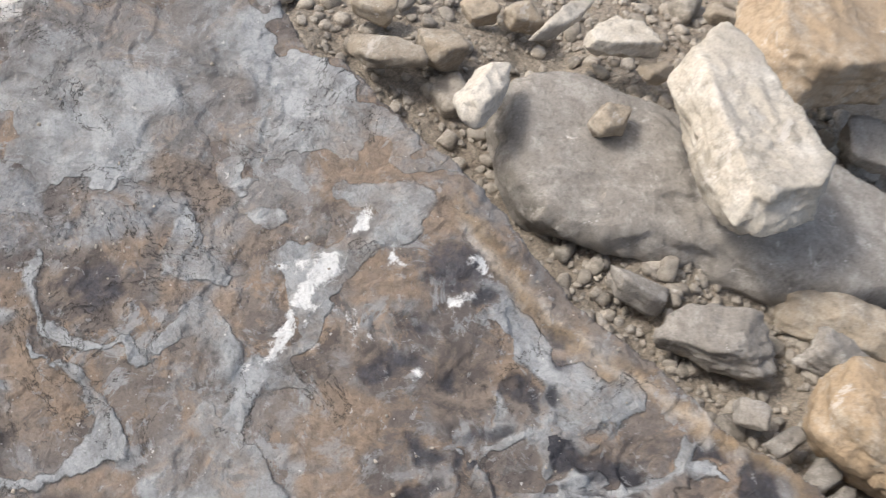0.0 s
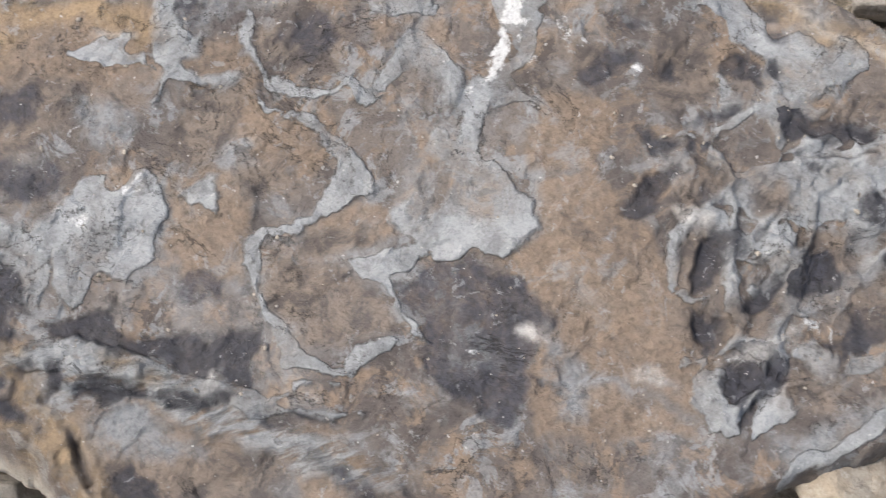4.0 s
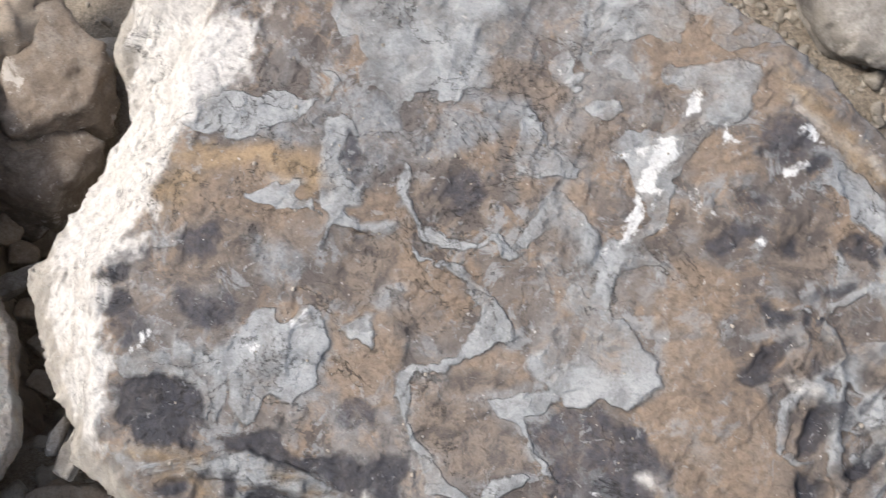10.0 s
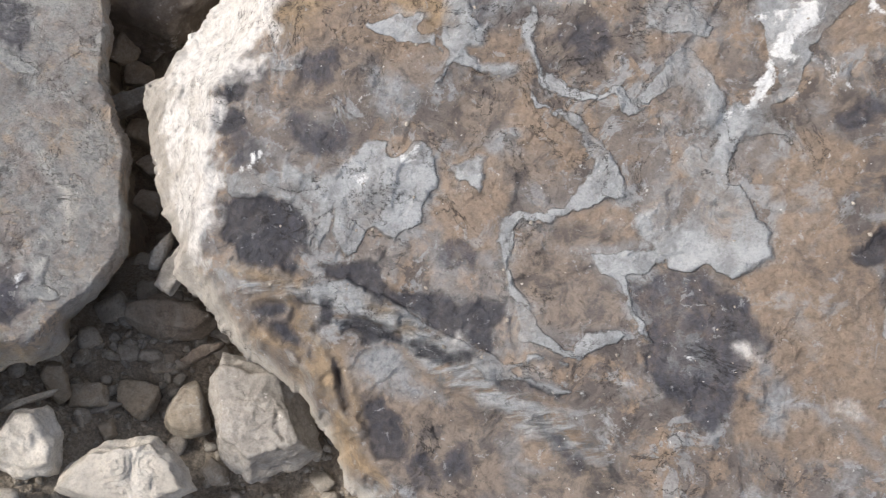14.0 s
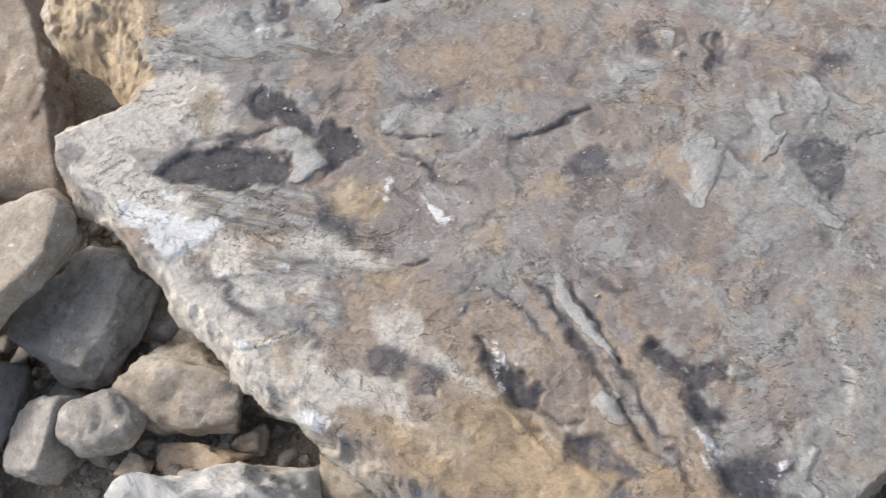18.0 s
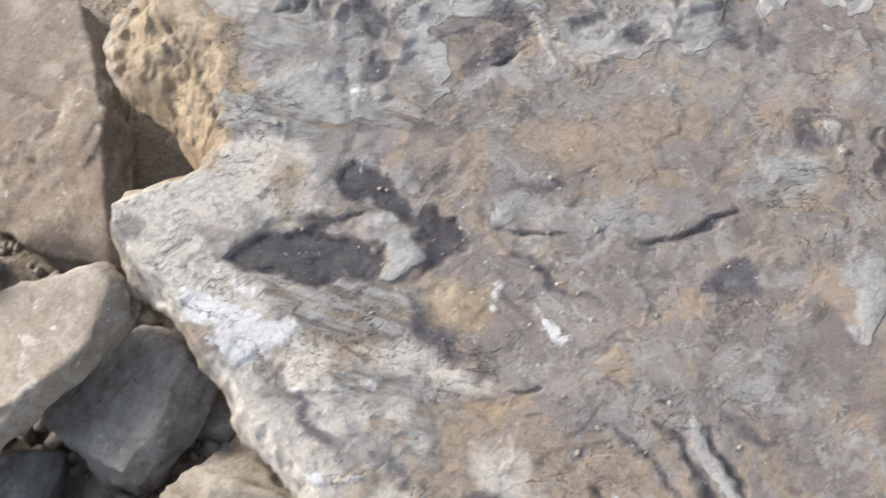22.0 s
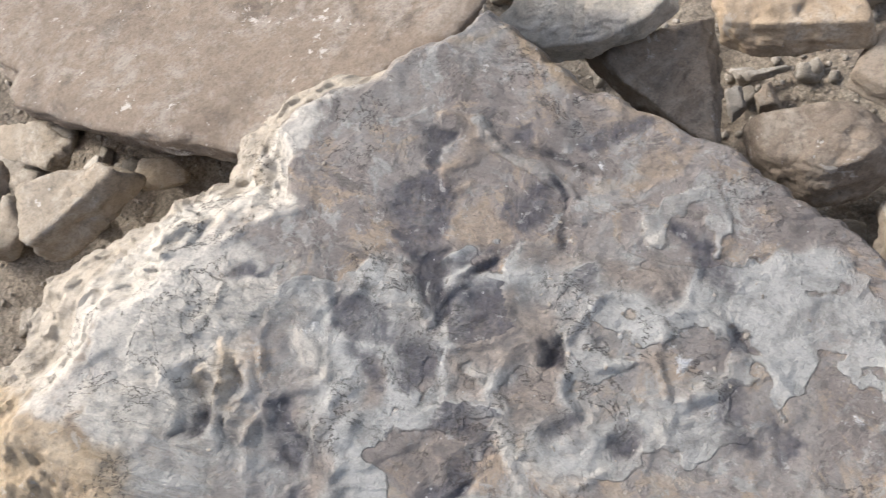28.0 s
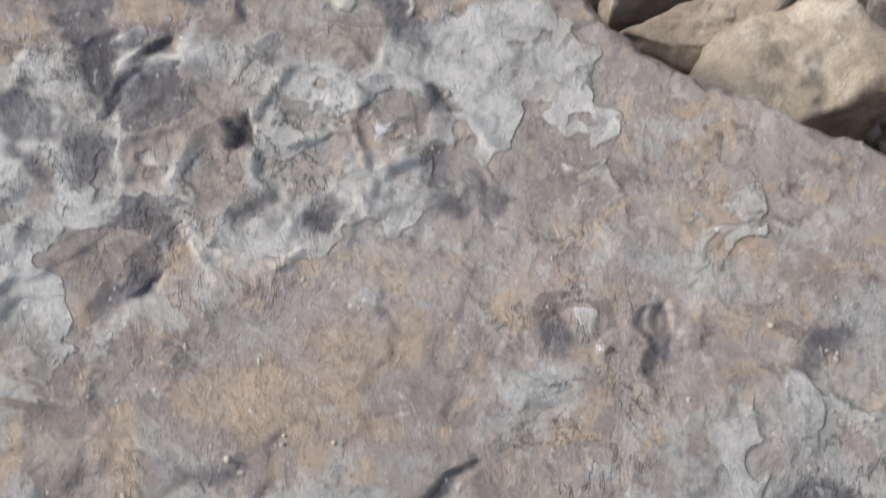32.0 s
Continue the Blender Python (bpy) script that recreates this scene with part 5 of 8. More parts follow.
A.streak("ochre", 0.005, (0.089, -0.266), (0.110, -0.262), (0.131, -0.268), lift=0.003)
A.streak("ochre", 0.006, (0.087, -0.299), (0.113, -0.319), (0.139, -0.342), (0.158, -0.360), lift=0.003)
A.streak("ochre", 0.004, (0.161, -0.276), (0.166, -0.296), (0.155, -0.308), lift=0.003)
A.patch("dark", (0.093, -0.270), (0.124, -0.271), (0.129, -0.285), (0.102, -0.291), (0.088, -0.282), lift=-0.004)
A.patch("dark", (0.134, -0.269), (0.158, -0.269), (0.160, -0.289), (0.139, -0.299), lift=-0.004)
A.patch("dark", (0.108, -0.301), (0.142, -0.296), (0.155, -0.314), (0.153, -0.340), (0.133, -0.331), (0.117, -0.316), lift=-0.003)
A.patch("dark", (0.171, -0.278), (0.187, -0.286), (0.182, -0.305), (0.168, -0.310), lift=-0.003)
A.patch("dark", (0.186, -0.348), (0.195, -0.349), (0.191, -0.365), (0.186, -0.364), lift=-0.005)
A.patch("tan", (0.186, -0.338), (0.197, -0.328), (0.233, -0.332), (0.276, -0.363), (0.331, -0.389), (0.378, -0.426), (0.340, -0.440), (0.277, -0.432), (0.227, -0.414), (0.197, -0.378), lift=0.005, soft=0.004, part="rib")
A.patch("dark", (0.196, -0.304), (0.222, -0.304), (0.241, -0.320), (0.252, -0.338), (0.220, -0.327), (0.198, -0.317), lift=-0.005)
A.patch("dark", (0.265, -0.342), (0.315, -0.362), (0.327, -0.370), (0.283, -0.361), lift=-0.004)
A.patch("ochre", (0.223, -0.288), (0.256, -0.293), (0.261, -0.307), (0.235, -0.306))
A.patch("pale", (0.317, -0.340), (0.329, -0.342), (0.327, -0.348), (0.319, -0.347), lift=0.003)
A.streak("grey", 0.006, (0.159, -0.250), (0.212, -0.271), (0.262, -0.300), (0.311, -0.336), (0.346, -0.363), lift=0.004)
A.streak("grey", 0.004, (0.183, -0.292), (0.222, -0.311), (0.278, -0.341), (0.333, -0.377), lift=0.004)
A.patch("haze", (0.245, -0.018), (0.284, -0.033), (0.307, -0.077), (0.279, -0.098), (0.254, -0.067))
A.patch("grey", (0.188, 0.131), (0.259, 0.163), (0.298, 0.134), (0.362, 0.112), (0.335, 0.098), (0.255, 0.102))
A.streak("grey", 0.004, (0.371, 0.137), (0.380, 0.122), (0.369, 0.111), (0.358, 0.101), lift=0.002)
A.streak("pale", 0.002, (0.293, 0.038), (0.316, 0.027), lift=0.002)
# more of A's bevel whitened as if sunlit
A.patch("pale", (0.167, 0.227), (0.276, 0.201), (0.246, 0.166), (0.194, 0.116), (0.155, 0.068), (0.124, 0.033), (0.095, 0.011), (0.071, -0.012), (0.059, 0.018))
A.patch("tan", (0.753, 0.025), (0.834, -0.005), (0.852, -0.032), (0.876, -0.081), (0.845, -0.056), (0.804, -0.021))
A.patch("grey", (0.771, -0.002), (0.810, -0.023), (0.809, -0.049), (0.771, -0.045))
A.patch("ochre", (1.011, -0.231), (1.065, -0.275), (1.116, -0.329), (1.160, -0.384), (1.133, -0.368), (1.086, -0.321), (1.043, -0.280))
A.patch("ochre", (0.849, -0.018), (0.880, -0.066), (0.927, -0.123), (0.962, -0.173), (1.017, -0.241), (0.993, -0.236), (0.949, -0.177), (0.902, -0.121), (0.860, -0.069))
B.patch("pale", (-1.073, 0.004), (-1.058, 0.047), (-1.017, 0.081), (-0.959, 0.111), (-0.914, 0.120), (-0.889, 0.092), (-0.883, 0.043), (-0.943, 0.021), (-0.976, 0.003), (-1.018, 0.004), (-1.046, -0.009))
B.patch("ochre", (-0.934, 0.075), (-0.917, 0.093), (-0.895, 0.073), (-0.907, 0.053), (-0.926, 0.056))
B.patch("ochre", (-0.922, 0.074), (-0.913, 0.095), (-0.899, 0.076), (-0.901, 0.046), (-0.907, 0.027), (-0.916, 0.036))
B.patch("pale", (-0.954, 0.081), (-0.941, 0.109), (-0.913, 0.106), (-0.885, 0.068), (-0.892, 0.026), (-0.923, 0.017), (-0.955, 0.029))
B.patch("dark", (-0.937, -0.032), (-0.934, -0.012), (-0.917, 0.005), (-0.887, 0.017), (-0.864, 0.023), (-0.848, 0.033), (-0.832, 0.030), (-0.815, 0.026), (-0.799, 0.025), (-0.787, 0.010), (-0.790, -0.002), (-0.808, -0.013), (-0.823, -0.023), (-0.843, -0.034), (-0.871, -0.038), (-0.898, -0.036), (-0.922, -0.038), lift=-0.008, soft=0.006, part="dark_hollow")
B.streak("grey", 0.003, (-0.909, -0.034), (-0.893, -0.024), (-0.870, -0.019), lift=0.003)
B.streak("dark", 0.004, (-0.912, 0.016), (-0.879, 0.033), (-0.842, 0.041), (-0.833, 0.053), lift=-0.004)
B.patch("grey", (-0.827, 0.041), (-0.833, 0.056), (-0.814, 0.065), (-0.793, 0.058), (-0.777, 0.063), (-0.764, 0.039), (-0.761, 0.018), (-0.770, 0.004), (-0.783, 0.000), (-0.785, 0.016), (-0.795, 0.027), (-0.812, 0.032), lift=0.003, soft=0.003, part="flake")
B.patch("dark", (-0.870, 0.099), (-0.868, 0.112), (-0.854, 0.116), (-0.840, 0.120), (-0.826, 0.105), (-0.812, 0.092), (-0.797, 0.079), (-0.785, 0.077), (-0.768, 0.085), (-0.742, 0.085), (-0.732, 0.071), (-0.723, 0.063), (-0.732, 0.046), (-0.745, 0.029), (-0.753, 0.012), (-0.761, 0.024), (-0.768, 0.049), (-0.779, 0.062), (-0.795, 0.069), (-0.814, 0.065), (-0.827, 0.067), (-0.838, 0.080), (-0.842, 0.071), (-0.853, 0.067), (-0.865, 0.087), lift=-0.005, soft=0.005, part="dark_hollow")
B.patch("white", (-0.860, 0.116), (-0.855, 0.119), (-0.851, 0.106), (-0.855, 0.106), lift=0.002)
B.patch("haze", (-0.892, 0.084), (-0.871, 0.084), (-0.860, 0.065), (-0.874, 0.060))
B.patch("brown", (-0.827, 0.177), (-0.809, 0.186), (-0.789, 0.183), (-0.774, 0.151), (-0.762, 0.108), (-0.771, 0.093), (-0.787, 0.094), (-0.811, 0.127), (-0.827, 0.158), lift=-0.002, soft=0.005)
B.patch("tan", (-0.784, 0.184), (-0.770, 0.195), (-0.752, 0.183), (-0.741, 0.162), (-0.733, 0.128), (-0.726, 0.096), (-0.705, 0.080), (-0.688, 0.063), (-0.696, 0.058), (-0.718, 0.076), (-0.740, 0.097), (-0.752, 0.122), (-0.753, 0.099), (-0.767, 0.141), lift=0.003, soft=0.004, part="rib")
B.patch("tan", (-0.785, 0.100), (-0.757, 0.109), (-0.744, 0.090), (-0.769, 0.088))
B.patch("tan", (-0.741, 0.217), (-0.690, 0.240), (-0.629, 0.266), (-0.588, 0.254), (-0.577, 0.220), (-0.620, 0.189), (-0.669, 0.179), (-0.722, 0.180))
B.patch("grey", (-0.716, 0.111), (-0.708, 0.131), (-0.696, 0.140), (-0.665, 0.139), (-0.633, 0.137), (-0.606, 0.117), (-0.643, 0.105), (-0.674, 0.107), (-0.699, 0.093), (-0.711, 0.098), lift=0.002, soft=0.005)
B.patch("smoke", (-0.728, 0.154), (-0.700, 0.151), (-0.665, 0.168), (-0.654, 0.166), (-0.665, 0.153), (-0.687, 0.143), (-0.711, 0.138), lift=-0.002, soft=0.006)
B.patch("ochre", (-0.742, 0.008), (-0.712, 0.020), (-0.689, 0.014), (-0.674, -0.013), (-0.731, -0.031))
B.patch("pale", (-0.740, 0.003), (-0.714, 0.014), (-0.700, -0.011), (-0.728, -0.025))
B.patch("white", (-0.688, 0.020), (-0.684, 0.029), (-0.676, 0.007), (-0.680, -0.004), lift=0.003)
B.streak("dark", 0.004, (-0.568, 0.125), (-0.538, 0.143), (-0.523, 0.157), (-0.517, 0.173), (-0.501, 0.190), lift=-0.005)
B.streak("dark", 0.003, (-0.705, 0.082), (-0.670, 0.096), (-0.643, 0.105), lift=-0.004)
B.streak("smoke", 0.006, (-0.675, 0.067), (-0.646, 0.057), (-0.623, 0.051), (-0.592, 0.044), lift=-0.003)
B.streak("grey", 0.005, (-0.693, 0.062), (-0.676, 0.058), (-0.657, 0.059), lift=0.003)
B.patch("haze", (-0.618, 0.153), (-0.586, 0.181), (-0.536, 0.186), (-0.512, 0.175), (-0.545, 0.148), (-0.569, 0.129), (-0.608, 0.122))
B.patch("tan", (-0.623, 0.199), (-0.597, 0.214), (-0.557, 0.221), (-0.547, 0.206), (-0.578, 0.190), (-0.612, 0.182))
B.patch("tan", (-0.655, 0.264), (-0.620, 0.288), (-0.560, 0.301), (-0.544, 0.268), (-0.594, 0.240))
B.patch("ochre", (-0.515, 0.074), (-0.498, 0.084), (-0.490, 0.065), (-0.502, 0.056))
B.patch("grey", (-0.615, 0.529), (-0.607, 0.562), (-0.594, 0.582), (-0.557, 0.595), (-0.535, 0.555), (-0.515, 0.547), (-0.511, 0.579), (-0.490, 0.586), (-0.474, 0.545), (-0.464, 0.526), (-0.443, 0.511), (-0.458, 0.499), (-0.452, 0.487), (-0.477, 0.485), (-0.492, 0.502), (-0.508, 0.497), (-0.525, 0.455), (-0.529, 0.426), (-0.556, 0.445), (-0.578, 0.481), wobble=4)
B.patch("grey", (-0.460, 0.462), (-0.443, 0.472), (-0.437, 0.449), (-0.417, 0.421), (-0.430, 0.430), (-0.446, 0.439), lift=0.002, soft=0.003, part="flake")
B.streak("white", 0.003, (-0.479, 0.448), (-0.470, 0.441), (-0.467, 0.433), lift=0.003)
B.patch("grey", (-0.359, 0.406), (-0.342, 0.425), (-0.310, 0.432), (-0.296, 0.440), (-0.298, 0.426), (-0.313, 0.418), (-0.325, 0.397), (-0.340, 0.419), (-0.350, 0.402), (-0.353, 0.375), (-0.360, 0.386), lift=0.002)
B.streak("white", 0.003, (-0.350, 0.415), (-0.336, 0.425), (-0.330, 0.424))
B.streak("white", 0.003, (-0.329, 0.502), (-0.325, 0.507))
B.patch("grey", (-0.333, 0.449), (-0.305, 0.461), (-0.302, 0.445), (-0.321, 0.432), lift=0.001)
B.patch("haze", (-0.409, 0.410), (-0.372, 0.415), (-0.345, 0.390), (-0.303, 0.391), (-0.289, 0.376), (-0.323, 0.359), (-0.349, 0.357), (-0.383, 0.365), (-0.402, 0.379))
B.patch("smoke", (-0.671, 0.368), (-0.665, 0.395), (-0.644, 0.381), (-0.644, 0.363), (-0.664, 0.357), lift=-0.002, soft=0.005)
B.patch("smoke", (-0.578, 0.402), (-0.566, 0.420), (-0.554, 0.396), (-0.570, 0.384), lift=-0.002, soft=0.005)
B.patch("smoke", (-0.549, 0.419), (-0.537, 0.434), (-0.523, 0.414), (-0.546, 0.406), lift=-0.002, soft=0.005)
B.patch("smoke", (-0.603, 0.488), (-0.595, 0.512), (-0.582, 0.487), (-0.596, 0.475), lift=-0.003, soft=0.005)
B.streak("grey", 0.004, (-0.653, 0.427), (-0.621, 0.434), (-0.587, 0.435), lift=0.003)
B.streak("grey", 0.004, (-0.639, 0.418), (-0.623, 0.395), (-0.611, 0.383), lift=0.003)
B.streak("grey", 0.004, (-0.674, 0.337), (-0.679, 0.369), (-0.687, 0.401), lift=0.003)
B.patch("haze", (-0.499, 0.239), (-0.501, 0.263), (-0.464, 0.282), (-0.428, 0.287), (-0.415, 0.285), (-0.408, 0.269), (-0.431, 0.255), (-0.453, 0.242), (-0.468, 0.219), (-0.481, 0.209), (-0.496, 0.216))
B.patch("grey", (-0.485, 0.262), (-0.448, 0.283), (-0.418, 0.287), (-0.408, 0.269), (-0.436, 0.256), (-0.468, 0.237), lift=0.001)
B.patch("smoke", (-0.472, 0.314), (-0.459, 0.324), (-0.444, 0.307), (-0.435, 0.294), (-0.459, 0.295), lift=-0.004, soft=0.004)
B.patch("smoke", (-0.379, 0.302), (-0.381, 0.333), (-0.373, 0.343), (-0.360, 0.321), (-0.356, 0.291), (-0.363, 0.277), (-0.375, 0.285), lift=-0.005, soft=0.004)
B.streak("dark", 0.003, (-0.376, 0.291), (-0.381, 0.321), (-0.379, 0.337), lift=-0.003)
B.patch("grey", (-0.450, 0.331), (-0.429, 0.334), (-0.421, 0.301), (-0.437, 0.303), lift=0.003)
B.patch("grey", (-0.381, 0.265), (-0.379, 0.278), (-0.363, 0.274), (-0.361, 0.256), lift=0.003)
B.streak("white", 0.003, (-0.414, 0.305), (-0.408, 0.303), lift=0.003)
B.patch("grey", (-0.321, 0.248), (-0.303, 0.260), (-0.280, 0.273), (-0.276, 0.251), (-0.293, 0.236), (-0.294, 0.216), (-0.311, 0.222), (-0.321, 0.234), lift=0.002, soft=0.003, part="flake")
B.patch("grey", (-0.290, 0.206), (-0.270, 0.218), (-0.268, 0.196), (-0.273, 0.183), (-0.282, 0.191), lift=0.002, soft=0.003, part="flake")
B.patch("grey", (-0.270, 0.313), (-0.252, 0.312), (-0.232, 0.288), (-0.231, 0.253), (-0.247, 0.260), (-0.261, 0.279), lift=0.002)
B.patch("grey", (-0.374, 0.179), (-0.353, 0.186), (-0.331, 0.176), (-0.335, 0.147), (-0.339, 0.124), (-0.341, 0.091), (-0.357, 0.096), (-0.368, 0.142))
B.streak("grey", 0.003, (-0.330, 0.173), (-0.308, 0.161), (-0.287, 0.156), lift=0.003)
B.patch("haze", (-0.281, 0.147), (-0.223, 0.144), (-0.205, 0.128), (-0.259, 0.111))
B.patch("brown", (-0.498, 0.180), (-0.457, 0.199), (-0.413, 0.184), (-0.414, 0.149), (-0.467, 0.122))
B.patch("smoke", (-0.497, 0.123), (-0.463, 0.145), (-0.446, 0.117), (-0.465, 0.079), (-0.493, 0.092))
B.patch("smoke", (-0.259, 0.199), (-0.231, 0.224), (-0.197, 0.217), (-0.188, 0.162), (-0.204, 0.141), (-0.231, 0.150))
B.patch("grey", (-0.258, 0.174), (-0.236, 0.144), (-0.201, 0.126), (-0.178, 0.121), (-0.179, 0.105), (-0.211, 0.108), (-0.239, 0.123), (-0.260, 0.149), lift=0.001)
B.patch("grey", (-0.319, 0.232), (-0.299, 0.234), (-0.275, 0.211), (-0.279, 0.168), (-0.300, 0.204), (-0.315, 0.216), lift=0.002)
B.patch("grey", (-0.252, 0.304), (-0.208, 0.282), (-0.167, 0.276), (-0.139, 0.259), (-0.176, 0.248), (-0.221, 0.278), lift=0.001)
B.patch("haze", (-0.258, 0.375), (-0.181, 0.398), (-0.137, 0.338), (-0.165, 0.295), (-0.228, 0.320))
B.patch("smoke", (-0.261, 0.319), (-0.227, 0.357), (-0.218, 0.341), (-0.246, 0.306))
B.patch("haze", (-0.276, -0.039), (-0.257, -0.012), (-0.222, -0.002), (-0.204, -0.033), (-0.201, -0.116), (-0.232, -0.138), (-0.259, -0.091))
B.patch("haze", (-0.170, 0.050), (-0.113, 0.082), (-0.089, -0.000), (-0.137, 0.000))
B.streak("pale", 0.003, (-0.176, -0.018), (-0.156, -0.048), (-0.138, -0.071), (-0.134, -0.111), (-0.137, -0.131), lift=0.002)
B.streak("white", 0.003, (-0.159, -0.052), (-0.153, -0.047))
B.patch("dark", (-0.358, -0.106), (-0.349, -0.093), (-0.329, -0.104), (-0.303, -0.111), (-0.287, -0.099), (-0.270, -0.098), (-0.266, -0.114), (-0.286, -0.134), (-0.301, -0.145), (-0.278, -0.145), (-0.257, -0.159), (-0.265, -0.175), (-0.290, -0.168), (-0.314, -0.142), (-0.342, -0.122), lift=-0.003, soft=0.004)
B.patch("smoke", (-0.247, -0.209), (-0.222, -0.189), (-0.189, -0.179), (-0.174, -0.232), (-0.233, -0.249), (-0.248, -0.228), lift=-0.002)
B.patch("dark", (-0.232, -0.224), (-0.214, -0.199), (-0.191, -0.199), (-0.184, -0.235), (-0.222, -0.246))
B.patch("grey", (-0.197, -0.168), (-0.167, -0.173), (-0.167, -0.205), (-0.147, -0.225), (-0.175, -0.226), (-0.186, -0.198), lift=0.002)
B.streak("white", 0.005, (-0.284, -0.183), (-0.268, -0.192), (-0.252, -0.197), lift=0.003)
B.streak("white", 0.005, (-0.269, -0.212), (-0.257, -0.213), lift=0.003)
B.streak("white", 0.004, (-0.218, -0.179), (-0.206, -0.179), lift=0.003)
B.streak("white", 0.004, (-0.192, -0.199), (-0.187, -0.188), lift=0.003)
B.streak("white", 0.003, (-0.248, -0.130), (-0.246, -0.122), lift=0.003)
B.patch("tan", (-0.420, -0.029), (-0.401, -0.031), (-0.384, -0.049), (-0.361, -0.071), (-0.354, -0.098), (-0.324, -0.124), (-0.301, -0.145), (-0.283, -0.173), (-0.260, -0.199), (-0.242, -0.233), (-0.250, -0.248), (-0.282, -0.231), (-0.307, -0.200), (-0.337, -0.169), (-0.363, -0.135), (-0.375, -0.111), (-0.366, -0.101), (-0.391, -0.072), (-0.409, -0.048), lift=0.008, soft=0.005, part="rib")
B.patch("tan", (-0.522, -0.051), (-0.487, -0.063), (-0.445, -0.102), (-0.406, -0.133), (-0.376, -0.159), (-0.357, -0.187), (-0.345, -0.211), (-0.365, -0.203), (-0.389, -0.177), (-0.421, -0.145), (-0.454, -0.112), (-0.496, -0.073), lift=0.005, soft=0.005, part="rib")
B.patch("grey", (-0.477, -0.031), (-0.446, -0.052), (-0.420, -0.081), (-0.396, -0.102), (-0.372, -0.124), (-0.391, -0.122), (-0.420, -0.102), (-0.454, -0.069), lift=0.004, soft=0.004, part="rib")
B.patch("tan", (-0.538, -0.100), (-0.504, -0.090), (-0.457, -0.127), (-0.405, -0.161), (-0.386, -0.189), (-0.421, -0.192), (-0.448, -0.180), (-0.483, -0.162), (-0.513, -0.143), lift=0.004, soft=0.006)
B.streak("dark", 0.004, (-0.494, -0.058), (-0.445, -0.102), (-0.419, -0.130), (-0.365, -0.176), (-0.336, -0.201), (-0.298, -0.236), lift=-0.006)
B.streak("dark", 0.004, (-0.458, -0.055), (-0.420, -0.081), (-0.404, -0.105), lift=-0.005)
B.streak("dark", 0.003, (-0.378, -0.125), (-0.353, -0.153), (-0.329, -0.180), (-0.305, -0.206), lift=-0.005)
B.streak("dark", 0.002, (-0.538, -0.082), (-0.507, -0.080), (-0.483, -0.099), (-0.457, -0.127), lift=-0.004)
B.streak("dark", 0.0025, (-0.470, -0.206), (-0.436, -0.203), (-0.406, -0.202), lift=-0.004)
B.patch("smoke", (-0.447, -0.022), (-0.422, -0.022), (-0.392, -0.043), (-0.402, -0.054))
B.patch("dark", (-0.532, -0.141), (-0.511, -0.150), (-0.481, -0.169), (-0.448, -0.180), (-0.454, -0.202), (-0.477, -0.205), (-0.493, -0.193), (-0.517, -0.172), lift=-0.006, soft=0.004)
B.streak("white", 0.003, (-0.513, -0.143), (-0.493, -0.158), (-0.490, -0.161), (-0.495, -0.173), (-0.484, -0.190), lift=0.004)
B.patch("ochre", (-0.504, -0.196), (-0.476, -0.208), (-0.431, -0.241), (-0.378, -0.265), (-0.340, -0.279), (-0.420, -0.302), (-0.473, -0.260), (-0.505, -0.230))
B.streak("ochre", 0.006, (-0.491, -0.199), (-0.461, -0.220), (-0.429, -0.248), lift=0.004)
B.streak("ochre", 0.006, (-0.439, -0.211), (-0.416, -0.231), (-0.393, -0.250), (-0.360, -0.266), lift=0.004)
B.patch("ochre", (-0.637, -0.267), (-0.582, -0.252), (-0.524, -0.248), (-0.462, -0.257), (-0.393, -0.295), (-0.500, -0.325), (-0.567, -0.299))
B.patch("smoke", (-0.404, -0.234), (-0.379, -0.214), (-0.358, -0.227), (-0.331, -0.245), (-0.343, -0.268), (-0.374, -0.258), (-0.399, -0.252), lift=-0.003)
B.patch("dark", (-0.461, -0.217), (-0.441, -0.225), (-0.440, -0.241), (-0.453, -0.235), lift=-0.003)
B.patch("ochre", (-0.327, -0.212), (-0.305, -0.232), (-0.273, -0.248), (-0.246, -0.240), (-0.233, -0.249), (-0.302, -0.269), (-0.332, -0.239))
B.streak("dark", 0.004, (-0.309, -0.213), (-0.293, -0.234), (-0.275, -0.249), lift=-0.004)
B.patch("white", (-0.982, -0.060), (-0.946, -0.081), (-0.913, -0.080), (-0.876, -0.073), (-0.840, -0.082), (-0.858, -0.118), (-0.878, -0.131), (-0.907, -0.124), (-0.925, -0.114), (-0.952, -0.098), lift=0.002, soft=0.004, part="calcite_crust")
B.streak("white", 0.006, (-0.946, -0.033), (-0.919, -0.050), (-0.901, -0.060))
B.patch("haze", (-0.841, -0.158), (-0.826, -0.131), (-0.784, -0.141), (-0.739, -0.158), (-0.700, -0.161), (-0.675, -0.196), (-0.669, -0.229), (-0.696, -0.223), (-0.725, -0.196), (-0.761, -0.200), (-0.800, -0.197), (-0.827, -0.176), lift=-0.002, soft=0.006)
B.patch("smoke", (-0.833, -0.163), (-0.809, -0.141), (-0.770, -0.159), (-0.768, -0.181), (-0.799, -0.182))
B.streak("smoke", 0.006, (-0.723, -0.167), (-0.691, -0.187), (-0.671, -0.216))
B.streak("white", 0.004, (-0.780, -0.214), (-0.750, -0.211), (-0.722, -0.203), lift=0.004)
B.patch("fold", (-0.805, -0.102), (-0.753, -0.087), (-0.687, -0.128), (-0.673, -0.167), (-0.700, -0.161), (-0.747, -0.138), (-0.789, -0.128))
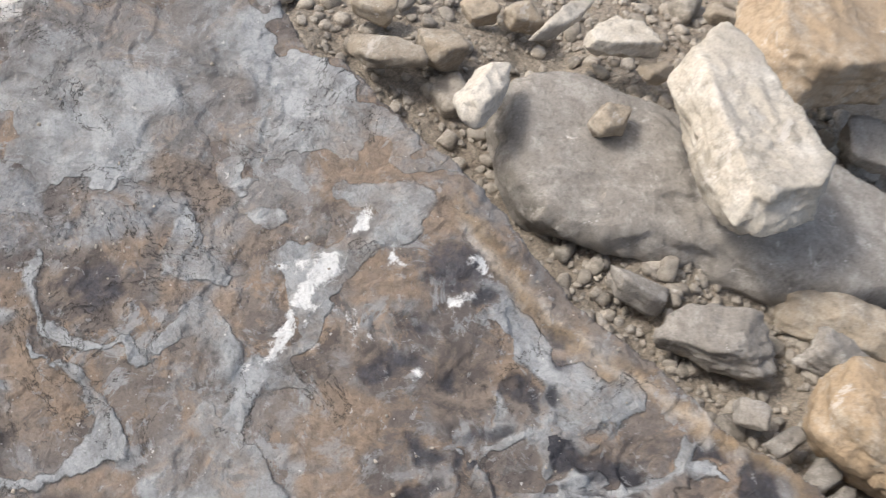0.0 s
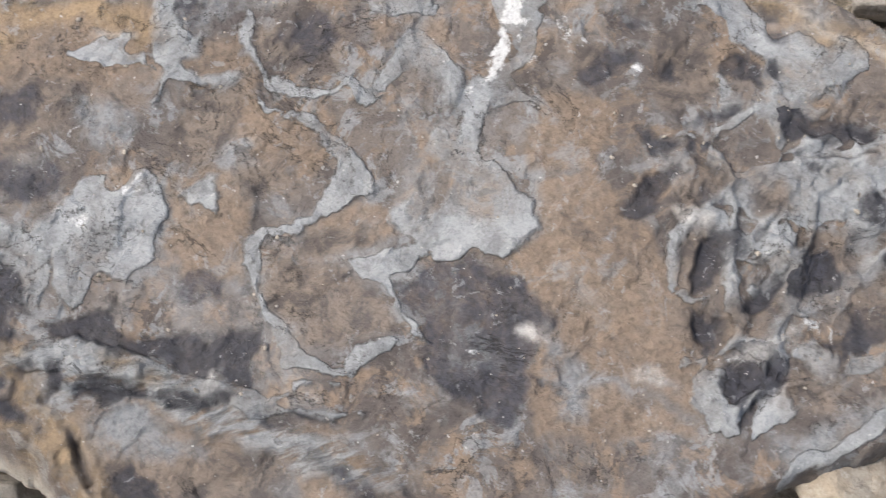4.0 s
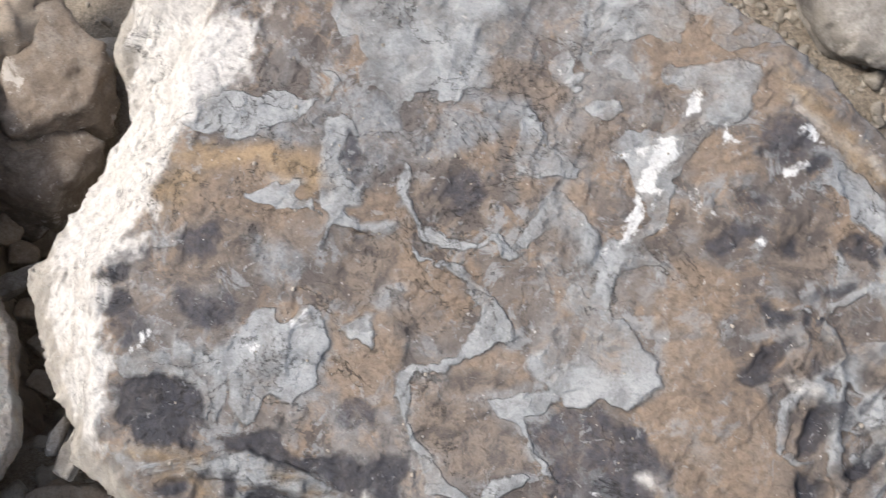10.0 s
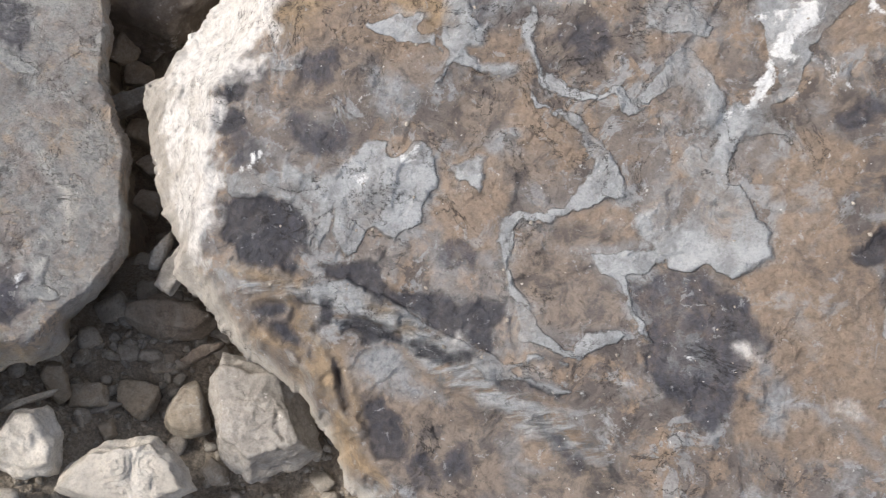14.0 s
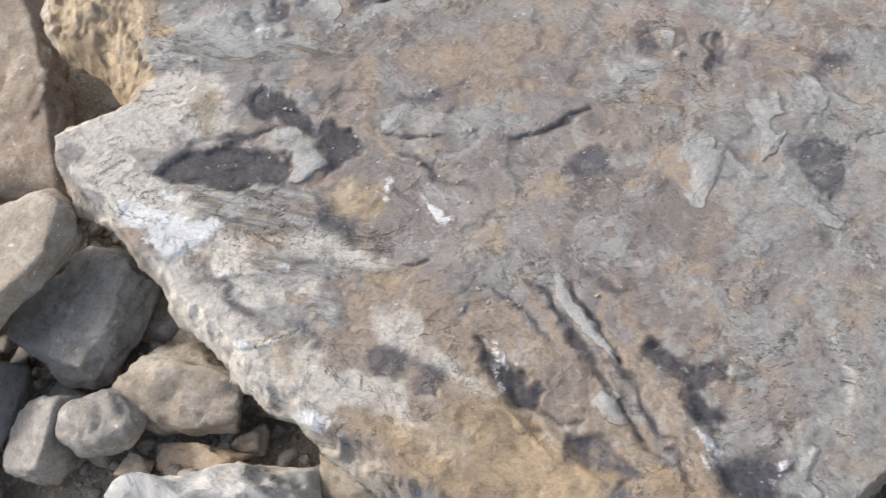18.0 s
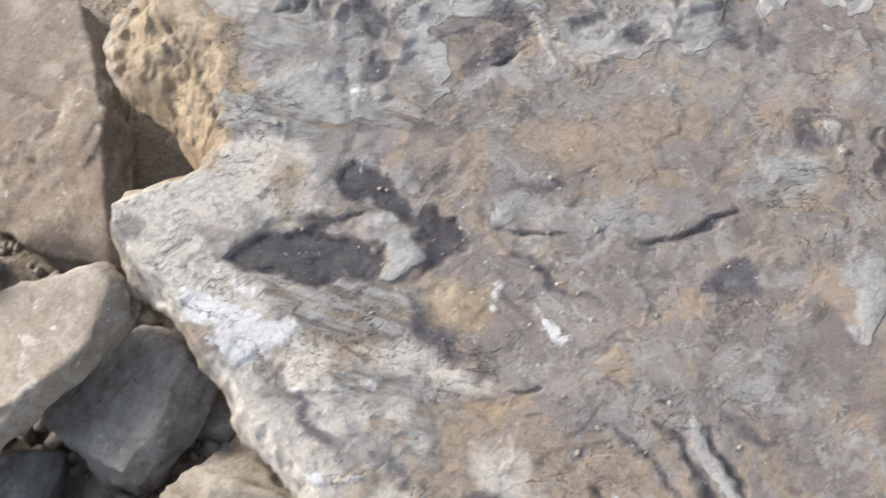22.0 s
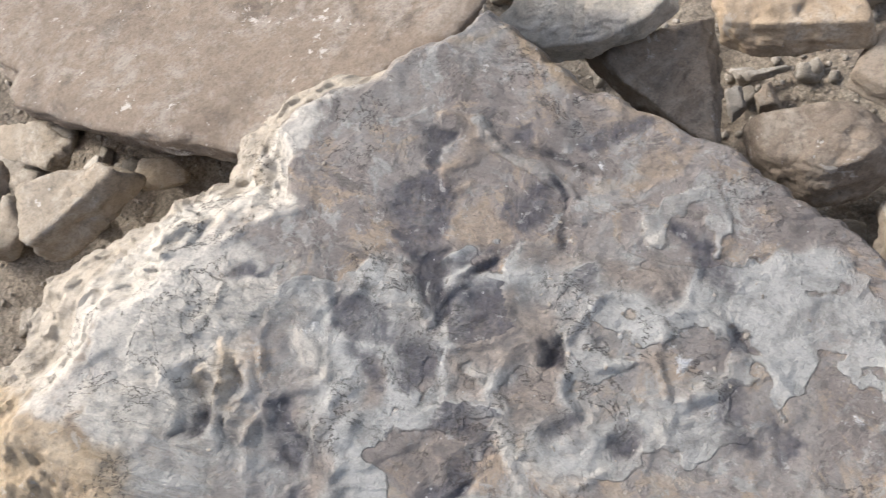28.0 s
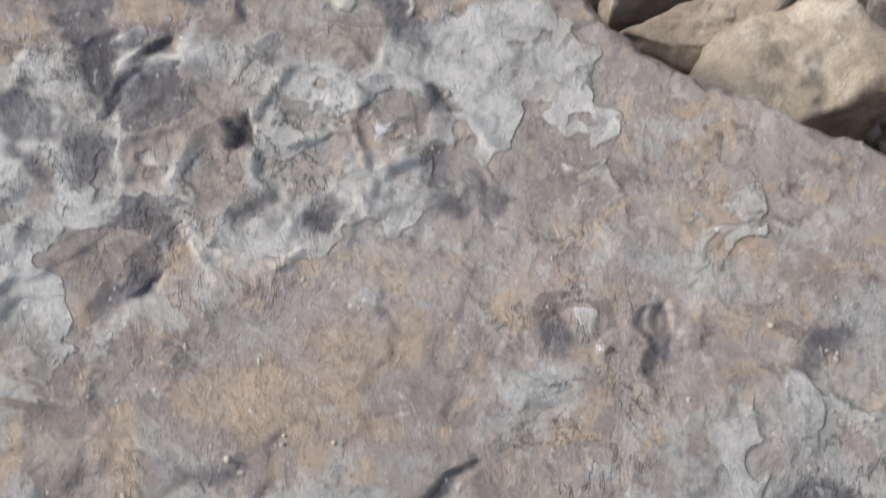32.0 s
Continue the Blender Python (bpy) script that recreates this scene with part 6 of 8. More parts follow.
B.patch("pale", (-0.778, -0.219), (-0.729, -0.201), (-0.704, -0.219), (-0.670, -0.243), (-0.703, -0.253), (-0.746, -0.238), (-0.771, -0.238), lift=0.002)
B.patch("pale", (-0.893, -0.128), (-0.864, -0.119), (-0.841, -0.158), (-0.795, -0.209), (-0.760, -0.235), (-0.715, -0.270), (-0.771, -0.238), (-0.831, -0.198), (-0.873, -0.159))
B.patch("ochre", (-0.741, -0.201), (-0.722, -0.203), (-0.688, -0.228), (-0.697, -0.237))
B.patch("white", (-0.710, -0.268), (-0.664, -0.262), (-0.636, -0.270), (-0.637, -0.284), (-0.666, -0.289), (-0.700, -0.279), lift=0.001)
B.patch("ochre", (-0.671, -0.101), (-0.638, -0.084), (-0.623, -0.073), (-0.615, -0.078), (-0.632, -0.101), (-0.657, -0.105), lift=-0.002)
B.streak("dark", 0.003, (-0.626, -0.073), (-0.609, -0.066), lift=-0.004)
B.streak("dark", 0.003, (-0.648, -0.108), (-0.636, -0.110), lift=-0.004)
B.streak("white", 0.004, (-0.754, -0.118), (-0.808, -0.137), (-0.798, -0.129), lift=0.003)
B.patch("fold", (-0.919, -0.034), (-0.853, -0.031), (-0.806, -0.017), (-0.745, 0.001), (-0.716, -0.046), (-0.775, -0.063), (-0.822, -0.077), (-0.869, -0.075))
B.patch("tan", (-0.928, -0.028), (-0.853, -0.031), (-0.785, -0.035), (-0.783, -0.058), (-0.851, -0.069), (-0.898, -0.052))
B.patch("smoke", (-0.630, -0.183), (-0.612, -0.164), (-0.586, -0.185), (-0.593, -0.221), (-0.619, -0.215))
B.patch("smoke", (-0.592, -0.186), (-0.562, -0.185), (-0.548, -0.208), (-0.570, -0.215))
B.patch("pale", (-0.609, -0.135), (-0.578, -0.154), (-0.532, -0.183), (-0.491, -0.199), (-0.500, -0.208), (-0.541, -0.193), (-0.587, -0.164), lift=0.002)
B.patch("smoke", (-0.752, -0.017), (-0.709, -0.028), (-0.687, -0.053), (-0.737, -0.060))
B.patch("pale", (-0.787, -0.082), (-0.739, -0.053), (-0.682, -0.067), (-0.638, -0.084), (-0.699, -0.094), (-0.753, -0.087))
B.streak("white", 0.005, (-0.647, 0.021), (-0.621, 0.001), (-0.598, -0.008), lift=0.003)
B.patch("smoke", (-1.067, 0.544), (-1.060, 0.559), (-1.045, 0.564), (-1.026, 0.544), (-1.013, 0.497), (-1.034, 0.497), (-1.056, 0.515), lift=-0.004, soft=0.004)
B.streak("pale", 0.004, (-1.042, 0.501), (-1.041, 0.533), (-1.043, 0.558), lift=0.004)
B.streak("pale", 0.005, (-1.074, 0.541), (-1.056, 0.509), (-1.042, 0.488), lift=0.004)
B.patch("dark", (-0.928, 0.621), (-0.911, 0.620), (-0.879, 0.623), (-0.880, 0.610), (-0.898, 0.598), (-0.887, 0.582), (-0.893, 0.567), (-0.911, 0.587), lift=-0.002, soft=0.005)
B.patch("smoke", (-0.895, 0.573), (-0.875, 0.579), (-0.864, 0.563), (-0.873, 0.541), (-0.863, 0.495), (-0.896, 0.485), (-0.916, 0.509), (-0.927, 0.556), (-0.910, 0.555), (-0.905, 0.570))
B.patch("dark", (-0.884, 0.495), (-0.860, 0.502), (-0.839, 0.472), (-0.838, 0.437), (-0.843, 0.424), (-0.860, 0.442), (-0.874, 0.467), lift=-0.003, soft=0.005)
B.patch("smoke", (-0.754, 0.684), (-0.735, 0.696), (-0.717, 0.692), (-0.728, 0.672), (-0.742, 0.661), (-0.748, 0.645), (-0.768, 0.639), (-0.777, 0.649))
B.patch("smoke", (-0.843, 0.648), (-0.824, 0.658), (-0.814, 0.644), (-0.810, 0.613), (-0.821, 0.622), (-0.834, 0.638), lift=-0.003)
B.patch("haze", (-0.936, 0.743), (-0.886, 0.745), (-0.878, 0.705), (-0.906, 0.703), (-0.920, 0.713))
B.patch("ochre", (-0.921, 0.730), (-0.898, 0.741), (-0.898, 0.731), (-0.913, 0.726))
B.patch("smoke", (-0.801, 0.710), (-0.786, 0.718), (-0.776, 0.711), (-0.787, 0.700), (-0.798, 0.702))
B.streak("dark", 0.0025, (-0.822, 0.635), (-0.809, 0.629), (-0.782, 0.628), (-0.756, 0.633), lift=-0.005)
B.streak("dark", 0.0035, (-0.796, 0.604), (-0.777, 0.584), (-0.760, 0.539), lift=-0.005)
B.streak("grey", 0.007, (-0.854, 0.631), (-0.827, 0.617), (-0.808, 0.607), (-0.782, 0.592), (-0.767, 0.588), lift=0.004)
B.streak("grey", 0.006, (-0.875, 0.645), (-0.862, 0.629), (-0.847, 0.627), lift=0.004)
B.patch("white", (-0.757, 0.629), (-0.747, 0.632), (-0.748, 0.624), (-0.756, 0.623), lift=0.003)
B.patch("grey", (-0.697, 0.578), (-0.704, 0.585), (-0.694, 0.598), (-0.686, 0.616), (-0.676, 0.629), (-0.654, 0.639), (-0.636, 0.632), (-0.624, 0.607), (-0.620, 0.577), (-0.627, 0.575), (-0.637, 0.603), (-0.654, 0.617), (-0.673, 0.608), (-0.677, 0.584), (-0.675, 0.566), (-0.688, 0.565), lift=0.003, soft=0.003, part="flake")
B.patch("smoke", (-0.670, 0.599), (-0.649, 0.599), (-0.628, 0.581), (-0.615, 0.548), (-0.631, 0.549), (-0.659, 0.577), lift=-0.003, soft=0.004)
B.patch("pale", (-0.699, 0.577), (-0.685, 0.582), (-0.671, 0.571), (-0.685, 0.563), lift=0.002)
B.patch("tan", (-0.871, 0.536), (-0.848, 0.562), (-0.814, 0.541), (-0.812, 0.517), (-0.850, 0.505))
B.patch("smoke", (-0.824, 0.557), (-0.799, 0.597), (-0.782, 0.576), (-0.796, 0.534), (-0.817, 0.534))
B.patch("tan", (-0.738, 0.629), (-0.705, 0.666), (-0.671, 0.683), (-0.688, 0.645), (-0.718, 0.616))
B.patch("tan", (-0.880, 0.747), (-0.824, 0.730), (-0.773, 0.712), (-0.704, 0.703), (-0.706, 0.689), (-0.785, 0.694), (-0.842, 0.717))
B.patch("ochre", (-0.888, 0.752), (-0.824, 0.730), (-0.785, 0.715), (-0.801, 0.710), (-0.852, 0.728))
B.streak("tan", 0.005, (-0.910, 0.633), (-0.884, 0.638), (-0.871, 0.633), (-0.866, 0.601), (-0.884, 0.589), (-0.885, 0.576), (-0.864, 0.563), (-0.854, 0.579), lift=0.003)
B.patch("smoke", (-0.939, 0.429), (-0.913, 0.443), (-0.886, 0.428), (-0.875, 0.397), (-0.905, 0.393), (-0.925, 0.399), lift=-0.003, soft=0.006)
B.streak("smoke", 0.006, (-0.901, 0.383), (-0.879, 0.379), (-0.859, 0.351), lift=-0.003)
B.patch("dark", (-1.037, 0.319), (-1.025, 0.334), (-1.010, 0.316), (-1.002, 0.285), (-1.007, 0.268), (-1.018, 0.264), (-1.026, 0.294), lift=-0.008, soft=0.005)
B.patch("pale", (-1.012, 0.310), (-1.008, 0.325), (-0.999, 0.319), (-0.991, 0.300), (-0.998, 0.294), lift=0.005)
B.patch("grey", (-1.000, 0.353), (-0.994, 0.363), (-0.973, 0.350), (-0.969, 0.328), (-0.962, 0.317), (-0.971, 0.314), (-0.983, 0.324), lift=0.008, soft=0.004, part="flake")
B.streak("dark", 0.003, (-0.995, 0.343), (-0.984, 0.324), (-0.974, 0.315), lift=-0.006)
B.patch("grey", (-0.948, 0.346), (-0.941, 0.368), (-0.923, 0.359), (-0.906, 0.342), (-0.870, 0.326), (-0.861, 0.302), (-0.886, 0.289), (-0.905, 0.299), (-0.928, 0.308), (-0.945, 0.325), lift=0.004, soft=0.004, part="flake")
B.patch("grey", (-0.902, 0.252), (-0.891, 0.276), (-0.874, 0.298), (-0.866, 0.289), (-0.869, 0.257), (-0.870, 0.246), (-0.894, 0.239), lift=0.006, soft=0.004)
B.streak("pale", 0.007, (-0.953, 0.384), (-0.936, 0.367), (-0.914, 0.351), lift=0.005)
B.patch("white", (-0.948, 0.397), (-0.943, 0.405), (-0.936, 0.395), (-0.943, 0.392), lift=0.002)
B.streak("dark", 0.003, (-0.982, 0.286), (-0.970, 0.268), (-0.961, 0.259), lift=-0.006)
B.streak("tan", 0.007, (-0.975, 0.305), (-0.970, 0.274), (-0.961, 0.266), lift=0.004)
B.patch("haze", (-1.106, 0.331), (-1.088, 0.360), (-1.055, 0.393), (-1.037, 0.411), (-0.971, 0.431), (-0.968, 0.397), (-0.994, 0.371), (-1.024, 0.356), (-1.059, 0.340), (-1.091, 0.319))
B.patch("fold", (-1.106, 0.331), (-1.088, 0.360), (-1.055, 0.393), (-1.037, 0.411), (-0.971, 0.431), (-0.968, 0.397), (-0.994, 0.371), (-1.024, 0.356), (-1.059, 0.340), (-1.091, 0.319))
B.patch("smoke", (-1.120, 0.293), (-1.097, 0.311), (-1.057, 0.313), (-1.048, 0.304), (-1.077, 0.290), (-1.106, 0.286), lift=-0.003, soft=0.005)
B.patch("grey", (-1.061, 0.322), (-1.054, 0.330), (-1.043, 0.322), (-1.044, 0.306), (-1.050, 0.306), lift=0.005)
B.patch("smoke", (-0.923, 0.294), (-0.901, 0.289), (-0.892, 0.279), (-0.908, 0.282), lift=-0.004, soft=0.005)
B.patch("smoke", (-0.954, 0.322), (-0.942, 0.331), (-0.924, 0.309), (-0.908, 0.282), (-0.910, 0.250), (-0.930, 0.275), lift=-0.004, soft=0.006)
B.patch("brown", (-0.819, 0.443), (-0.812, 0.469), (-0.795, 0.480), (-0.767, 0.477), (-0.748, 0.465), (-0.737, 0.445), (-0.740, 0.421), (-0.758, 0.416), (-0.775, 0.405), (-0.796, 0.404), (-0.810, 0.417), lift=-0.002, soft=0.008)
B.patch("dark", (-0.754, 0.434), (-0.756, 0.448), (-0.743, 0.449), (-0.734, 0.452), (-0.722, 0.438), (-0.718, 0.425), (-0.731, 0.427), (-0.742, 0.421), (-0.751, 0.424), lift=-0.012, soft=0.004, part="dark_hollow")
B.patch("haze", (-0.808, 0.412), (-0.791, 0.406), (-0.758, 0.416), (-0.760, 0.404), (-0.786, 0.390), (-0.803, 0.402))
B.patch("smoke", (-0.806, 0.260), (-0.788, 0.299), (-0.777, 0.330), (-0.767, 0.340), (-0.761, 0.315), (-0.767, 0.286), (-0.787, 0.266), (-0.798, 0.253), lift=-0.005, soft=0.006)
B.patch("brown", (-0.820, 0.295), (-0.817, 0.331), (-0.789, 0.361), (-0.770, 0.346), (-0.777, 0.330), (-0.791, 0.292), (-0.806, 0.273), lift=-0.002, soft=0.006)
B.streak("dark", 0.003, (-0.781, 0.281), (-0.770, 0.295), (-0.764, 0.307), lift=-0.005)
B.streak("tan", 0.006, (-0.843, 0.423), (-0.835, 0.461), (-0.828, 0.488), (-0.815, 0.510), lift=0.005, part="rib")
B.streak("tan", 0.005, (-0.821, 0.419), (-0.824, 0.442), (-0.822, 0.460), lift=0.003)
B.streak("dark", 0.004, (-0.830, 0.475), (-0.819, 0.491), (-0.813, 0.505), lift=-0.003)
B.patch("grey", (-0.854, 0.409), (-0.835, 0.415), (-0.826, 0.395), (-0.840, 0.399), (-0.849, 0.404), lift=0.004, soft=0.003, part="flake")
B.patch("pale", (-0.802, 0.395), (-0.788, 0.395), (-0.787, 0.391), (-0.796, 0.404), lift=0.004)
B.streak("tan", 0.005, (-0.884, 0.435), (-0.864, 0.438), (-0.843, 0.424), lift=0.004)
B.streak("pale", 0.005, (-0.761, 0.359), (-0.750, 0.341), (-0.730, 0.309), lift=0.003)
B.streak("pale", 0.007, (-0.733, 0.335), (-0.710, 0.326), (-0.685, 0.323), (-0.671, 0.327), (-0.662, 0.346), lift=0.004)
B.streak("grey", 0.006, (-0.639, 0.424), (-0.618, 0.403), (-0.602, 0.380), lift=0.003)
B.streak("grey", 0.005, (-0.648, 0.421), (-0.621, 0.431), (-0.596, 0.432), lift=0.003)
B.patch("smoke", (-0.666, 0.377), (-0.650, 0.393), (-0.636, 0.375), (-0.656, 0.358), lift=-0.003, soft=0.005)
B.patch("smoke", (-0.560, 0.399), (-0.552, 0.417), (-0.541, 0.393), (-0.554, 0.384), lift=-0.003, soft=0.005)
B.patch("smoke", (-0.540, 0.410), (-0.534, 0.428), (-0.506, 0.415), (-0.509, 0.403), (-0.528, 0.381), lift=-0.003, soft=0.005)
B.patch("smoke", (-0.595, 0.489), (-0.584, 0.498), (-0.573, 0.484), (-0.589, 0.476), lift=-0.002, soft=0.005)
B.patch("smoke", (-0.726, 0.359), (-0.712, 0.380), (-0.704, 0.371), (-0.716, 0.345), lift=-0.003, soft=0.005)
B.patch("brown", (-0.673, 0.453), (-0.649, 0.478), (-0.637, 0.453), (-0.663, 0.439))
B.patch("smoke", (-0.645, 0.563), (-0.617, 0.578), (-0.601, 0.546), (-0.619, 0.544), lift=-0.003, soft=0.005)
B.streak("grey", 0.007, (-0.662, 0.527), (-0.633, 0.518), (-0.598, 0.500), (-0.561, 0.476), (-0.533, 0.465), lift=0.004)
B.patch("grey", (-0.613, 0.584), (-0.567, 0.569), (-0.547, 0.527), (-0.528, 0.487), (-0.547, 0.481), (-0.586, 0.515), (-0.609, 0.544), wobble=4)
B.patch("grey", (-0.545, 0.564), (-0.517, 0.579), (-0.495, 0.573), (-0.504, 0.541), (-0.480, 0.525), (-0.453, 0.521), (-0.455, 0.503), (-0.479, 0.519), (-0.506, 0.528), (-0.530, 0.544), wobble=3)
B.patch("grey", (-0.568, 0.594), (-0.525, 0.613), (-0.502, 0.583), (-0.540, 0.565))
B.streak("white", 0.003, (-0.469, 0.451), (-0.463, 0.444), (-0.458, 0.438), lift=0.003)
B.patch("white", (-0.630, 0.458), (-0.624, 0.462), (-0.620, 0.453), (-0.626, 0.449), lift=0.003)
B.patch("brown", (-0.758, 0.382), (-0.738, 0.383), (-0.729, 0.369), (-0.748, 0.352), (-0.761, 0.359), lift=-0.002, soft=0.005)
B.patch("smoke", (-0.854, 0.486), (-0.816, 0.498), (-0.817, 0.516), (-0.831, 0.511), lift=-0.002)
B.patch("haze", (-1.050, 0.442), (-0.993, 0.460), (-0.959, 0.453), (-0.981, 0.428), (-1.027, 0.414))
B.patch("fold", (-1.102, 0.277), (-1.042, 0.301), (-1.012, 0.250), (-0.981, 0.229), (-0.999, 0.202), (-1.063, 0.192), (-1.093, 0.236))
B.patch("fold", (-1.042, 0.301), (-0.991, 0.300), (-0.965, 0.238), (-0.985, 0.217))
B.patch("fold", (-1.028, 0.143), (-0.936, 0.179), (-0.838, 0.205), (-0.789, 0.189), (-0.834, 0.168), (-0.914, 0.130), (-1.006, 0.101))
B.streak("haze", 0.007, (-0.996, 0.101), (-0.951, 0.119), (-0.889, 0.135), (-0.853, 0.150))
B.patch("white", (-0.905, 0.196), (-0.900, 0.202), (-0.891, 0.200), (-0.888, 0.192), (-0.896, 0.188), lift=0.006, soft=0.004)
B.patch("grey", (-0.885, 0.202), (-0.881, 0.216), (-0.873, 0.216), (-0.864, 0.202), (-0.879, 0.199), lift=0.005)
B.patch("smoke", (-0.908, 0.240), (-0.894, 0.258), (-0.877, 0.224), (-0.884, 0.209), (-0.896, 0.211), lift=-0.005, soft=0.005)
B.patch("smoke", (-0.927, 0.201), (-0.925, 0.221), (-0.912, 0.206), (-0.916, 0.195), lift=-0.004, soft=0.004)
B.streak("tan", 0.009, (-0.969, 0.288), (-0.953, 0.272), (-0.948, 0.254), lift=0.004)
B.streak("dark", 0.003, (-0.970, 0.280), (-0.956, 0.261), lift=-0.005)
B.patch("grey", (-0.993, 0.354), (-0.984, 0.366), (-0.967, 0.355), (-0.963, 0.332), (-0.953, 0.314), (-0.961, 0.311), (-0.976, 0.327), lift=0.006, soft=0.005, part="flake")
B.patch("dark", (-1.020, 0.306), (-1.018, 0.327), (-1.007, 0.324), (-0.994, 0.293), (-0.996, 0.268), (-1.006, 0.265), (-1.011, 0.287), lift=-0.007, soft=0.005)
B.patch("pale", (-1.004, 0.318), (-0.998, 0.327), (-0.984, 0.303), (-0.990, 0.298), lift=0.005)

A.patch("fold", (0.083, -0.221), (0.163, -0.248), (0.215, -0.275), (0.277, -0.317), (0.312, -0.355), (0.366, -0.394), (0.430, -0.446), (0.474, -0.495), (0.483, -0.528), (0.437, -0.503), (0.369, -0.438), (0.297, -0.384), (0.249, -0.336), (0.211, -0.324), (0.185, -0.310), (0.147, -0.278), (0.081, -0.251), lift=0.002)
A.patch("brown", (0.190, -0.337), (0.223, -0.329), (0.297, -0.384), (0.369, -0.438), (0.374, -0.527), (0.273, -0.515), (0.237, -0.485), (0.208, -0.443), (0.200, -0.377))
A.patch("haze", (0.190, -0.337), (0.236, -0.337), (0.308, -0.405), (0.270, -0.400), (0.206, -0.378))
A.patch("dark", (0.217, -0.406), (0.238, -0.395), (0.255, -0.423), (0.258, -0.469), (0.226, -0.461), (0.215, -0.431), lift=-0.003, soft=0.005)
A.patch("smoke", (0.251, -0.471), (0.284, -0.465), (0.291, -0.498), (0.261, -0.507))
A.patch("smoke", (0.297, -0.461), (0.329, -0.458), (0.326, -0.496), (0.301, -0.493))
A.streak("ochre", 0.01, (0.146, -0.298), (0.168, -0.360), (0.183, -0.414), (0.206, -0.468), (0.230, -0.491), lift=0.003)
A.streak("ochre", 0.006, (0.182, -0.342), (0.200, -0.377), (0.202, -0.429), lift=0.003)
A.patch("dark", (0.186, -0.343), (0.195, -0.351), (0.201, -0.403), (0.194, -0.406), lift=-0.006, soft=0.003)
A.patch("tan", (0.384, -0.403), (0.431, -0.434), (0.452, -0.474), (0.437, -0.509), (0.390, -0.485))
A.patch("brown", (0.388, -0.503), (0.450, -0.492), (0.508, -0.518), (0.505, -0.554), (0.385, -0.540))
A.streak("smoke", 0.005, (0.394, -0.435), (0.428, -0.471), (0.449, -0.505))
B.patch("tan", (-0.649, -0.128), (-0.471, -0.110), (-0.390, -0.169), (-0.349, -0.217), (-0.296, -0.250), (-0.244, -0.283), (-0.327, -0.332), (-0.446, -0.328), (-0.563, -0.306), (-0.620, -0.295))
B.patch("ochre", (-0.520, -0.204), (-0.457, -0.229), (-0.381, -0.267), (-0.331, -0.286), (-0.448, -0.306), (-0.540, -0.266))
B.patch("ochre", (-0.296, -0.250), (-0.245, -0.255), (-0.205, -0.281), (-0.256, -0.290))
B.patch("pale", (-0.649, -0.128), (-0.613, -0.132), (-0.573, -0.165), (-0.534, -0.191), (-0.569, -0.193), (-0.619, -0.168))
B.patch("dark", (-0.492, -0.164), (-0.471, -0.168), (-0.455, -0.194), (-0.466, -0.209), (-0.483, -0.203), lift=-0.005, soft=0.004)
B.patch("dark", (-0.247, -0.213), (-0.222, -0.201), (-0.188, -0.217), (-0.178, -0.238), (-0.206, -0.264), (-0.239, -0.248), lift=-0.003, soft=0.004)
B.patch("dark", (-0.404, -0.220), (-0.385, -0.226), (-0.385, -0.254), (-0.398, -0.247), lift=-0.003)
B.patch("smoke", (-0.351, -0.259), (-0.333, -0.258), (-0.319, -0.278), (-0.343, -0.279), lift=-0.003)
B.streak("white", 0.005, (-0.281, -0.182), (-0.261, -0.192), lift=0.003)
B.patch("grey", (-0.392, -0.155), (-0.358, -0.182), (-0.344, -0.203), (-0.369, -0.197), (-0.390, -0.177), lift=0.002)

B.patch("ochre", (-1.185, 0.214), (-1.113, 0.242), (-1.071, 0.176), (-1.046, 0.107), (-1.045, 0.055), (-1.065, 0.032), (-1.124, 0.116))
B.patch("ochre", (-1.106, 0.228), (-1.053, 0.240), (-1.018, 0.164), (-1.039, 0.117))
B.patch("pale", (-1.078, -0.002), (-1.055, 0.036), (-0.996, 0.066), (-0.943, 0.072), (-0.936, 0.017), (-0.986, -0.016), (-1.039, -0.029))
B.patch("pale", (-1.042, -0.058), (-0.992, -0.039), (-0.921, -0.039), (-0.863, -0.064), (-0.863, -0.103), (-0.917, -0.097), (-0.982, -0.083))
B.patch("tan", (-0.863, -0.103), (-0.799, -0.053), (-0.742, -0.082), (-0.757, -0.125), (-0.828, -0.140))
A.streak("pale", 0.0035, (0.852, -0.032), (0.873, -0.068), (0.907, -0.114), (0.949, -0.166), (1.006, -0.234), (1.055, -0.278))
A.patch("grey", (0.720, 0.024), (0.799, 0.008), (0.825, -0.015), (0.800, -0.033), (0.744, -0.005))
A.patch("tan", (0.736, -0.035), (0.779, -0.065), (0.811, -0.110), (0.765, -0.113), (0.728, -0.086))

LAYERS = ("grey", "dark", "white", "ochre", "tan", "fold", "pale", "brown", "smoke", "haze", "rim")
tagged(A.build("brown_boulder", M_SLAB_A, LAYERS, -0.62), "large split sandstone slab, brown with grey flakes and dark stains", "boulder")
tagged(B.build("grey_boulder", M_SLAB_B, LAYERS, -0.72, 0.55), "large grey sandstone slab with pale ribs and two dark hollows", "boulder")


# ---- loose stones ----
KINDS = {"tan": M_STONE, "grey": M_GREY, "warm": M_WARM, "pale": M_PALE, "brown": M_BROWN, "white": M_WHITE, "rust": M_RUST}
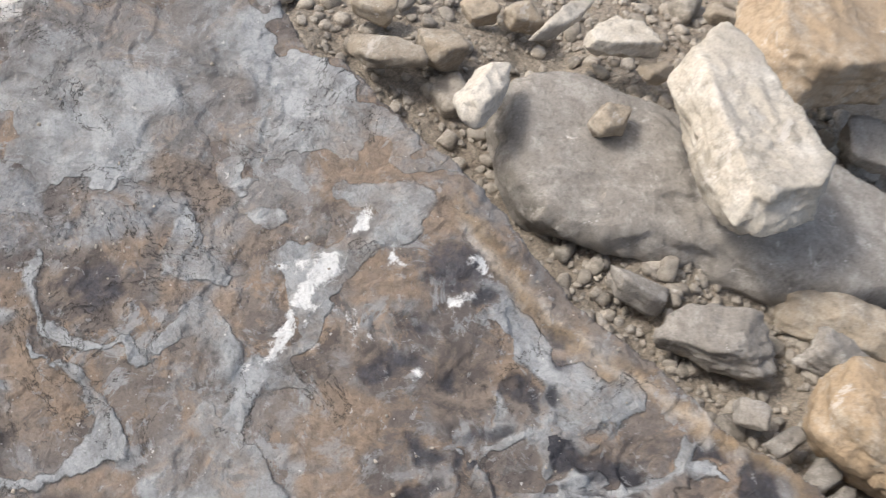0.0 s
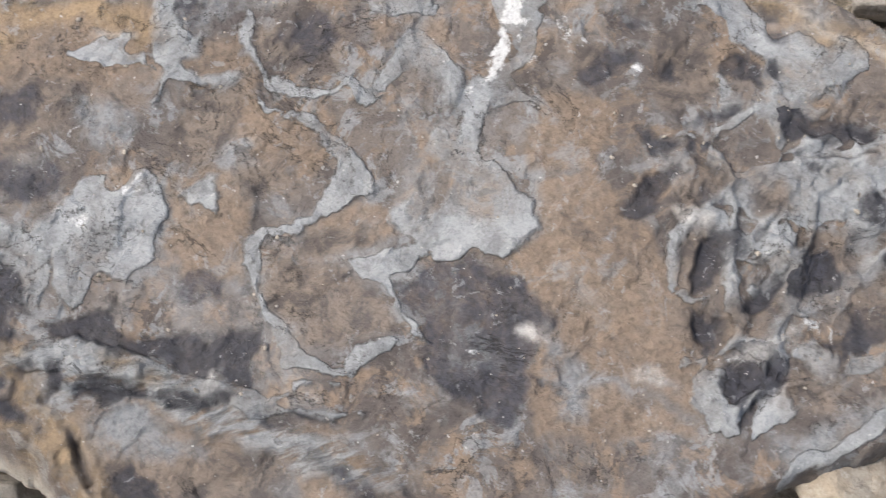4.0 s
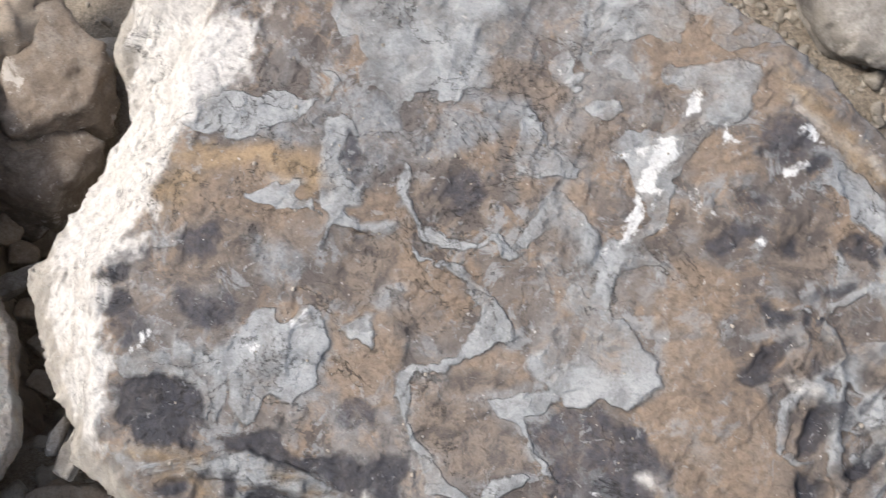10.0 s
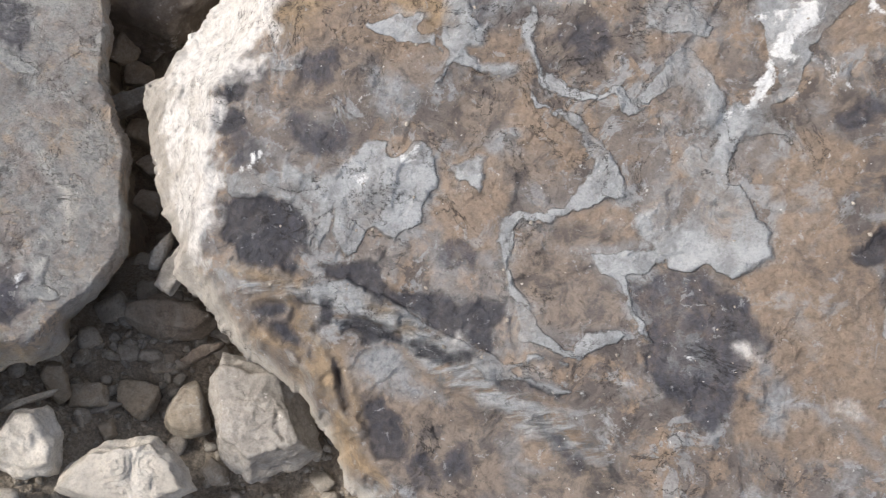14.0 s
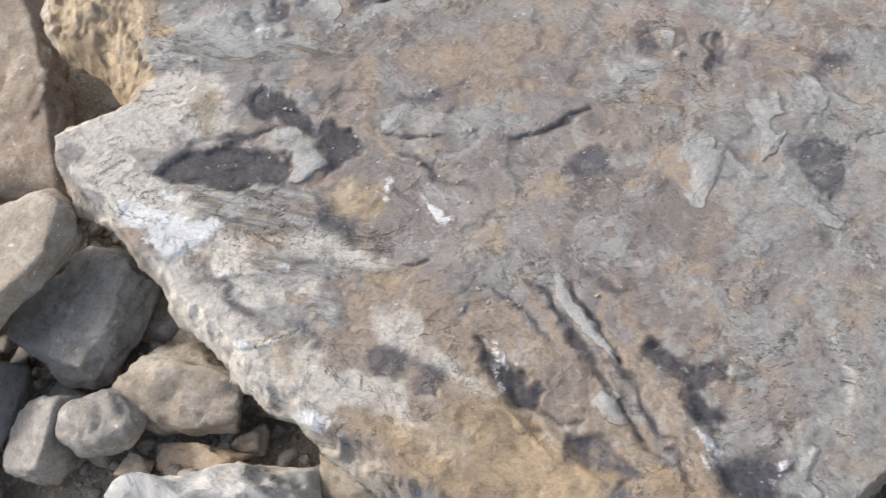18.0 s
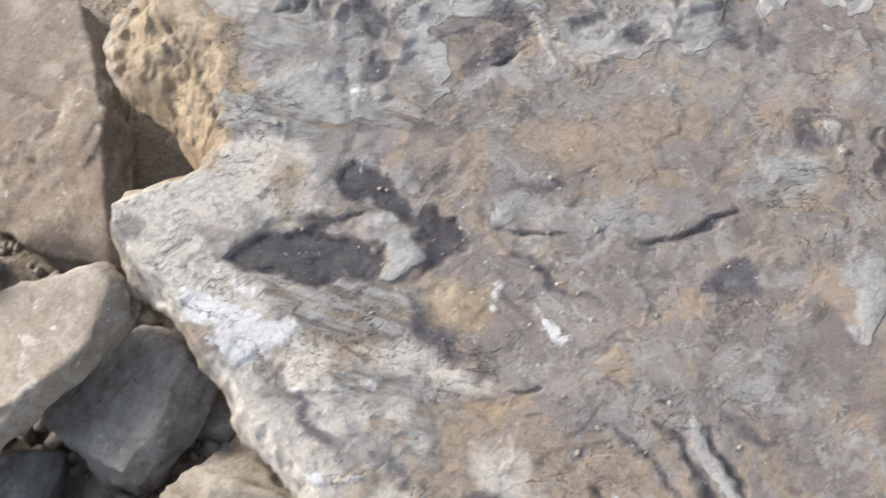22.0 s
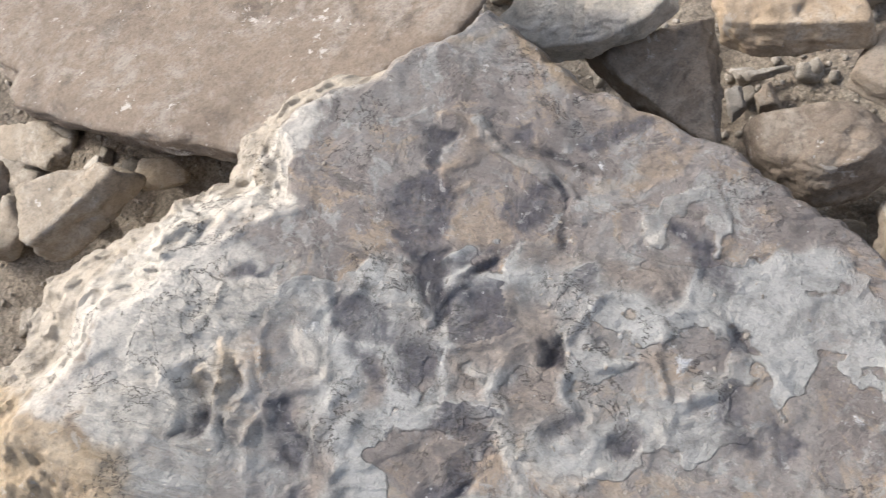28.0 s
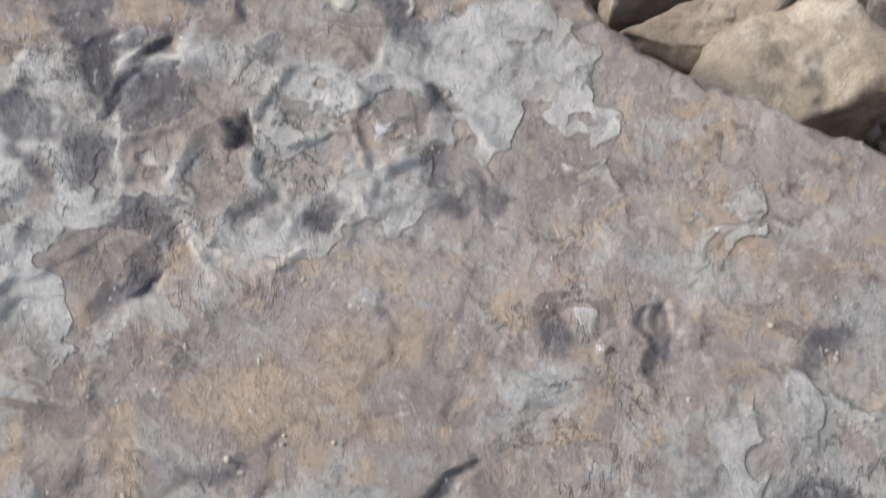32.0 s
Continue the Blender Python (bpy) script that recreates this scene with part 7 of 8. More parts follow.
PLAIN = {"tan": "small tan sandstone fragment among the rubble", "grey": "small grey stone fragment among the rubble",
         "warm": "small ochre stone in the rubble", "pale": "small pale sandstone chip on the rubble",
         "brown": "small brown stone in the shaded rubble", "white": "small whitish stone on the rubble"}


def rock(form, kind, at, size, yaw, seed, label=""):
    """A loose stone: slab (flat, boxy), block (boxy) or stone (many-faced)."""
    rng = np.random.default_rng(seed * 7 + 3)
    big = max(size) > 0.10
    level = 6 if max(size) > 0.28 else 5 if big else 4
    if form == "slab":
        v, f = boulder_shape(rng, level, 8, 44.0, 0.035, 0.80)
    elif form == "block":
        v, f = boulder_shape(rng, level, 11, 36.0, 0.045, 0.70)
    else:
        v, f = boulder_shape(rng, level, 12, 30.0, 0.05, 0.58)
    if kind == "white":
        v, f = boulder_shape(rng, level, 9, 70.0, 0.06, 0.34)
        n = 2.6 * fbm(v[:, 0] * 1.7, v[:, 1] * 1.7, v[:, 2] * 0.8, 4, seed + 9)
        v = v * (1 + 0.050 * terrace(n) + 0.045 * ridged(v[:, 0] * 2.6, v[:, 1] * 2.6, v[:, 2] * 1.2, 4, seed))[:, None]
    v = v * np.array(size) / 2 * 1.08
    if big:
        w = v / 0.035
        v = v + (fbm(w[:, 0], w[:, 1], w[:, 2], 4, seed, 0.6) * 0.0034)[:, None] * v / np.linalg.norm(v, axis=1)[:, None]
    ob = new({"slab": "flat_stone", "block": "stone_block", "stone": "stone"}[form], mesh_from("stone", v, f, KINDS[kind]))
    lean = 0.10 if form == "slab" else 0.16
    ob.matrix_world = Matrix.Translation(at) @ Euler((rng.normal(0, lean), rng.normal(0, lean), radians(yaw))).to_matrix().to_4x4()
    return tagged(ob, label or PLAIN[kind], "stone", group="" if label else "rubble stones")


def outlined(kind, z, thick, seed, label, *corners):
    """A broken stone with these corners seen from above, its waist at height z: leaning sides, a tilted top, chipped edges."""
    rng = np.random.default_rng(seed)
    p = np.array(corners)
    mid = p.mean(0)
    p = p - mid
    if (p[:, 0] * np.roll(p[:, 1], -1) - p[:, 1] * np.roll(p[:, 0], -1)).sum() < 0:
        p = p[::-1]
    size = np.ptp(p, 0)
    foot = float(ground_z(*mid)) - 0.012
    low = z - thick / 2
    if 0 < low - foot < 0.06 or "crevice" in label:
        low = foot
    n, h = [], []
    for a, b in zip(p, np.roll(p, -1, 0)):
        e = b - a
        out = np.array([e[1], -e[0], 0]) / (np.hypot(*e) + 1e-9)
        n.append(out + (0, 0, rng.uniform(0.05, 0.45)))
        h.append(out[0] * a[0] + out[1] * a[1])
        n.append(out + (0, 0, -rng.uniform(0.5, 1.0)))
        h.append(h[-1])
    n += [np.array([rng.normal(0, 0.10), rng.normal(0, 0.10), 1.0]), np.array([0, 0, -1.0])]
    h += [thick / 2, z - low]
    for _ in range(5):
        v = np.append(rng.normal(0, 1, 2), rng.uniform(0.3, 1.6))
        n.append(v / np.linalg.norm(v))
        h.append(rng.uniform(0.84, 0.98) * ((p * n[-1][:2]).sum(1).max() + n[-1][2] * thick / 2))
    half = np.array([size[0] / 2, size[1] / 2, thick / 2 + (z - low) / 2])
    big = max(size) > 0.09
    d, f = ico(6 if max(size) > 0.16 else 5 if big else 4)
    q = np.maximum(d @ (np.array(n) * half).T, 0) / np.maximum(np.array(h), 0.004)
    sharp = 14.0 if "smooth" in label or "rounded" in label else 110.0
    v = d * ((q ** sharp).sum(1) ** (-1 / sharp))[:, None] * half
    out = v / np.linalg.norm(v, axis=1)[:, None]
    s = max(size)
    w = v / s
    lump = 0.016 * fbm(w[:, 0] * 4, w[:, 1] * 4, w[:, 2] * 4, 4, seed) - 0.030 * np.maximum(ridged(w[:, 0] * 3, w[:, 1] * 3, w[:, 2] * 3, 3, seed + 5) - 0.75, 0)
    flake = 3.0 * fbm(w[:, 0] * 2.6, w[:, 1] * 2.6, w[:, 2] * 6, 3, seed + 9)
    v = v + out * (s * (lump + 0.010 * terrace(flake)))[:, None]
    if big:
        w = v / 0.03
        v = v + out * (0.0022 * fbm(w[:, 0], w[:, 1], w[:, 2], 4, seed, 0.6))[:, None]
    v = v + (mid[0], mid[1], z)
    ob = new("flat_stone" if thick < 0.45 * s else "stone", mesh_from("stone", v - (mid[0], mid[1], low), f, KINDS[kind]))
    ob.location = (mid[0], mid[1], low)
    return tagged(ob, label or PLAIN[kind], "stone", group="" if label else "rubble stones")


rock("slab", "rust", (-1.349, 0.753, -0.230), (0.687, 0.317, 0.120), -1, 1, "broad flat rusty brown slab with pale scars")
rock("slab", "tan", (-0.284, 0.608, -0.456), (0.158, 0.114, 0.120), 41, 10, "sharp tan wedge with a pale scar")
rock("stone", "tan", (-1.554, 0.511, -0.243), (0.065, 0.047, 0.035), 10, 29)
rock("stone", "tan", (-1.548, 0.553, -0.215), (0.105, 0.047, 0.035), -10, 30)
rock("stone", "tan", (-1.353, 0.558, -0.240), (0.069, 0.038, 0.028), 19, 31)
rock("stone", "pale", (-1.426, 0.540, -0.199), (0.033, 0.016, 0.012), 63, 32)
rock("stone", "tan", (-1.556, 0.431, -0.236), (0.053, 0.068, 0.039), -35, 33)
rock("stone", "brown", (-1.631, 0.473, -0.229), (0.070, 0.093, 0.052), -44, 35)
rock("stone", "tan", (-0.884, -0.277, -0.060), (0.140, 0.098, 0.073), 2, 45, "rounded tan stone beside the boulder")
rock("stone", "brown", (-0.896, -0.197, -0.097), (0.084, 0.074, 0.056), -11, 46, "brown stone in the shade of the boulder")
rock("stone", "tan", (-1.507, -0.718, -0.077), (0.049, 0.073, 0.037), -42, 61)
rock("stone", "tan", (-0.906, -0.408, -0.068), (0.060, 0.039, 0.029), 39, 68)
rock("stone", "warm", (-0.854, -0.345, -0.087), (0.101, 0.040, 0.030), 12, 69)
rock("block", "white", (-0.784, -0.467, -0.088), (0.275, 0.206, 0.200), 46, 71, "jagged white calcite rock with grey bands")
rock("stone", "tan", (-0.673, -0.322, -0.138), (0.070, 0.047, 0.036), 6, 72)
rock("stone", "tan", (-0.517, -0.322, -0.174), (0.043, 0.025, 0.019), 12, 75)
rock("stone", "tan", (-0.807, -0.309, -0.108), (0.040, 0.032, 0.024), 20, 76)
rock("stone", "tan", (-0.817, -0.249, -0.116), (0.039, 0.028, 0.021), -19, 77)
rock("stone", "tan", (-0.799, -0.260, -0.120), (0.033, 0.024, 0.018), -0, 78)
rock("stone", "grey", (-1.507, -0.658, -0.078), (0.044, 0.032, 0.024), 37, 81)
rock("stone", "tan", (-1.555, -0.365, 0.008), (0.040, 0.032, 0.024), 84, 82)
rock("stone", "tan", (-1.820, -0.258, -0.031), (0.053, 0.027, 0.020), 21, 83)
rock("stone", "tan", (-1.536, -0.124, 0.008), (0.056, 0.028, 0.021), 16, 86)
rock("stone", "tan", (-0.930, -0.372, -0.068), (0.046, 0.033, 0.025), -7, 87)
rock("stone", "brown", (-1.082, -0.502, -0.063), (0.034, 0.028, 0.021), 21, 89)
rock("stone", "pale", (-0.355, -0.369, -0.240), (0.067, 0.057, 0.043), -15, 94)
rock("stone", "tan", (-0.403, -0.347, -0.227), (0.035, 0.028, 0.021), -1, 100)
rock("stone", "grey", (-0.279, -0.370, -0.259), (0.043, 0.029, 0.021), -0, 101)
rock("stone", "tan", (-0.090, -0.328, -0.384), (0.059, 0.041, 0.031), -35, 112)
rock("stone", "tan", (-0.151, -0.323, -0.361), (0.047, 0.039, 0.029), -5, 115)
# crevice stones: brown and rust kinds also put the gap's shade into their colour
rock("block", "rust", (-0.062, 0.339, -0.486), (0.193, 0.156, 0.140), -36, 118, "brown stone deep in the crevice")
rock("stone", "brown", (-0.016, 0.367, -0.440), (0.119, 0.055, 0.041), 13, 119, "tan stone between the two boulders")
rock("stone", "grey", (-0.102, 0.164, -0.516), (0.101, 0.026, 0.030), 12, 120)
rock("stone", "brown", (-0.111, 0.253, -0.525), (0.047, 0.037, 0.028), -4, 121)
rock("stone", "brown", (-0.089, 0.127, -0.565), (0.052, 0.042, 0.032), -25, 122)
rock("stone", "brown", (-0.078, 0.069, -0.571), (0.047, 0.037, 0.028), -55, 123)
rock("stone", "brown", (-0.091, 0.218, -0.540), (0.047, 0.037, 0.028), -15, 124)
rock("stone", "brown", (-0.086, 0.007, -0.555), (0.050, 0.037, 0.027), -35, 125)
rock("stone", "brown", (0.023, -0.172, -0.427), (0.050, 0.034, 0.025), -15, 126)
rock("stone", "tan", (0.053, -0.243, -0.378), (0.048, 0.021, 0.016), -64, 127)
rock("stone", "tan", (0.164, -0.373, -0.378), (0.032, 0.024, 0.018), -5, 128)
rock("stone", "grey", (1.201, -0.227, 0.119), (0.042, 0.035, 0.026), -18, 139)
rock("stone", "grey", (1.319, -0.496, 0.171), (0.022, 0.049, 0.016), -120, 142)
rock("stone", "grey", (1.362, -0.552, 0.166), (0.037, 0.027, 0.020), -21, 143)
rock("stone", "tan", (1.059, -0.792, 0.017), (0.093, 0.041, 0.031), -33, 155)
rock("stone", "grey", (1.126, -0.810, 0.040), (0.075, 0.047, 0.035), -12, 156)
rock("stone", "tan", (0.895, -0.704, 0.007), (0.028, 0.028, 0.021), -25, 157)
rock("stone", "tan", (1.226, -0.861, 0.088), (0.034, 0.040, 0.026), -25, 159)
rock("stone", "tan", (1.232, -0.812, 0.084), (0.028, 0.021, 0.016), -25, 161)
rock("stone", "tan", (1.176, -0.854, 0.071), (0.041, 0.021, 0.016), -17, 162)
rock("stone", "tan", (0.959, 0.350, 0.070), (0.058, 0.061, 0.043), -75, 169)
rock("stone", "tan", (0.878, 0.335, 0.074), (0.093, 0.045, 0.033), -6, 170)
rock("stone", "grey", (1.576, 0.196, 0.112), (0.082, 0.067, 0.050), -20, 173)
rock("stone", "grey", (1.193, -0.125, 0.109), (0.127, 0.067, 0.050), -22, 175, "grey stone under the ledge")
rock("stone", "tan", (1.387, -0.104, 0.114), (0.141, 0.074, 0.056), -22, 176, "tan stone under the ledge")
rock("stone", "grey", (1.117, -0.049, 0.103), (0.088, 0.041, 0.030), -16, 177)
rock("stone", "grey", (1.369, -0.161, 0.115), (0.110, 0.055, 0.041), -22, 179)
rock("stone", "tan", (1.100, 0.443, 0.061), (0.057, 0.041, 0.031), 8, 180)
rock("stone", "tan", (0.873, 0.428, 0.065), (0.061, 0.038, 0.029), -20, 182)
rock("stone", "tan", (1.044, 0.456, 0.052), (0.049, 0.037, 0.027), 8, 183)
rock("stone", "tan", (1.256, 0.307, 0.110), (0.047, 0.032, 0.024), 6, 184)
rock("stone", "tan", (1.470, 0.495, 0.062), (0.054, 0.036, 0.027), -19, 185)
# these two are coloured darker as well, for the shade between the boulders
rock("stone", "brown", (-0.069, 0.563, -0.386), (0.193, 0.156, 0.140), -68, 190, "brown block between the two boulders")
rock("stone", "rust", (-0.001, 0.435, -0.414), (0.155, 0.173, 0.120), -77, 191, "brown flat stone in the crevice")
rock("stone", "grey", (1.083, -0.715, 0.040), (0.040, 0.015, 0.020), -20, 194)
outlined("tan", 0.055, 0.085, 301, "long pale sandstone block lying across the rubble", (-1.525, -0.438), (-1.434, -0.282), (-1.199, -0.120), (-1.095, -0.068), (-1.052, -0.080), (-1.027, -0.115), (-1.048, -0.194), (-1.148, -0.329), (-1.247, -0.473), (-1.324, -0.476))
outlined("grey", -0.055, 0.090, 302, "grey flat stone wedged against the boulder", (-1.173, -0.235), (-1.136, -0.183), (-1.080, -0.113), (-1.018, -0.113), (-0.973, -0.148), (-0.969, -0.199), (-0.996, -0.283), (-1.014, -0.297), (-1.094, -0.282), (-1.152, -0.260))
outlined("grey", -0.060, 0.080, 303, "grey faceted stone under the long block", (-1.256, -0.412), (-1.246, -0.367), (-1.212, -0.300), (-1.145, -0.280), (-1.110, -0.301), (-1.134, -0.371), (-1.132, -0.410), (-1.171, -0.427), (-1.235, -0.421))
outlined("grey", -0.045, 0.080, 304, "angular grey stone on the rubble", (-1.083, -0.419), (-1.107, -0.367), (-1.092, -0.343), (-1.059, -0.319), (-1.013, -0.305), (-1.011, -0.343), (-1.003, -0.377), (-1.014, -0.421), (-1.058, -0.422))
outlined("grey", -0.035, 0.075, 305, "rounded grey brown stone beside the boulder", (-1.024, -0.357), (-1.018, -0.318), (-0.980, -0.291), (-0.934, -0.284), (-0.903, -0.317), (-0.912, -0.348), (-0.949, -0.371), (-0.991, -0.379))
outlined("tan", -0.005, 0.100, 306, "long tan block with white bruises", (-1.711, -0.477), (-1.662, -0.449), (-1.556, -0.448), (-1.450, -0.475), (-1.313, -0.510), (-1.291, -0.527), (-1.297, -0.568), (-1.341, -0.604), (-1.393, -0.595), (-1.488, -0.580), (-1.596, -0.575), (-1.650, -0.557))
outlined("grey", -0.060, 0.080, 307, "knotted grey stone with a hollow side", (-1.307, -0.551), (-1.314, -0.513), (-1.307, -0.470), (-1.287, -0.459), (-1.239, -0.450), (-1.161, -0.427), (-1.106, -0.439), (-1.094, -0.495), (-1.142, -0.529), (-1.225, -0.560), (-1.281, -0.566))
outlined("grey", -0.025, 0.060, 308, "pale grey stone leaning on its neighbour", (-1.203, -0.521), (-1.152, -0.498), (-1.093, -0.517), (-1.057, -0.532), (-1.074, -0.568), (-1.116, -0.592), (-1.158, -0.572))
outlined("pale", -0.045, 0.050, 309, "pale flat stone on the gravel", (-1.404, -0.730), (-1.399, -0.703), (-1.328, -0.635), (-1.302, -0.589), (-1.257, -0.599), (-1.271, -0.636), (-1.313, -0.692), (-1.349, -0.723))
outlined("grey", -0.060, 0.050, 310, "grey flat stone with white scratches", (-1.514, -0.679), (-1.454, -0.648), (-1.415, -0.616), (-1.382, -0.629), (-1.402, -0.669), (-1.428, -0.721), (-1.467, -0.728))
outlined("grey", -0.074, 0.049, 311, "", (-1.581, -0.640), (-1.524, -0.589), (-1.487, -0.597), (-1.488, -0.641), (-1.514, -0.659), (-1.555, -0.657))
outlined("grey", -0.070, 0.046, 312, "", (-1.656, -0.614), (-1.628, -0.586), (-1.579, -0.578), (-1.564, -0.608), (-1.613, -0.644))
outlined("tan", -0.082, 0.030, 313, "", (-1.593, -0.665), (-1.547, -0.644), (-1.517, -0.667), (-1.556, -0.687))
outlined("tan", -0.091, 0.047, 314, "", (-1.571, -0.757), (-1.564, -0.710), (-1.518, -0.727), (-1.494, -0.751), (-1.529, -0.776))
outlined("tan", -0.090, 0.041, 315, "", (-1.642, -0.714), (-1.615, -0.694), (-1.568, -0.720), (-1.589, -0.747), (-1.627, -0.753))
outlined("brown", -0.070, 0.060, 316, "dull brown stone in the rubble", (-1.326, -0.694), (-1.293, -0.640), (-1.250, -0.604), (-1.199, -0.618), (-1.192, -0.646), (-1.257, -0.697))
outlined("brown", -0.077, 0.029, 317, "", (-1.314, -0.599), (-1.307, -0.576), (-1.231, -0.575), (-1.187, -0.597), (-1.227, -0.617))
outlined("brown", -0.065, 0.037, 318, "", (-1.105, -0.499), (-1.095, -0.465), (-1.066, -0.450), (-1.039, -0.459), (-1.038, -0.485), (-1.065, -0.502))
outlined("tan", -0.080, 0.040, 319, "flat tan stone below the boulder rim", (-1.114, -0.606), (-1.077, -0.552), (-1.055, -0.525), (-1.016, -0.528), (-0.997, -0.557), (-1.058, -0.604))
outlined("grey", -0.069, 0.017, 320, "", (-1.113, -0.524), (-1.097, -0.502), (-1.073, -0.512), (-1.083, -0.527))
outlined("brown", -0.066, 0.032, 321, "", (-1.006, -0.446), (-0.969, -0.418), (-0.937, -0.413), (-0.932, -0.440), (-0.973, -0.459))
outlined("tan", 0.085, 0.150, 322, "angular tan stone with a shaded side", (-1.416, -0.140), (-1.420, -0.099), (-1.400, -0.061), (-1.351, -0.002), (-1.297, -0.026), (-1.217, -0.099), (-1.193, -0.125), (-1.240, -0.159), (-1.323, -0.154), (-1.378, -0.149))
outlined("brown", -0.075, 0.120, 323, "tall brown stone behind the long block", (-1.584, 0.205), (-1.482, 0.262), (-1.369, 0.267), (-1.260, 0.132), (-1.181, -0.008), (-1.163, -0.070), (-1.254, -0.091), (-1.425, -0.058))
outlined("pale", 0.030, 0.070, 324, "pale stone at the edge of the dirt slope", (-1.650, -0.086), (-1.626, -0.044), (-1.480, -0.009), (-1.466, -0.052), (-1.502, -0.086), (-1.564, -0.102), (-1.624, -0.104))
outlined("warm", -0.007, 0.031, 325, "", (-1.634, -0.129), (-1.636, -0.087), (-1.594, -0.093), (-1.567, -0.115), (-1.595, -0.131))
outlined("pale", -0.007, 0.022, 326, "", (-1.612, -0.143), (-1.567, -0.116), (-1.535, -0.127), (-1.560, -0.146))
outlined("warm", 0.035, 0.090, 327, "ochre stone behind the long block", (-1.462, -0.216), (-1.478, -0.172), (-1.472, -0.127), (-1.396, -0.141), (-1.405, -0.198), (-1.420, -0.227))
outlined("tan", 0.030, 0.060, 328, "tan stone tucked behind the long block", (-1.410, -0.197), (-1.389, -0.141), (-1.338, -0.155), (-1.334, -0.179), (-1.380, -0.228), (-1.409, -0.227))
outlined("pale", -0.006, 0.055, 329, "", (-1.637, -0.257), (-1.625, -0.217), (-1.567, -0.190), (-1.514, -0.196), (-1.536, -0.237), (-1.604, -0.268))
outlined("warm", -0.006, 0.054, 330, "", (-1.516, -0.277), (-1.536, -0.228), (-1.476, -0.201), (-1.441, -0.228), (-1.482, -0.264))
outlined("tan", 0.020, 0.110, 331, "tan stone half under the long block", (-1.753, -0.377), (-1.747, -0.347), (-1.631, -0.299), (-1.587, -0.270), (-1.507, -0.251), (-1.488, -0.290), (-1.551, -0.341), (-1.584, -0.403), (-1.625, -0.438), (-1.718, -0.460))
outlined("tan", -0.028, 0.036, 332, "", (-1.849, -0.213), (-1.798, -0.182), (-1.743, -0.180), (-1.759, -0.218), (-1.821, -0.232))
outlined("tan", -0.045, 0.033, 333, "", (-1.905, -0.289), (-1.885, -0.254), (-1.840, -0.254), (-1.834, -0.282), (-1.888, -0.301))
outlined("grey", -0.025, 0.030, 334, "", (-1.789, -0.251), (-1.761, -0.230), (-1.716, -0.253), (-1.737, -0.273))
outlined("tan", -0.020, 0.019, 335, "", (-1.703, -0.262), (-1.675, -0.254), (-1.643, -0.262), (-1.663, -0.281), (-1.692, -0.279))
outlined("grey", -0.029, 0.026, 336, "", (-1.637, -0.391), (-1.620, -0.359), (-1.595, -0.366), (-1.621, -0.396))
outlined("tan", -0.007, 0.024, 337, "", (-1.541, -0.175), (-1.538, -0.142), (-1.519, -0.152), (-1.508, -0.199), (-1.528, -0.194))
outlined("brown", -0.440, 0.130, 338, "rounded brown cobble with white bruises", (-0.697, 0.804), (-0.640, 0.827), (-0.559, 0.845), (-0.526, 0.829), (-0.503, 0.787), (-0.502, 0.759), (-0.541, 0.727), (-0.579, 0.710), (-0.622, 0.718), (-0.669, 0.747), (-0.688, 0.771))
outlined("brown", -0.470, 0.120, 339, "brown pitted block beside the slab rim", (-0.509, 0.676), (-0.521, 0.731), (-0.494, 0.759), (-0.435, 0.769), (-0.404, 0.751), (-0.408, 0.708), (-0.450, 0.679), (-0.500, 0.655))
outlined("brown", -0.400, 0.080, 340, "flat tan slab tilted against its neighbours", (-0.584, 0.840), (-0.558, 0.911), (-0.542, 0.942), (-0.424, 0.948), (-0.445, 0.861), (-0.471, 0.810), (-0.483, 0.807), (-0.511, 0.821), (-0.546, 0.836))
outlined("grey", -0.490, 0.100, 341, "grey weathered block in the pile", (-0.509, 0.806), (-0.480, 0.846), (-0.445, 0.886), (-0.413, 0.851), (-0.389, 0.817), (-0.389, 0.795), (-0.416, 0.770), (-0.477, 0.772), (-0.501, 0.770))
outlined("brown", -0.440, 0.120, 342, "pinkish tan block on the rubble", (-0.391, 0.941), (-0.355, 0.965), (-0.278, 0.940), (-0.254, 0.892), (-0.281, 0.852), (-0.311, 0.853), (-0.369, 0.863), (-0.388, 0.890))
outlined("brown", -0.470, 0.080, 343, "rounded tan stone in the pile", (-0.442, 0.892), (-0.415, 0.920), (-0.388, 0.918), (-0.376, 0.868), (-0.400, 0.851), (-0.427, 0.860))
outlined("tan", -0.560, 0.025, 344, "", (-0.409, 0.872), (-0.385, 0.897), (-0.375, 0.871), (-0.397, 0.858))
outlined("grey", -0.561, 0.023, 345, "", (-0.380, 0.890), (-0.357, 0.900), (-0.347, 0.870), (-0.369, 0.857))
outlined("tan", -0.560, 0.027, 346, "", (-0.340, 0.901), (-0.311, 0.911), (-0.296, 0.897), (-0.320, 0.872), (-0.334, 0.875))
outlined("warm", -0.561, 0.017, 347, "", (-0.368, 0.907), (-0.345, 0.912), (-0.339, 0.894), (-0.356, 0.889))
outlined("tan", -0.490, 0.050, 348, "tan stone with a sharp edge", (-0.381, 0.803), (-0.345, 0.835), (-0.327, 0.844), (-0.336, 0.814), (-0.359, 0.787), (-0.376, 0.792))
outlined("warm", -0.460, 0.060, 349, "small ochre stone on the pile", (-0.404, 0.726), (-0.374, 0.750), (-0.351, 0.770), (-0.328, 0.734), (-0.357, 0.714), (-0.400, 0.699))
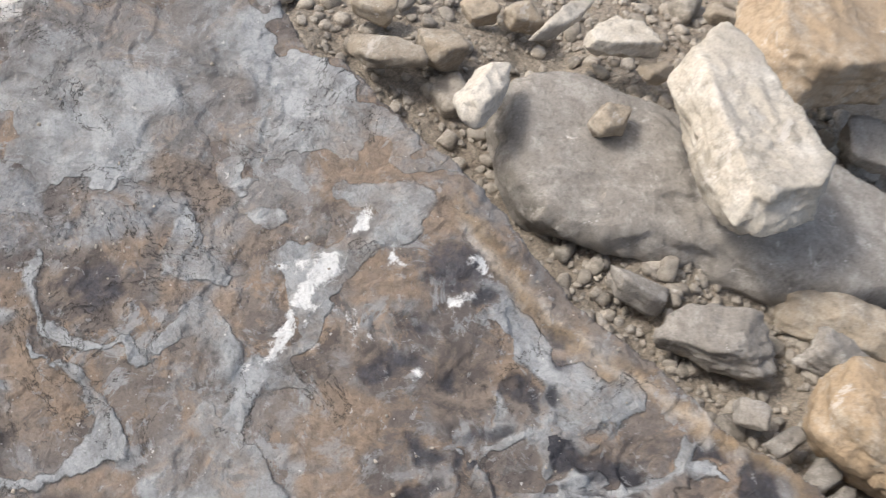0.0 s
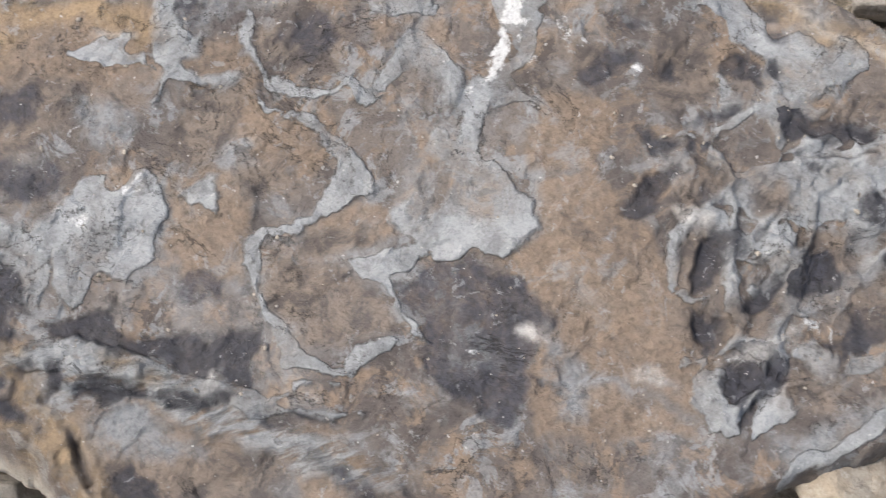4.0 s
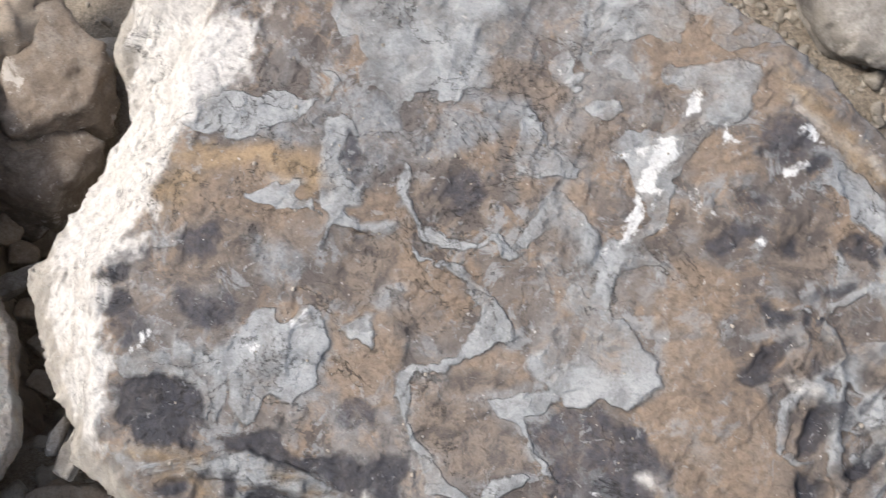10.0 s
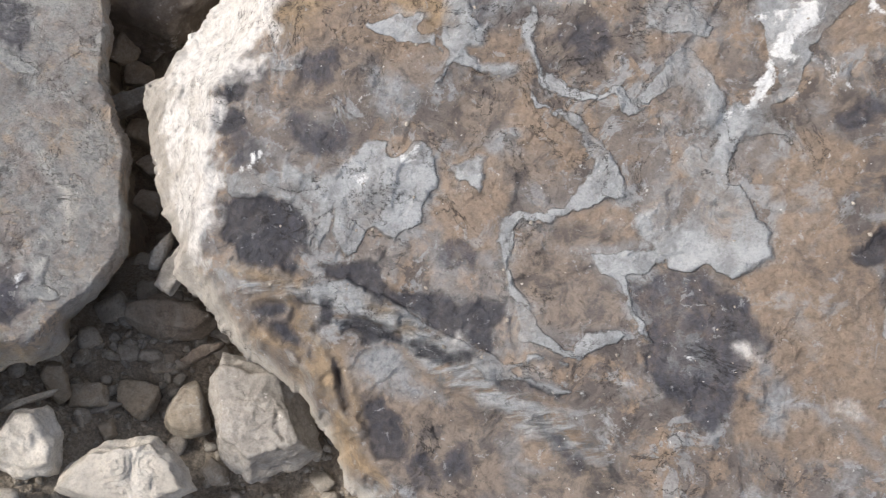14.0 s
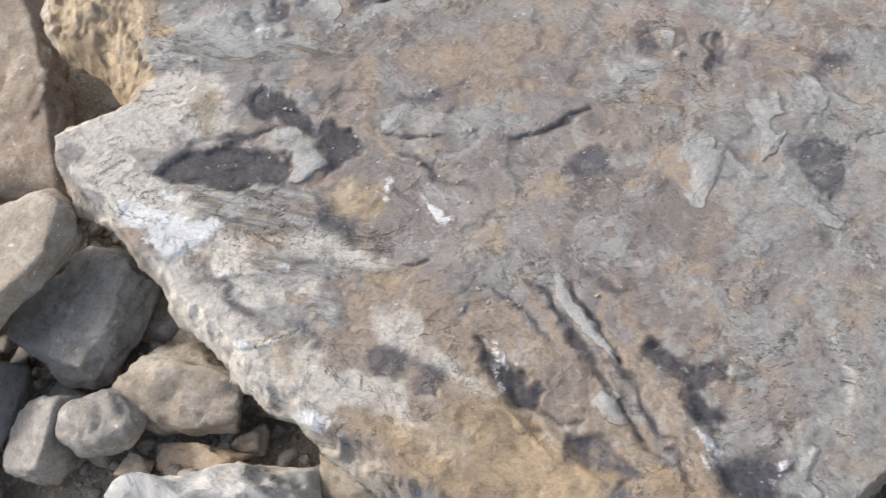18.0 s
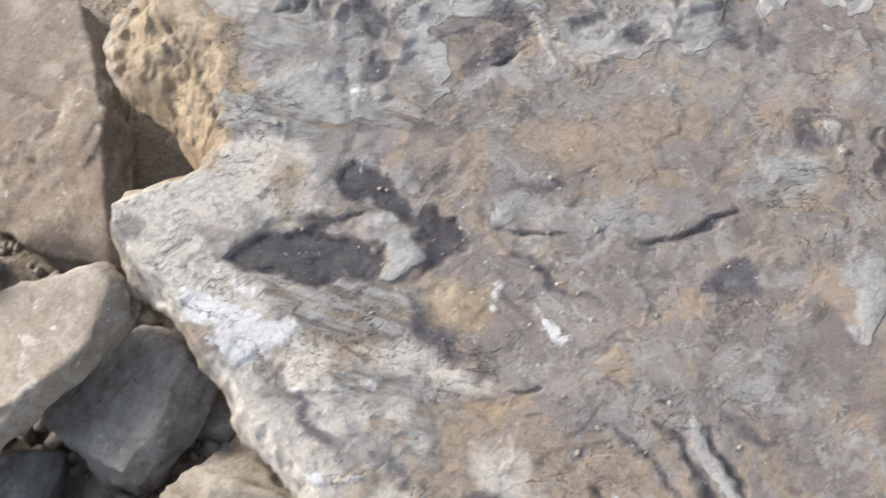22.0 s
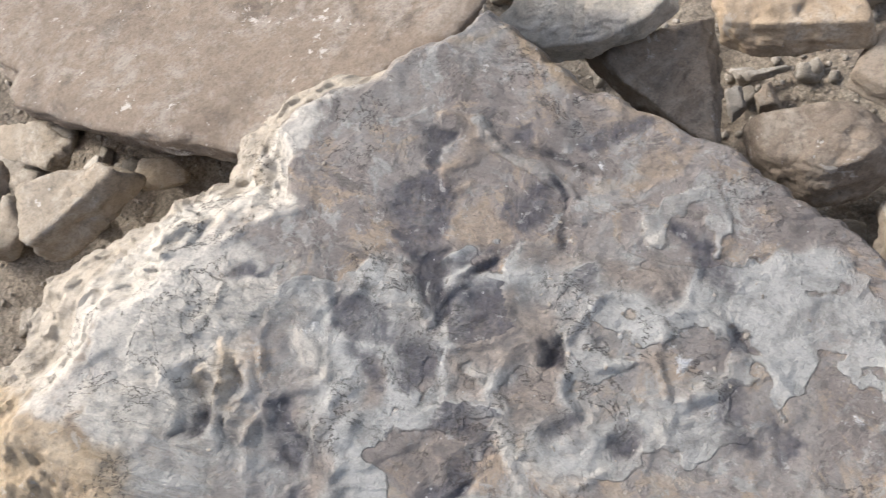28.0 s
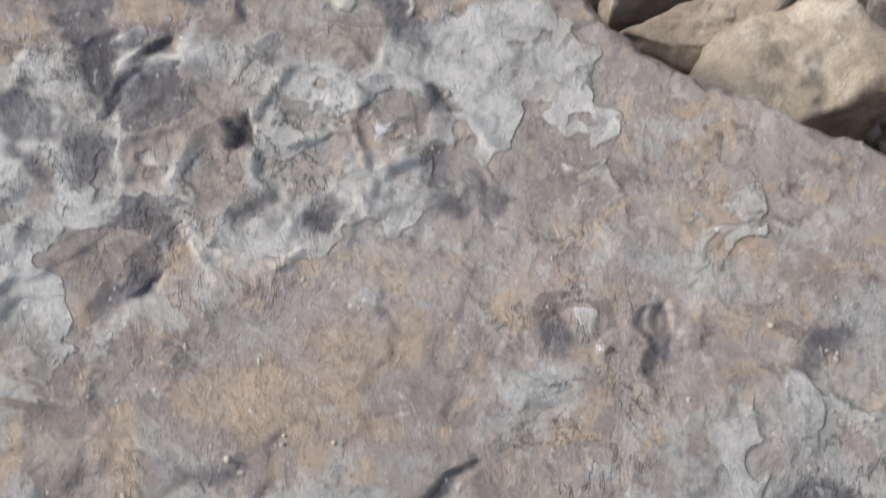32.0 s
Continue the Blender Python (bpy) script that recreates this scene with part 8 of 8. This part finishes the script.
outlined("brown", -0.440, 0.060, 350, "wedge of tan sandstone lying on edge", (-0.492, 0.645), (-0.441, 0.671), (-0.387, 0.698), (-0.327, 0.718), (-0.302, 0.710), (-0.299, 0.684), (-0.320, 0.655), (-0.359, 0.624), (-0.415, 0.624))
outlined("grey", -0.440, 0.140, 351, "large bluish grey block in the pile", (-0.339, 0.768), (-0.308, 0.826), (-0.269, 0.850), (-0.224, 0.826), (-0.220, 0.786), (-0.263, 0.741), (-0.295, 0.698), (-0.321, 0.715))
outlined("grey", -0.470, 0.060, 352, "grey wedge beside the slab rim", (-0.318, 0.643), (-0.298, 0.693), (-0.255, 0.684), (-0.253, 0.665), (-0.286, 0.634))
outlined("tan", -0.460, 0.080, 353, "tan block at the edge of the pile", (-0.286, 0.739), (-0.258, 0.755), (-0.225, 0.738), (-0.233, 0.697), (-0.274, 0.686))
outlined("tan", -0.550, 0.031, 354, "", (-0.578, 0.722), (-0.563, 0.742), (-0.537, 0.741), (-0.530, 0.719), (-0.549, 0.698), (-0.572, 0.711))
outlined("warm", -0.370, 0.100, 355, "flat slab with an ochre broken edge", (-0.725, 0.875), (-0.745, 0.933), (-0.708, 0.983), (-0.595, 0.993), (-0.550, 0.896), (-0.618, 0.880), (-0.681, 0.865))
outlined("brown", -0.420, 0.080, 356, "tan sandstone slab tucked under the grey boulder", (-0.901, 0.854), (-0.879, 0.889), (-0.823, 0.911), (-0.760, 0.958), (-0.735, 0.882), (-0.697, 0.751), (-0.726, 0.754), (-0.809, 0.795))
outlined("pale", -0.350, 0.070, 357, "pale flat sandstone slab beside the boulder tip", (-1.012, 0.848), (-0.966, 0.909), (-0.802, 0.948), (-0.784, 0.904), (-0.811, 0.867), (-0.874, 0.825), (-0.918, 0.820))
outlined("grey", -0.564, 0.022, 358, "", (-0.737, 0.923), (-0.708, 0.935), (-0.672, 0.944), (-0.677, 0.935), (-0.726, 0.912))
outlined("grey", -0.563, 0.025, 359, "", (-0.754, 0.895), (-0.733, 0.907), (-0.718, 0.875), (-0.732, 0.852), (-0.742, 0.863))
outlined("brown", -0.563, 0.029, 360, "", (-0.714, 0.892), (-0.697, 0.919), (-0.673, 0.881), (-0.701, 0.869))
outlined("tan", -0.200, 0.100, 361, "dusty tan block covered with dirt", (-1.498, 0.490), (-1.437, 0.523), (-1.382, 0.547), (-1.343, 0.538), (-1.343, 0.516), (-1.370, 0.474), (-1.394, 0.425), (-1.439, 0.402))
outlined("warm", 0.200, 0.120, 362, "rounded ochre and white boulder", (1.211, -0.241), (1.247, -0.210), (1.305, -0.218), (1.370, -0.289), (1.376, -0.350), (1.352, -0.393), (1.308, -0.410), (1.270, -0.386), (1.228, -0.340), (1.208, -0.317), (1.193, -0.284))
outlined("warm", 0.164, 0.033, 363, "", (1.431, -0.380), (1.452, -0.379), (1.482, -0.393), (1.479, -0.418), (1.449, -0.425), (1.415, -0.410))
outlined("warm", 0.200, 0.110, 364, "orange stained stone on the gravel", (1.370, -0.435), (1.417, -0.430), (1.469, -0.439), (1.514, -0.488), (1.454, -0.567), (1.397, -0.538), (1.361, -0.509), (1.345, -0.464))
outlined("warm", 0.180, 0.080, 365, "blocky ochre stone on the gravel", (1.462, -0.304), (1.585, -0.305), (1.526, -0.385), (1.433, -0.360), (1.442, -0.333))
outlined("pale", 0.156, 0.032, 366, "", (1.460, -0.363), (1.512, -0.375), (1.586, -0.390), (1.573, -0.408), (1.485, -0.384))
outlined("grey", 0.150, 0.037, 367, "", (1.201, -0.331), (1.222, -0.304), (1.244, -0.290), (1.250, -0.309), (1.259, -0.325), (1.215, -0.344))
outlined("grey", 0.155, 0.022, 368, "", (1.219, -0.348), (1.247, -0.332), (1.268, -0.335), (1.255, -0.355), (1.227, -0.363))
outlined("grey", 0.166, 0.015, 369, "", (1.281, -0.403), (1.318, -0.403), (1.357, -0.408), (1.338, -0.422), (1.285, -0.425))
outlined("grey", 0.171, 0.045, 370, "", (1.366, -0.397), (1.399, -0.404), (1.373, -0.449), (1.336, -0.461), (1.343, -0.431))
outlined("grey", 0.165, 0.024, 371, "", (1.399, -0.362), (1.426, -0.358), (1.413, -0.392), (1.384, -0.391))
outlined("grey", 0.167, 0.031, 372, "", (1.358, -0.475), (1.382, -0.488), (1.386, -0.510), (1.343, -0.543), (1.342, -0.518))
outlined("tan", 0.163, 0.029, 373, "", (1.395, -0.515), (1.421, -0.520), (1.435, -0.542), (1.420, -0.557), (1.387, -0.541))
outlined("grey", 0.132, 0.026, 374, "", (1.186, -0.269), (1.233, -0.250), (1.243, -0.270), (1.202, -0.287))
outlined("tan", 0.035, 0.050, 375, "flat tan slab beside the brown boulder", (0.843, -0.605), (0.913, -0.577), (0.954, -0.576), (0.978, -0.605), (0.991, -0.640), (0.974, -0.699), (0.946, -0.704), (0.919, -0.696), (0.889, -0.679), (0.866, -0.671), (0.843, -0.634))
outlined("brown", 0.030, 0.050, 376, "flat grey brown slab with white specks", (0.981, -0.605), (1.047, -0.606), (1.110, -0.632), (1.136, -0.663), (1.125, -0.689), (1.092, -0.705), (1.030, -0.708), (0.993, -0.684), (0.987, -0.659))
outlined("pale", 0.105, 0.070, 377, "pale wedge of broken sandstone", (1.116, -0.690), (1.146, -0.658), (1.175, -0.667), (1.200, -0.711), (1.220, -0.734), (1.212, -0.779), (1.193, -0.774), (1.139, -0.748), (1.106, -0.719))
outlined("tan", 0.040, 0.035, 378, "tan stone on the rubble", (1.024, -0.707), (1.062, -0.702), (1.113, -0.746), (1.146, -0.765), (1.091, -0.766), (1.050, -0.763), (1.028, -0.742))
outlined("pale", 0.065, 0.030, 379, "pale grey stone with white streaks", (1.043, -0.764), (1.088, -0.760), (1.134, -0.784), (1.120, -0.792), (1.075, -0.793), (1.042, -0.778))
outlined("tan", 0.009, 0.033, 380, "", (0.993, -0.731), (1.042, -0.720), (1.040, -0.752), (1.023, -0.766), (0.986, -0.750))
outlined("grey", 0.062, 0.028, 381, "", (1.176, -0.772), (1.203, -0.765), (1.208, -0.786), (1.185, -0.805), (1.162, -0.799))
outlined("tan", 0.069, 0.024, 382, "", (1.184, -0.806), (1.202, -0.800), (1.216, -0.821), (1.197, -0.834), (1.176, -0.825))
outlined("brown", 0.047, 0.030, 383, "", (1.137, -0.744), (1.190, -0.759), (1.182, -0.786), (1.146, -0.785), (1.129, -0.770))
outlined("tan", 0.041, 0.018, 384, "", (1.143, -0.726), (1.166, -0.732), (1.158, -0.752), (1.139, -0.747))
outlined("grey", 0.005, 0.014, 385, "", (0.965, -0.710), (1.029, -0.702), (1.038, -0.717), (0.975, -0.722))
outlined("grey", 0.100, 0.130, 386, "long smooth grey ledge of rock behind the slab", (0.934, 0.222), (1.026, 0.280), (1.110, 0.279), (1.187, 0.246), (1.349, 0.190), (1.497, 0.130), (1.618, 0.048), (1.548, -0.082), (1.330, -0.079), (1.214, -0.052), (1.071, -0.002), (0.968, 0.040), (0.948, 0.115))
outlined("pale", 0.235, 0.100, 387, "cream prism shaped block lying on the ledge", (1.161, 0.164), (1.193, 0.210), (1.237, 0.239), (1.287, 0.177), (1.314, 0.096), (1.344, 0.019), (1.290, -0.034), (1.200, -0.058), (1.172, -0.051), (1.158, 0.032))
outlined("warm", 0.190, 0.150, 388, "large tan block with an ochre crust", (1.380, 0.411), (1.464, 0.471), (1.748, 0.520), (1.654, 0.256), (1.544, 0.203), (1.379, 0.177), (1.339, 0.213), (1.336, 0.274))
outlined("pale", 0.120, 0.040, 389, "pale flat stone on the dirt", (1.146, 0.348), (1.205, 0.394), (1.260, 0.362), (1.263, 0.330), (1.201, 0.323), (1.151, 0.332))
outlined("pale", 0.170, 0.060, 390, "pale rounded stone on the ledge", (0.897, 0.167), (0.947, 0.227), (0.985, 0.226), (0.963, 0.165), (0.924, 0.126), (0.899, 0.141))
outlined("tan", 0.170, 0.040, 391, "tan stone lying on the ledge", (1.073, 0.148), (1.098, 0.178), (1.145, 0.173), (1.117, 0.133), (1.083, 0.126))
outlined("pale", 0.120, 0.030, 392, "thin pale slab standing in the dirt", (1.056, 0.331), (1.138, 0.412), (1.202, 0.444), (1.156, 0.381), (1.101, 0.342))
outlined("grey", -0.330, 0.120, 393, "pale grey stone below the brown boulder", (0.018, -0.327), (0.036, -0.285), (0.134, -0.314), (0.145, -0.369), (0.156, -0.432), (0.125, -0.447), (0.064, -0.460), (0.035, -0.435), (0.018, -0.403))
outlined("tan", -0.360, 0.060, 394, "rounded tan stone in the dirt", (-0.052, -0.363), (-0.023, -0.318), (0.000, -0.313), (0.014, -0.353), (0.015, -0.392), (-0.019, -0.401), (-0.049, -0.386))
outlined("pale", -0.270, 0.070, 395, "whitish grey broken stone", (-0.185, -0.453), (-0.157, -0.421), (-0.100, -0.398), (-0.050, -0.395), (-0.016, -0.427), (0.004, -0.472), (-0.089, -0.491))
outlined("pale", -0.270, 0.080, 396, "pale stone with white bruises", (-0.226, -0.349), (-0.184, -0.346), (-0.163, -0.384), (-0.171, -0.434), (-0.213, -0.440), (-0.254, -0.418), (-0.247, -0.369))
outlined("grey", -0.300, 0.030, 397, "grey flake standing in the crevice", (-0.051, -0.193), (-0.015, -0.140), (0.020, -0.119), (0.027, -0.144), (-0.002, -0.181), (-0.025, -0.210))
outlined("grey", -0.310, 0.020, 398, "thin grey chip in the crevice", (-0.059, -0.166), (-0.047, -0.135), (-0.023, -0.113), (-0.020, -0.129), (-0.041, -0.168))
outlined("brown", -0.390, 0.050, 399, "layered brown stone with split edges", (-0.105, -0.193), (-0.062, -0.188), (-0.006, -0.197), (0.032, -0.230), (-0.001, -0.251), (-0.079, -0.236), (-0.102, -0.218))
outlined("tan", -0.414, 0.029, 400, "", (-0.093, -0.296), (-0.088, -0.264), (-0.036, -0.260), (-0.030, -0.302))
outlined("tan", -0.348, 0.031, 401, "", (-0.213, -0.295), (-0.202, -0.273), (-0.180, -0.279), (-0.169, -0.322), (-0.188, -0.336))
outlined("grey", -0.414, 0.027, 402, "", (-0.108, -0.254), (-0.067, -0.233), (-0.063, -0.241), (-0.084, -0.264), (-0.096, -0.271))
outlined("grey", -0.404, 0.024, 403, "", (-0.133, -0.253), (-0.121, -0.238), (-0.099, -0.281), (-0.107, -0.288))
outlined("rust", -0.350, 0.020, 404, "thin rusty splinter of rock", (-0.028, -0.288), (0.011, -0.268), (0.042, -0.267), (0.034, -0.278), (-0.013, -0.297))
outlined("grey", -0.369, 0.014, 405, "", (-0.178, -0.342), (-0.125, -0.331), (-0.102, -0.337), (-0.140, -0.351))
outlined("tan", -0.357, 0.021, 406, "", (-0.142, -0.366), (-0.119, -0.357), (-0.112, -0.380), (-0.131, -0.390))
outlined("tan", -0.368, 0.028, 407, "", (-0.007, -0.436), (0.006, -0.418), (0.031, -0.439), (0.034, -0.462), (0.007, -0.460))
outlined("pale", -0.290, 0.020, 408, "thin white flake lying on the rubble", (-0.350, -0.325), (-0.324, -0.318), (-0.272, -0.325), (-0.249, -0.340), (-0.271, -0.351), (-0.331, -0.347))
outlined("pale", -0.300, 0.015, 409, "thin grey white flake of stone", (-0.258, -0.343), (-0.229, -0.329), (-0.173, -0.318), (-0.184, -0.329), (-0.236, -0.343))
outlined("tan", -0.135, 0.032, 410, "", (-0.659, -0.392), (-0.648, -0.352), (-0.620, -0.352), (-0.613, -0.386), (-0.636, -0.412))
outlined("grey", -0.240, 0.050, 411, "pale grey stone below the boulder rim", (-0.487, -0.359), (-0.466, -0.338), (-0.437, -0.332), (-0.414, -0.353), (-0.420, -0.381), (-0.449, -0.391))
outlined("grey", -0.240, 0.030, 412, "", (-0.406, -0.360), (-0.362, -0.375), (-0.326, -0.368), (-0.318, -0.385), (-0.346, -0.402), (-0.383, -0.395))
outlined("grey", -0.180, 0.050, 413, "grey stone with a white scar", (-0.574, -0.370), (-0.525, -0.336), (-0.474, -0.343), (-0.472, -0.384), (-0.520, -0.411), (-0.564, -0.404))
outlined("tan", -0.148, 0.039, 414, "", (-0.666, -0.310), (-0.623, -0.304), (-0.563, -0.325), (-0.555, -0.345), (-0.582, -0.358), (-0.649, -0.331))


# ---- rubble and gravel between the stones ----
def gravel(name, count, box, least, most, seed, label, level=2):
    rng = np.random.default_rng(seed)
    forms = [boulder_shape(rng, level, 10, 24.0, 0.06, 0.6) for _ in range(10)]
    x, y = rng.uniform(box[0], box[1], count), rng.uniform(box[2], box[3], count)
    free = fbm(x * 3, y * 3, 0, 3, seed) > -0.95
    for s in (A, B):
        free &= s.inside(s.rim, x, y) < 0.01
    x, y = x[free], y[free]
    strew(name, forms, x, y, ground_full(x, y), least, most, rng, M_GRAVEL, label)


def strew(name, forms, x, y, z, least, most, rng, mat, label):
    """Many pebbles in one mesh, each a third sunk."""
    n = len(x)
    size = least * (most / least) ** (rng.random(n) ** 2.2)
    dims = size[:, None] * np.stack([rng.uniform(0.8, 1.4, n), rng.uniform(0.7, 1.1, n), rng.uniform(0.45, 0.85, n)], 1) / 2
    spin, tip = rng.uniform(0, 6.3, n), rng.normal(0, 0.35, n)
    kind = rng.integers(0, len(forms), n)
    verts, faces, first = [], [], 0
    for k, (v, f) in enumerate(forms):
        i = np.nonzero(kind == k)[0]
        if not len(i):
            continue
        p = v[None] * dims[i][:, None]
        c, s = np.cos(tip[i])[:, None], np.sin(tip[i])[:, None]
        px, pz = p[..., 0] * c + p[..., 2] * s, p[..., 2] * c - p[..., 0] * s
        c, s = np.cos(spin[i])[:, None], np.sin(spin[i])[:, None]
        qx, qy = px * c - p[..., 1] * s, px * s + p[..., 1] * c
        verts.append(np.stack([qx + x[i][:, None], qy + y[i][:, None], pz + (z[i] + dims[i, 2] * 0.4)[:, None]], -1).reshape(-1, 3))
        faces.append((f[None] + (first + np.arange(len(i)) * len(v))[:, None, None]).reshape(-1, 3))
        first += len(i) * len(v)
    ob = new(name, mesh_from(name, np.concatenate(verts), np.concatenate(faces), mat))
    return tagged(ob, label, "gravel", kind="stuff")


def crumbs(slab, count, box, seed, label):
    """Grit lying on a slab's face."""
    rng = np.random.default_rng(seed)
    forms = [boulder_shape(rng, 2, 8, 24.0, 0.06, 0.6) for _ in range(6)]
    x, y = rng.uniform(box[0], box[1], count), rng.uniform(box[2], box[3], count)
    keep = (slab.inside(slab.rim, x, y) > 0.01) & (fbm(x * 6, y * 6, 0, 3, seed) > -0.25)
    x, y = x[keep], y[keep]
    j = np.clip(np.searchsorted(slab.x[0], x), 0, slab.nx - 1)
    i = np.clip(np.searchsorted(slab.y[:, 0], y), 0, slab.ny - 1)
    strew("grit", forms, x, y, slab.z[i, j] - 0.0008, 0.0012, 0.0055, rng, M_GRAVEL, label)


gravel("rubble", 3200, (-2.8, 2.8, -2.6, 2.6), 0.022, 0.075, 5, "small broken stones strewn between the boulders", 3)
gravel("gravel_bed", 5000, (0.85, 1.75, -1.15, 0.10), 0.007, 0.024, 16, "fine tan gravel beside the brown boulder", 2)
gravel("gravel_bed", 2600, (0.45, 1.65, -0.10, 0.75), 0.007, 0.030, 10, "tan gravel on the dirt behind the brown boulder", 2)
gravel("gravel_bed", 3600, (-1.95, -0.20, -0.80, 0.05), 0.007, 0.028, 11, "loose gravel on the dirt between the stones", 2)
gravel("gravel_bed", 1700, (-0.40, 0.40, -0.75, 0.35), 0.007, 0.030, 12, "dark gravel in the crevice between the boulders", 2)
gravel("gravel_bed", 500, (-1.6, 0.1, 0.40, 1.15), 0.008, 0.030, 13, "gravel in the gaps behind the grey boulder", 2)
gravel("grit", 16000, (-1.95, 1.75, -1.15, 1.0), 0.004, 0.009, 14, "tan grit and crumbs of rock on the dirt", 1)
crumbs(B, 2600, (-1.0, -0.12, -0.15, 0.62), 21, "pale crumbs and grit lying on the grey boulder")
crumbs(A, 500, (0.1, 1.2, -0.55, 0.3), 22, "scattered crumbs lying on the brown boulder")
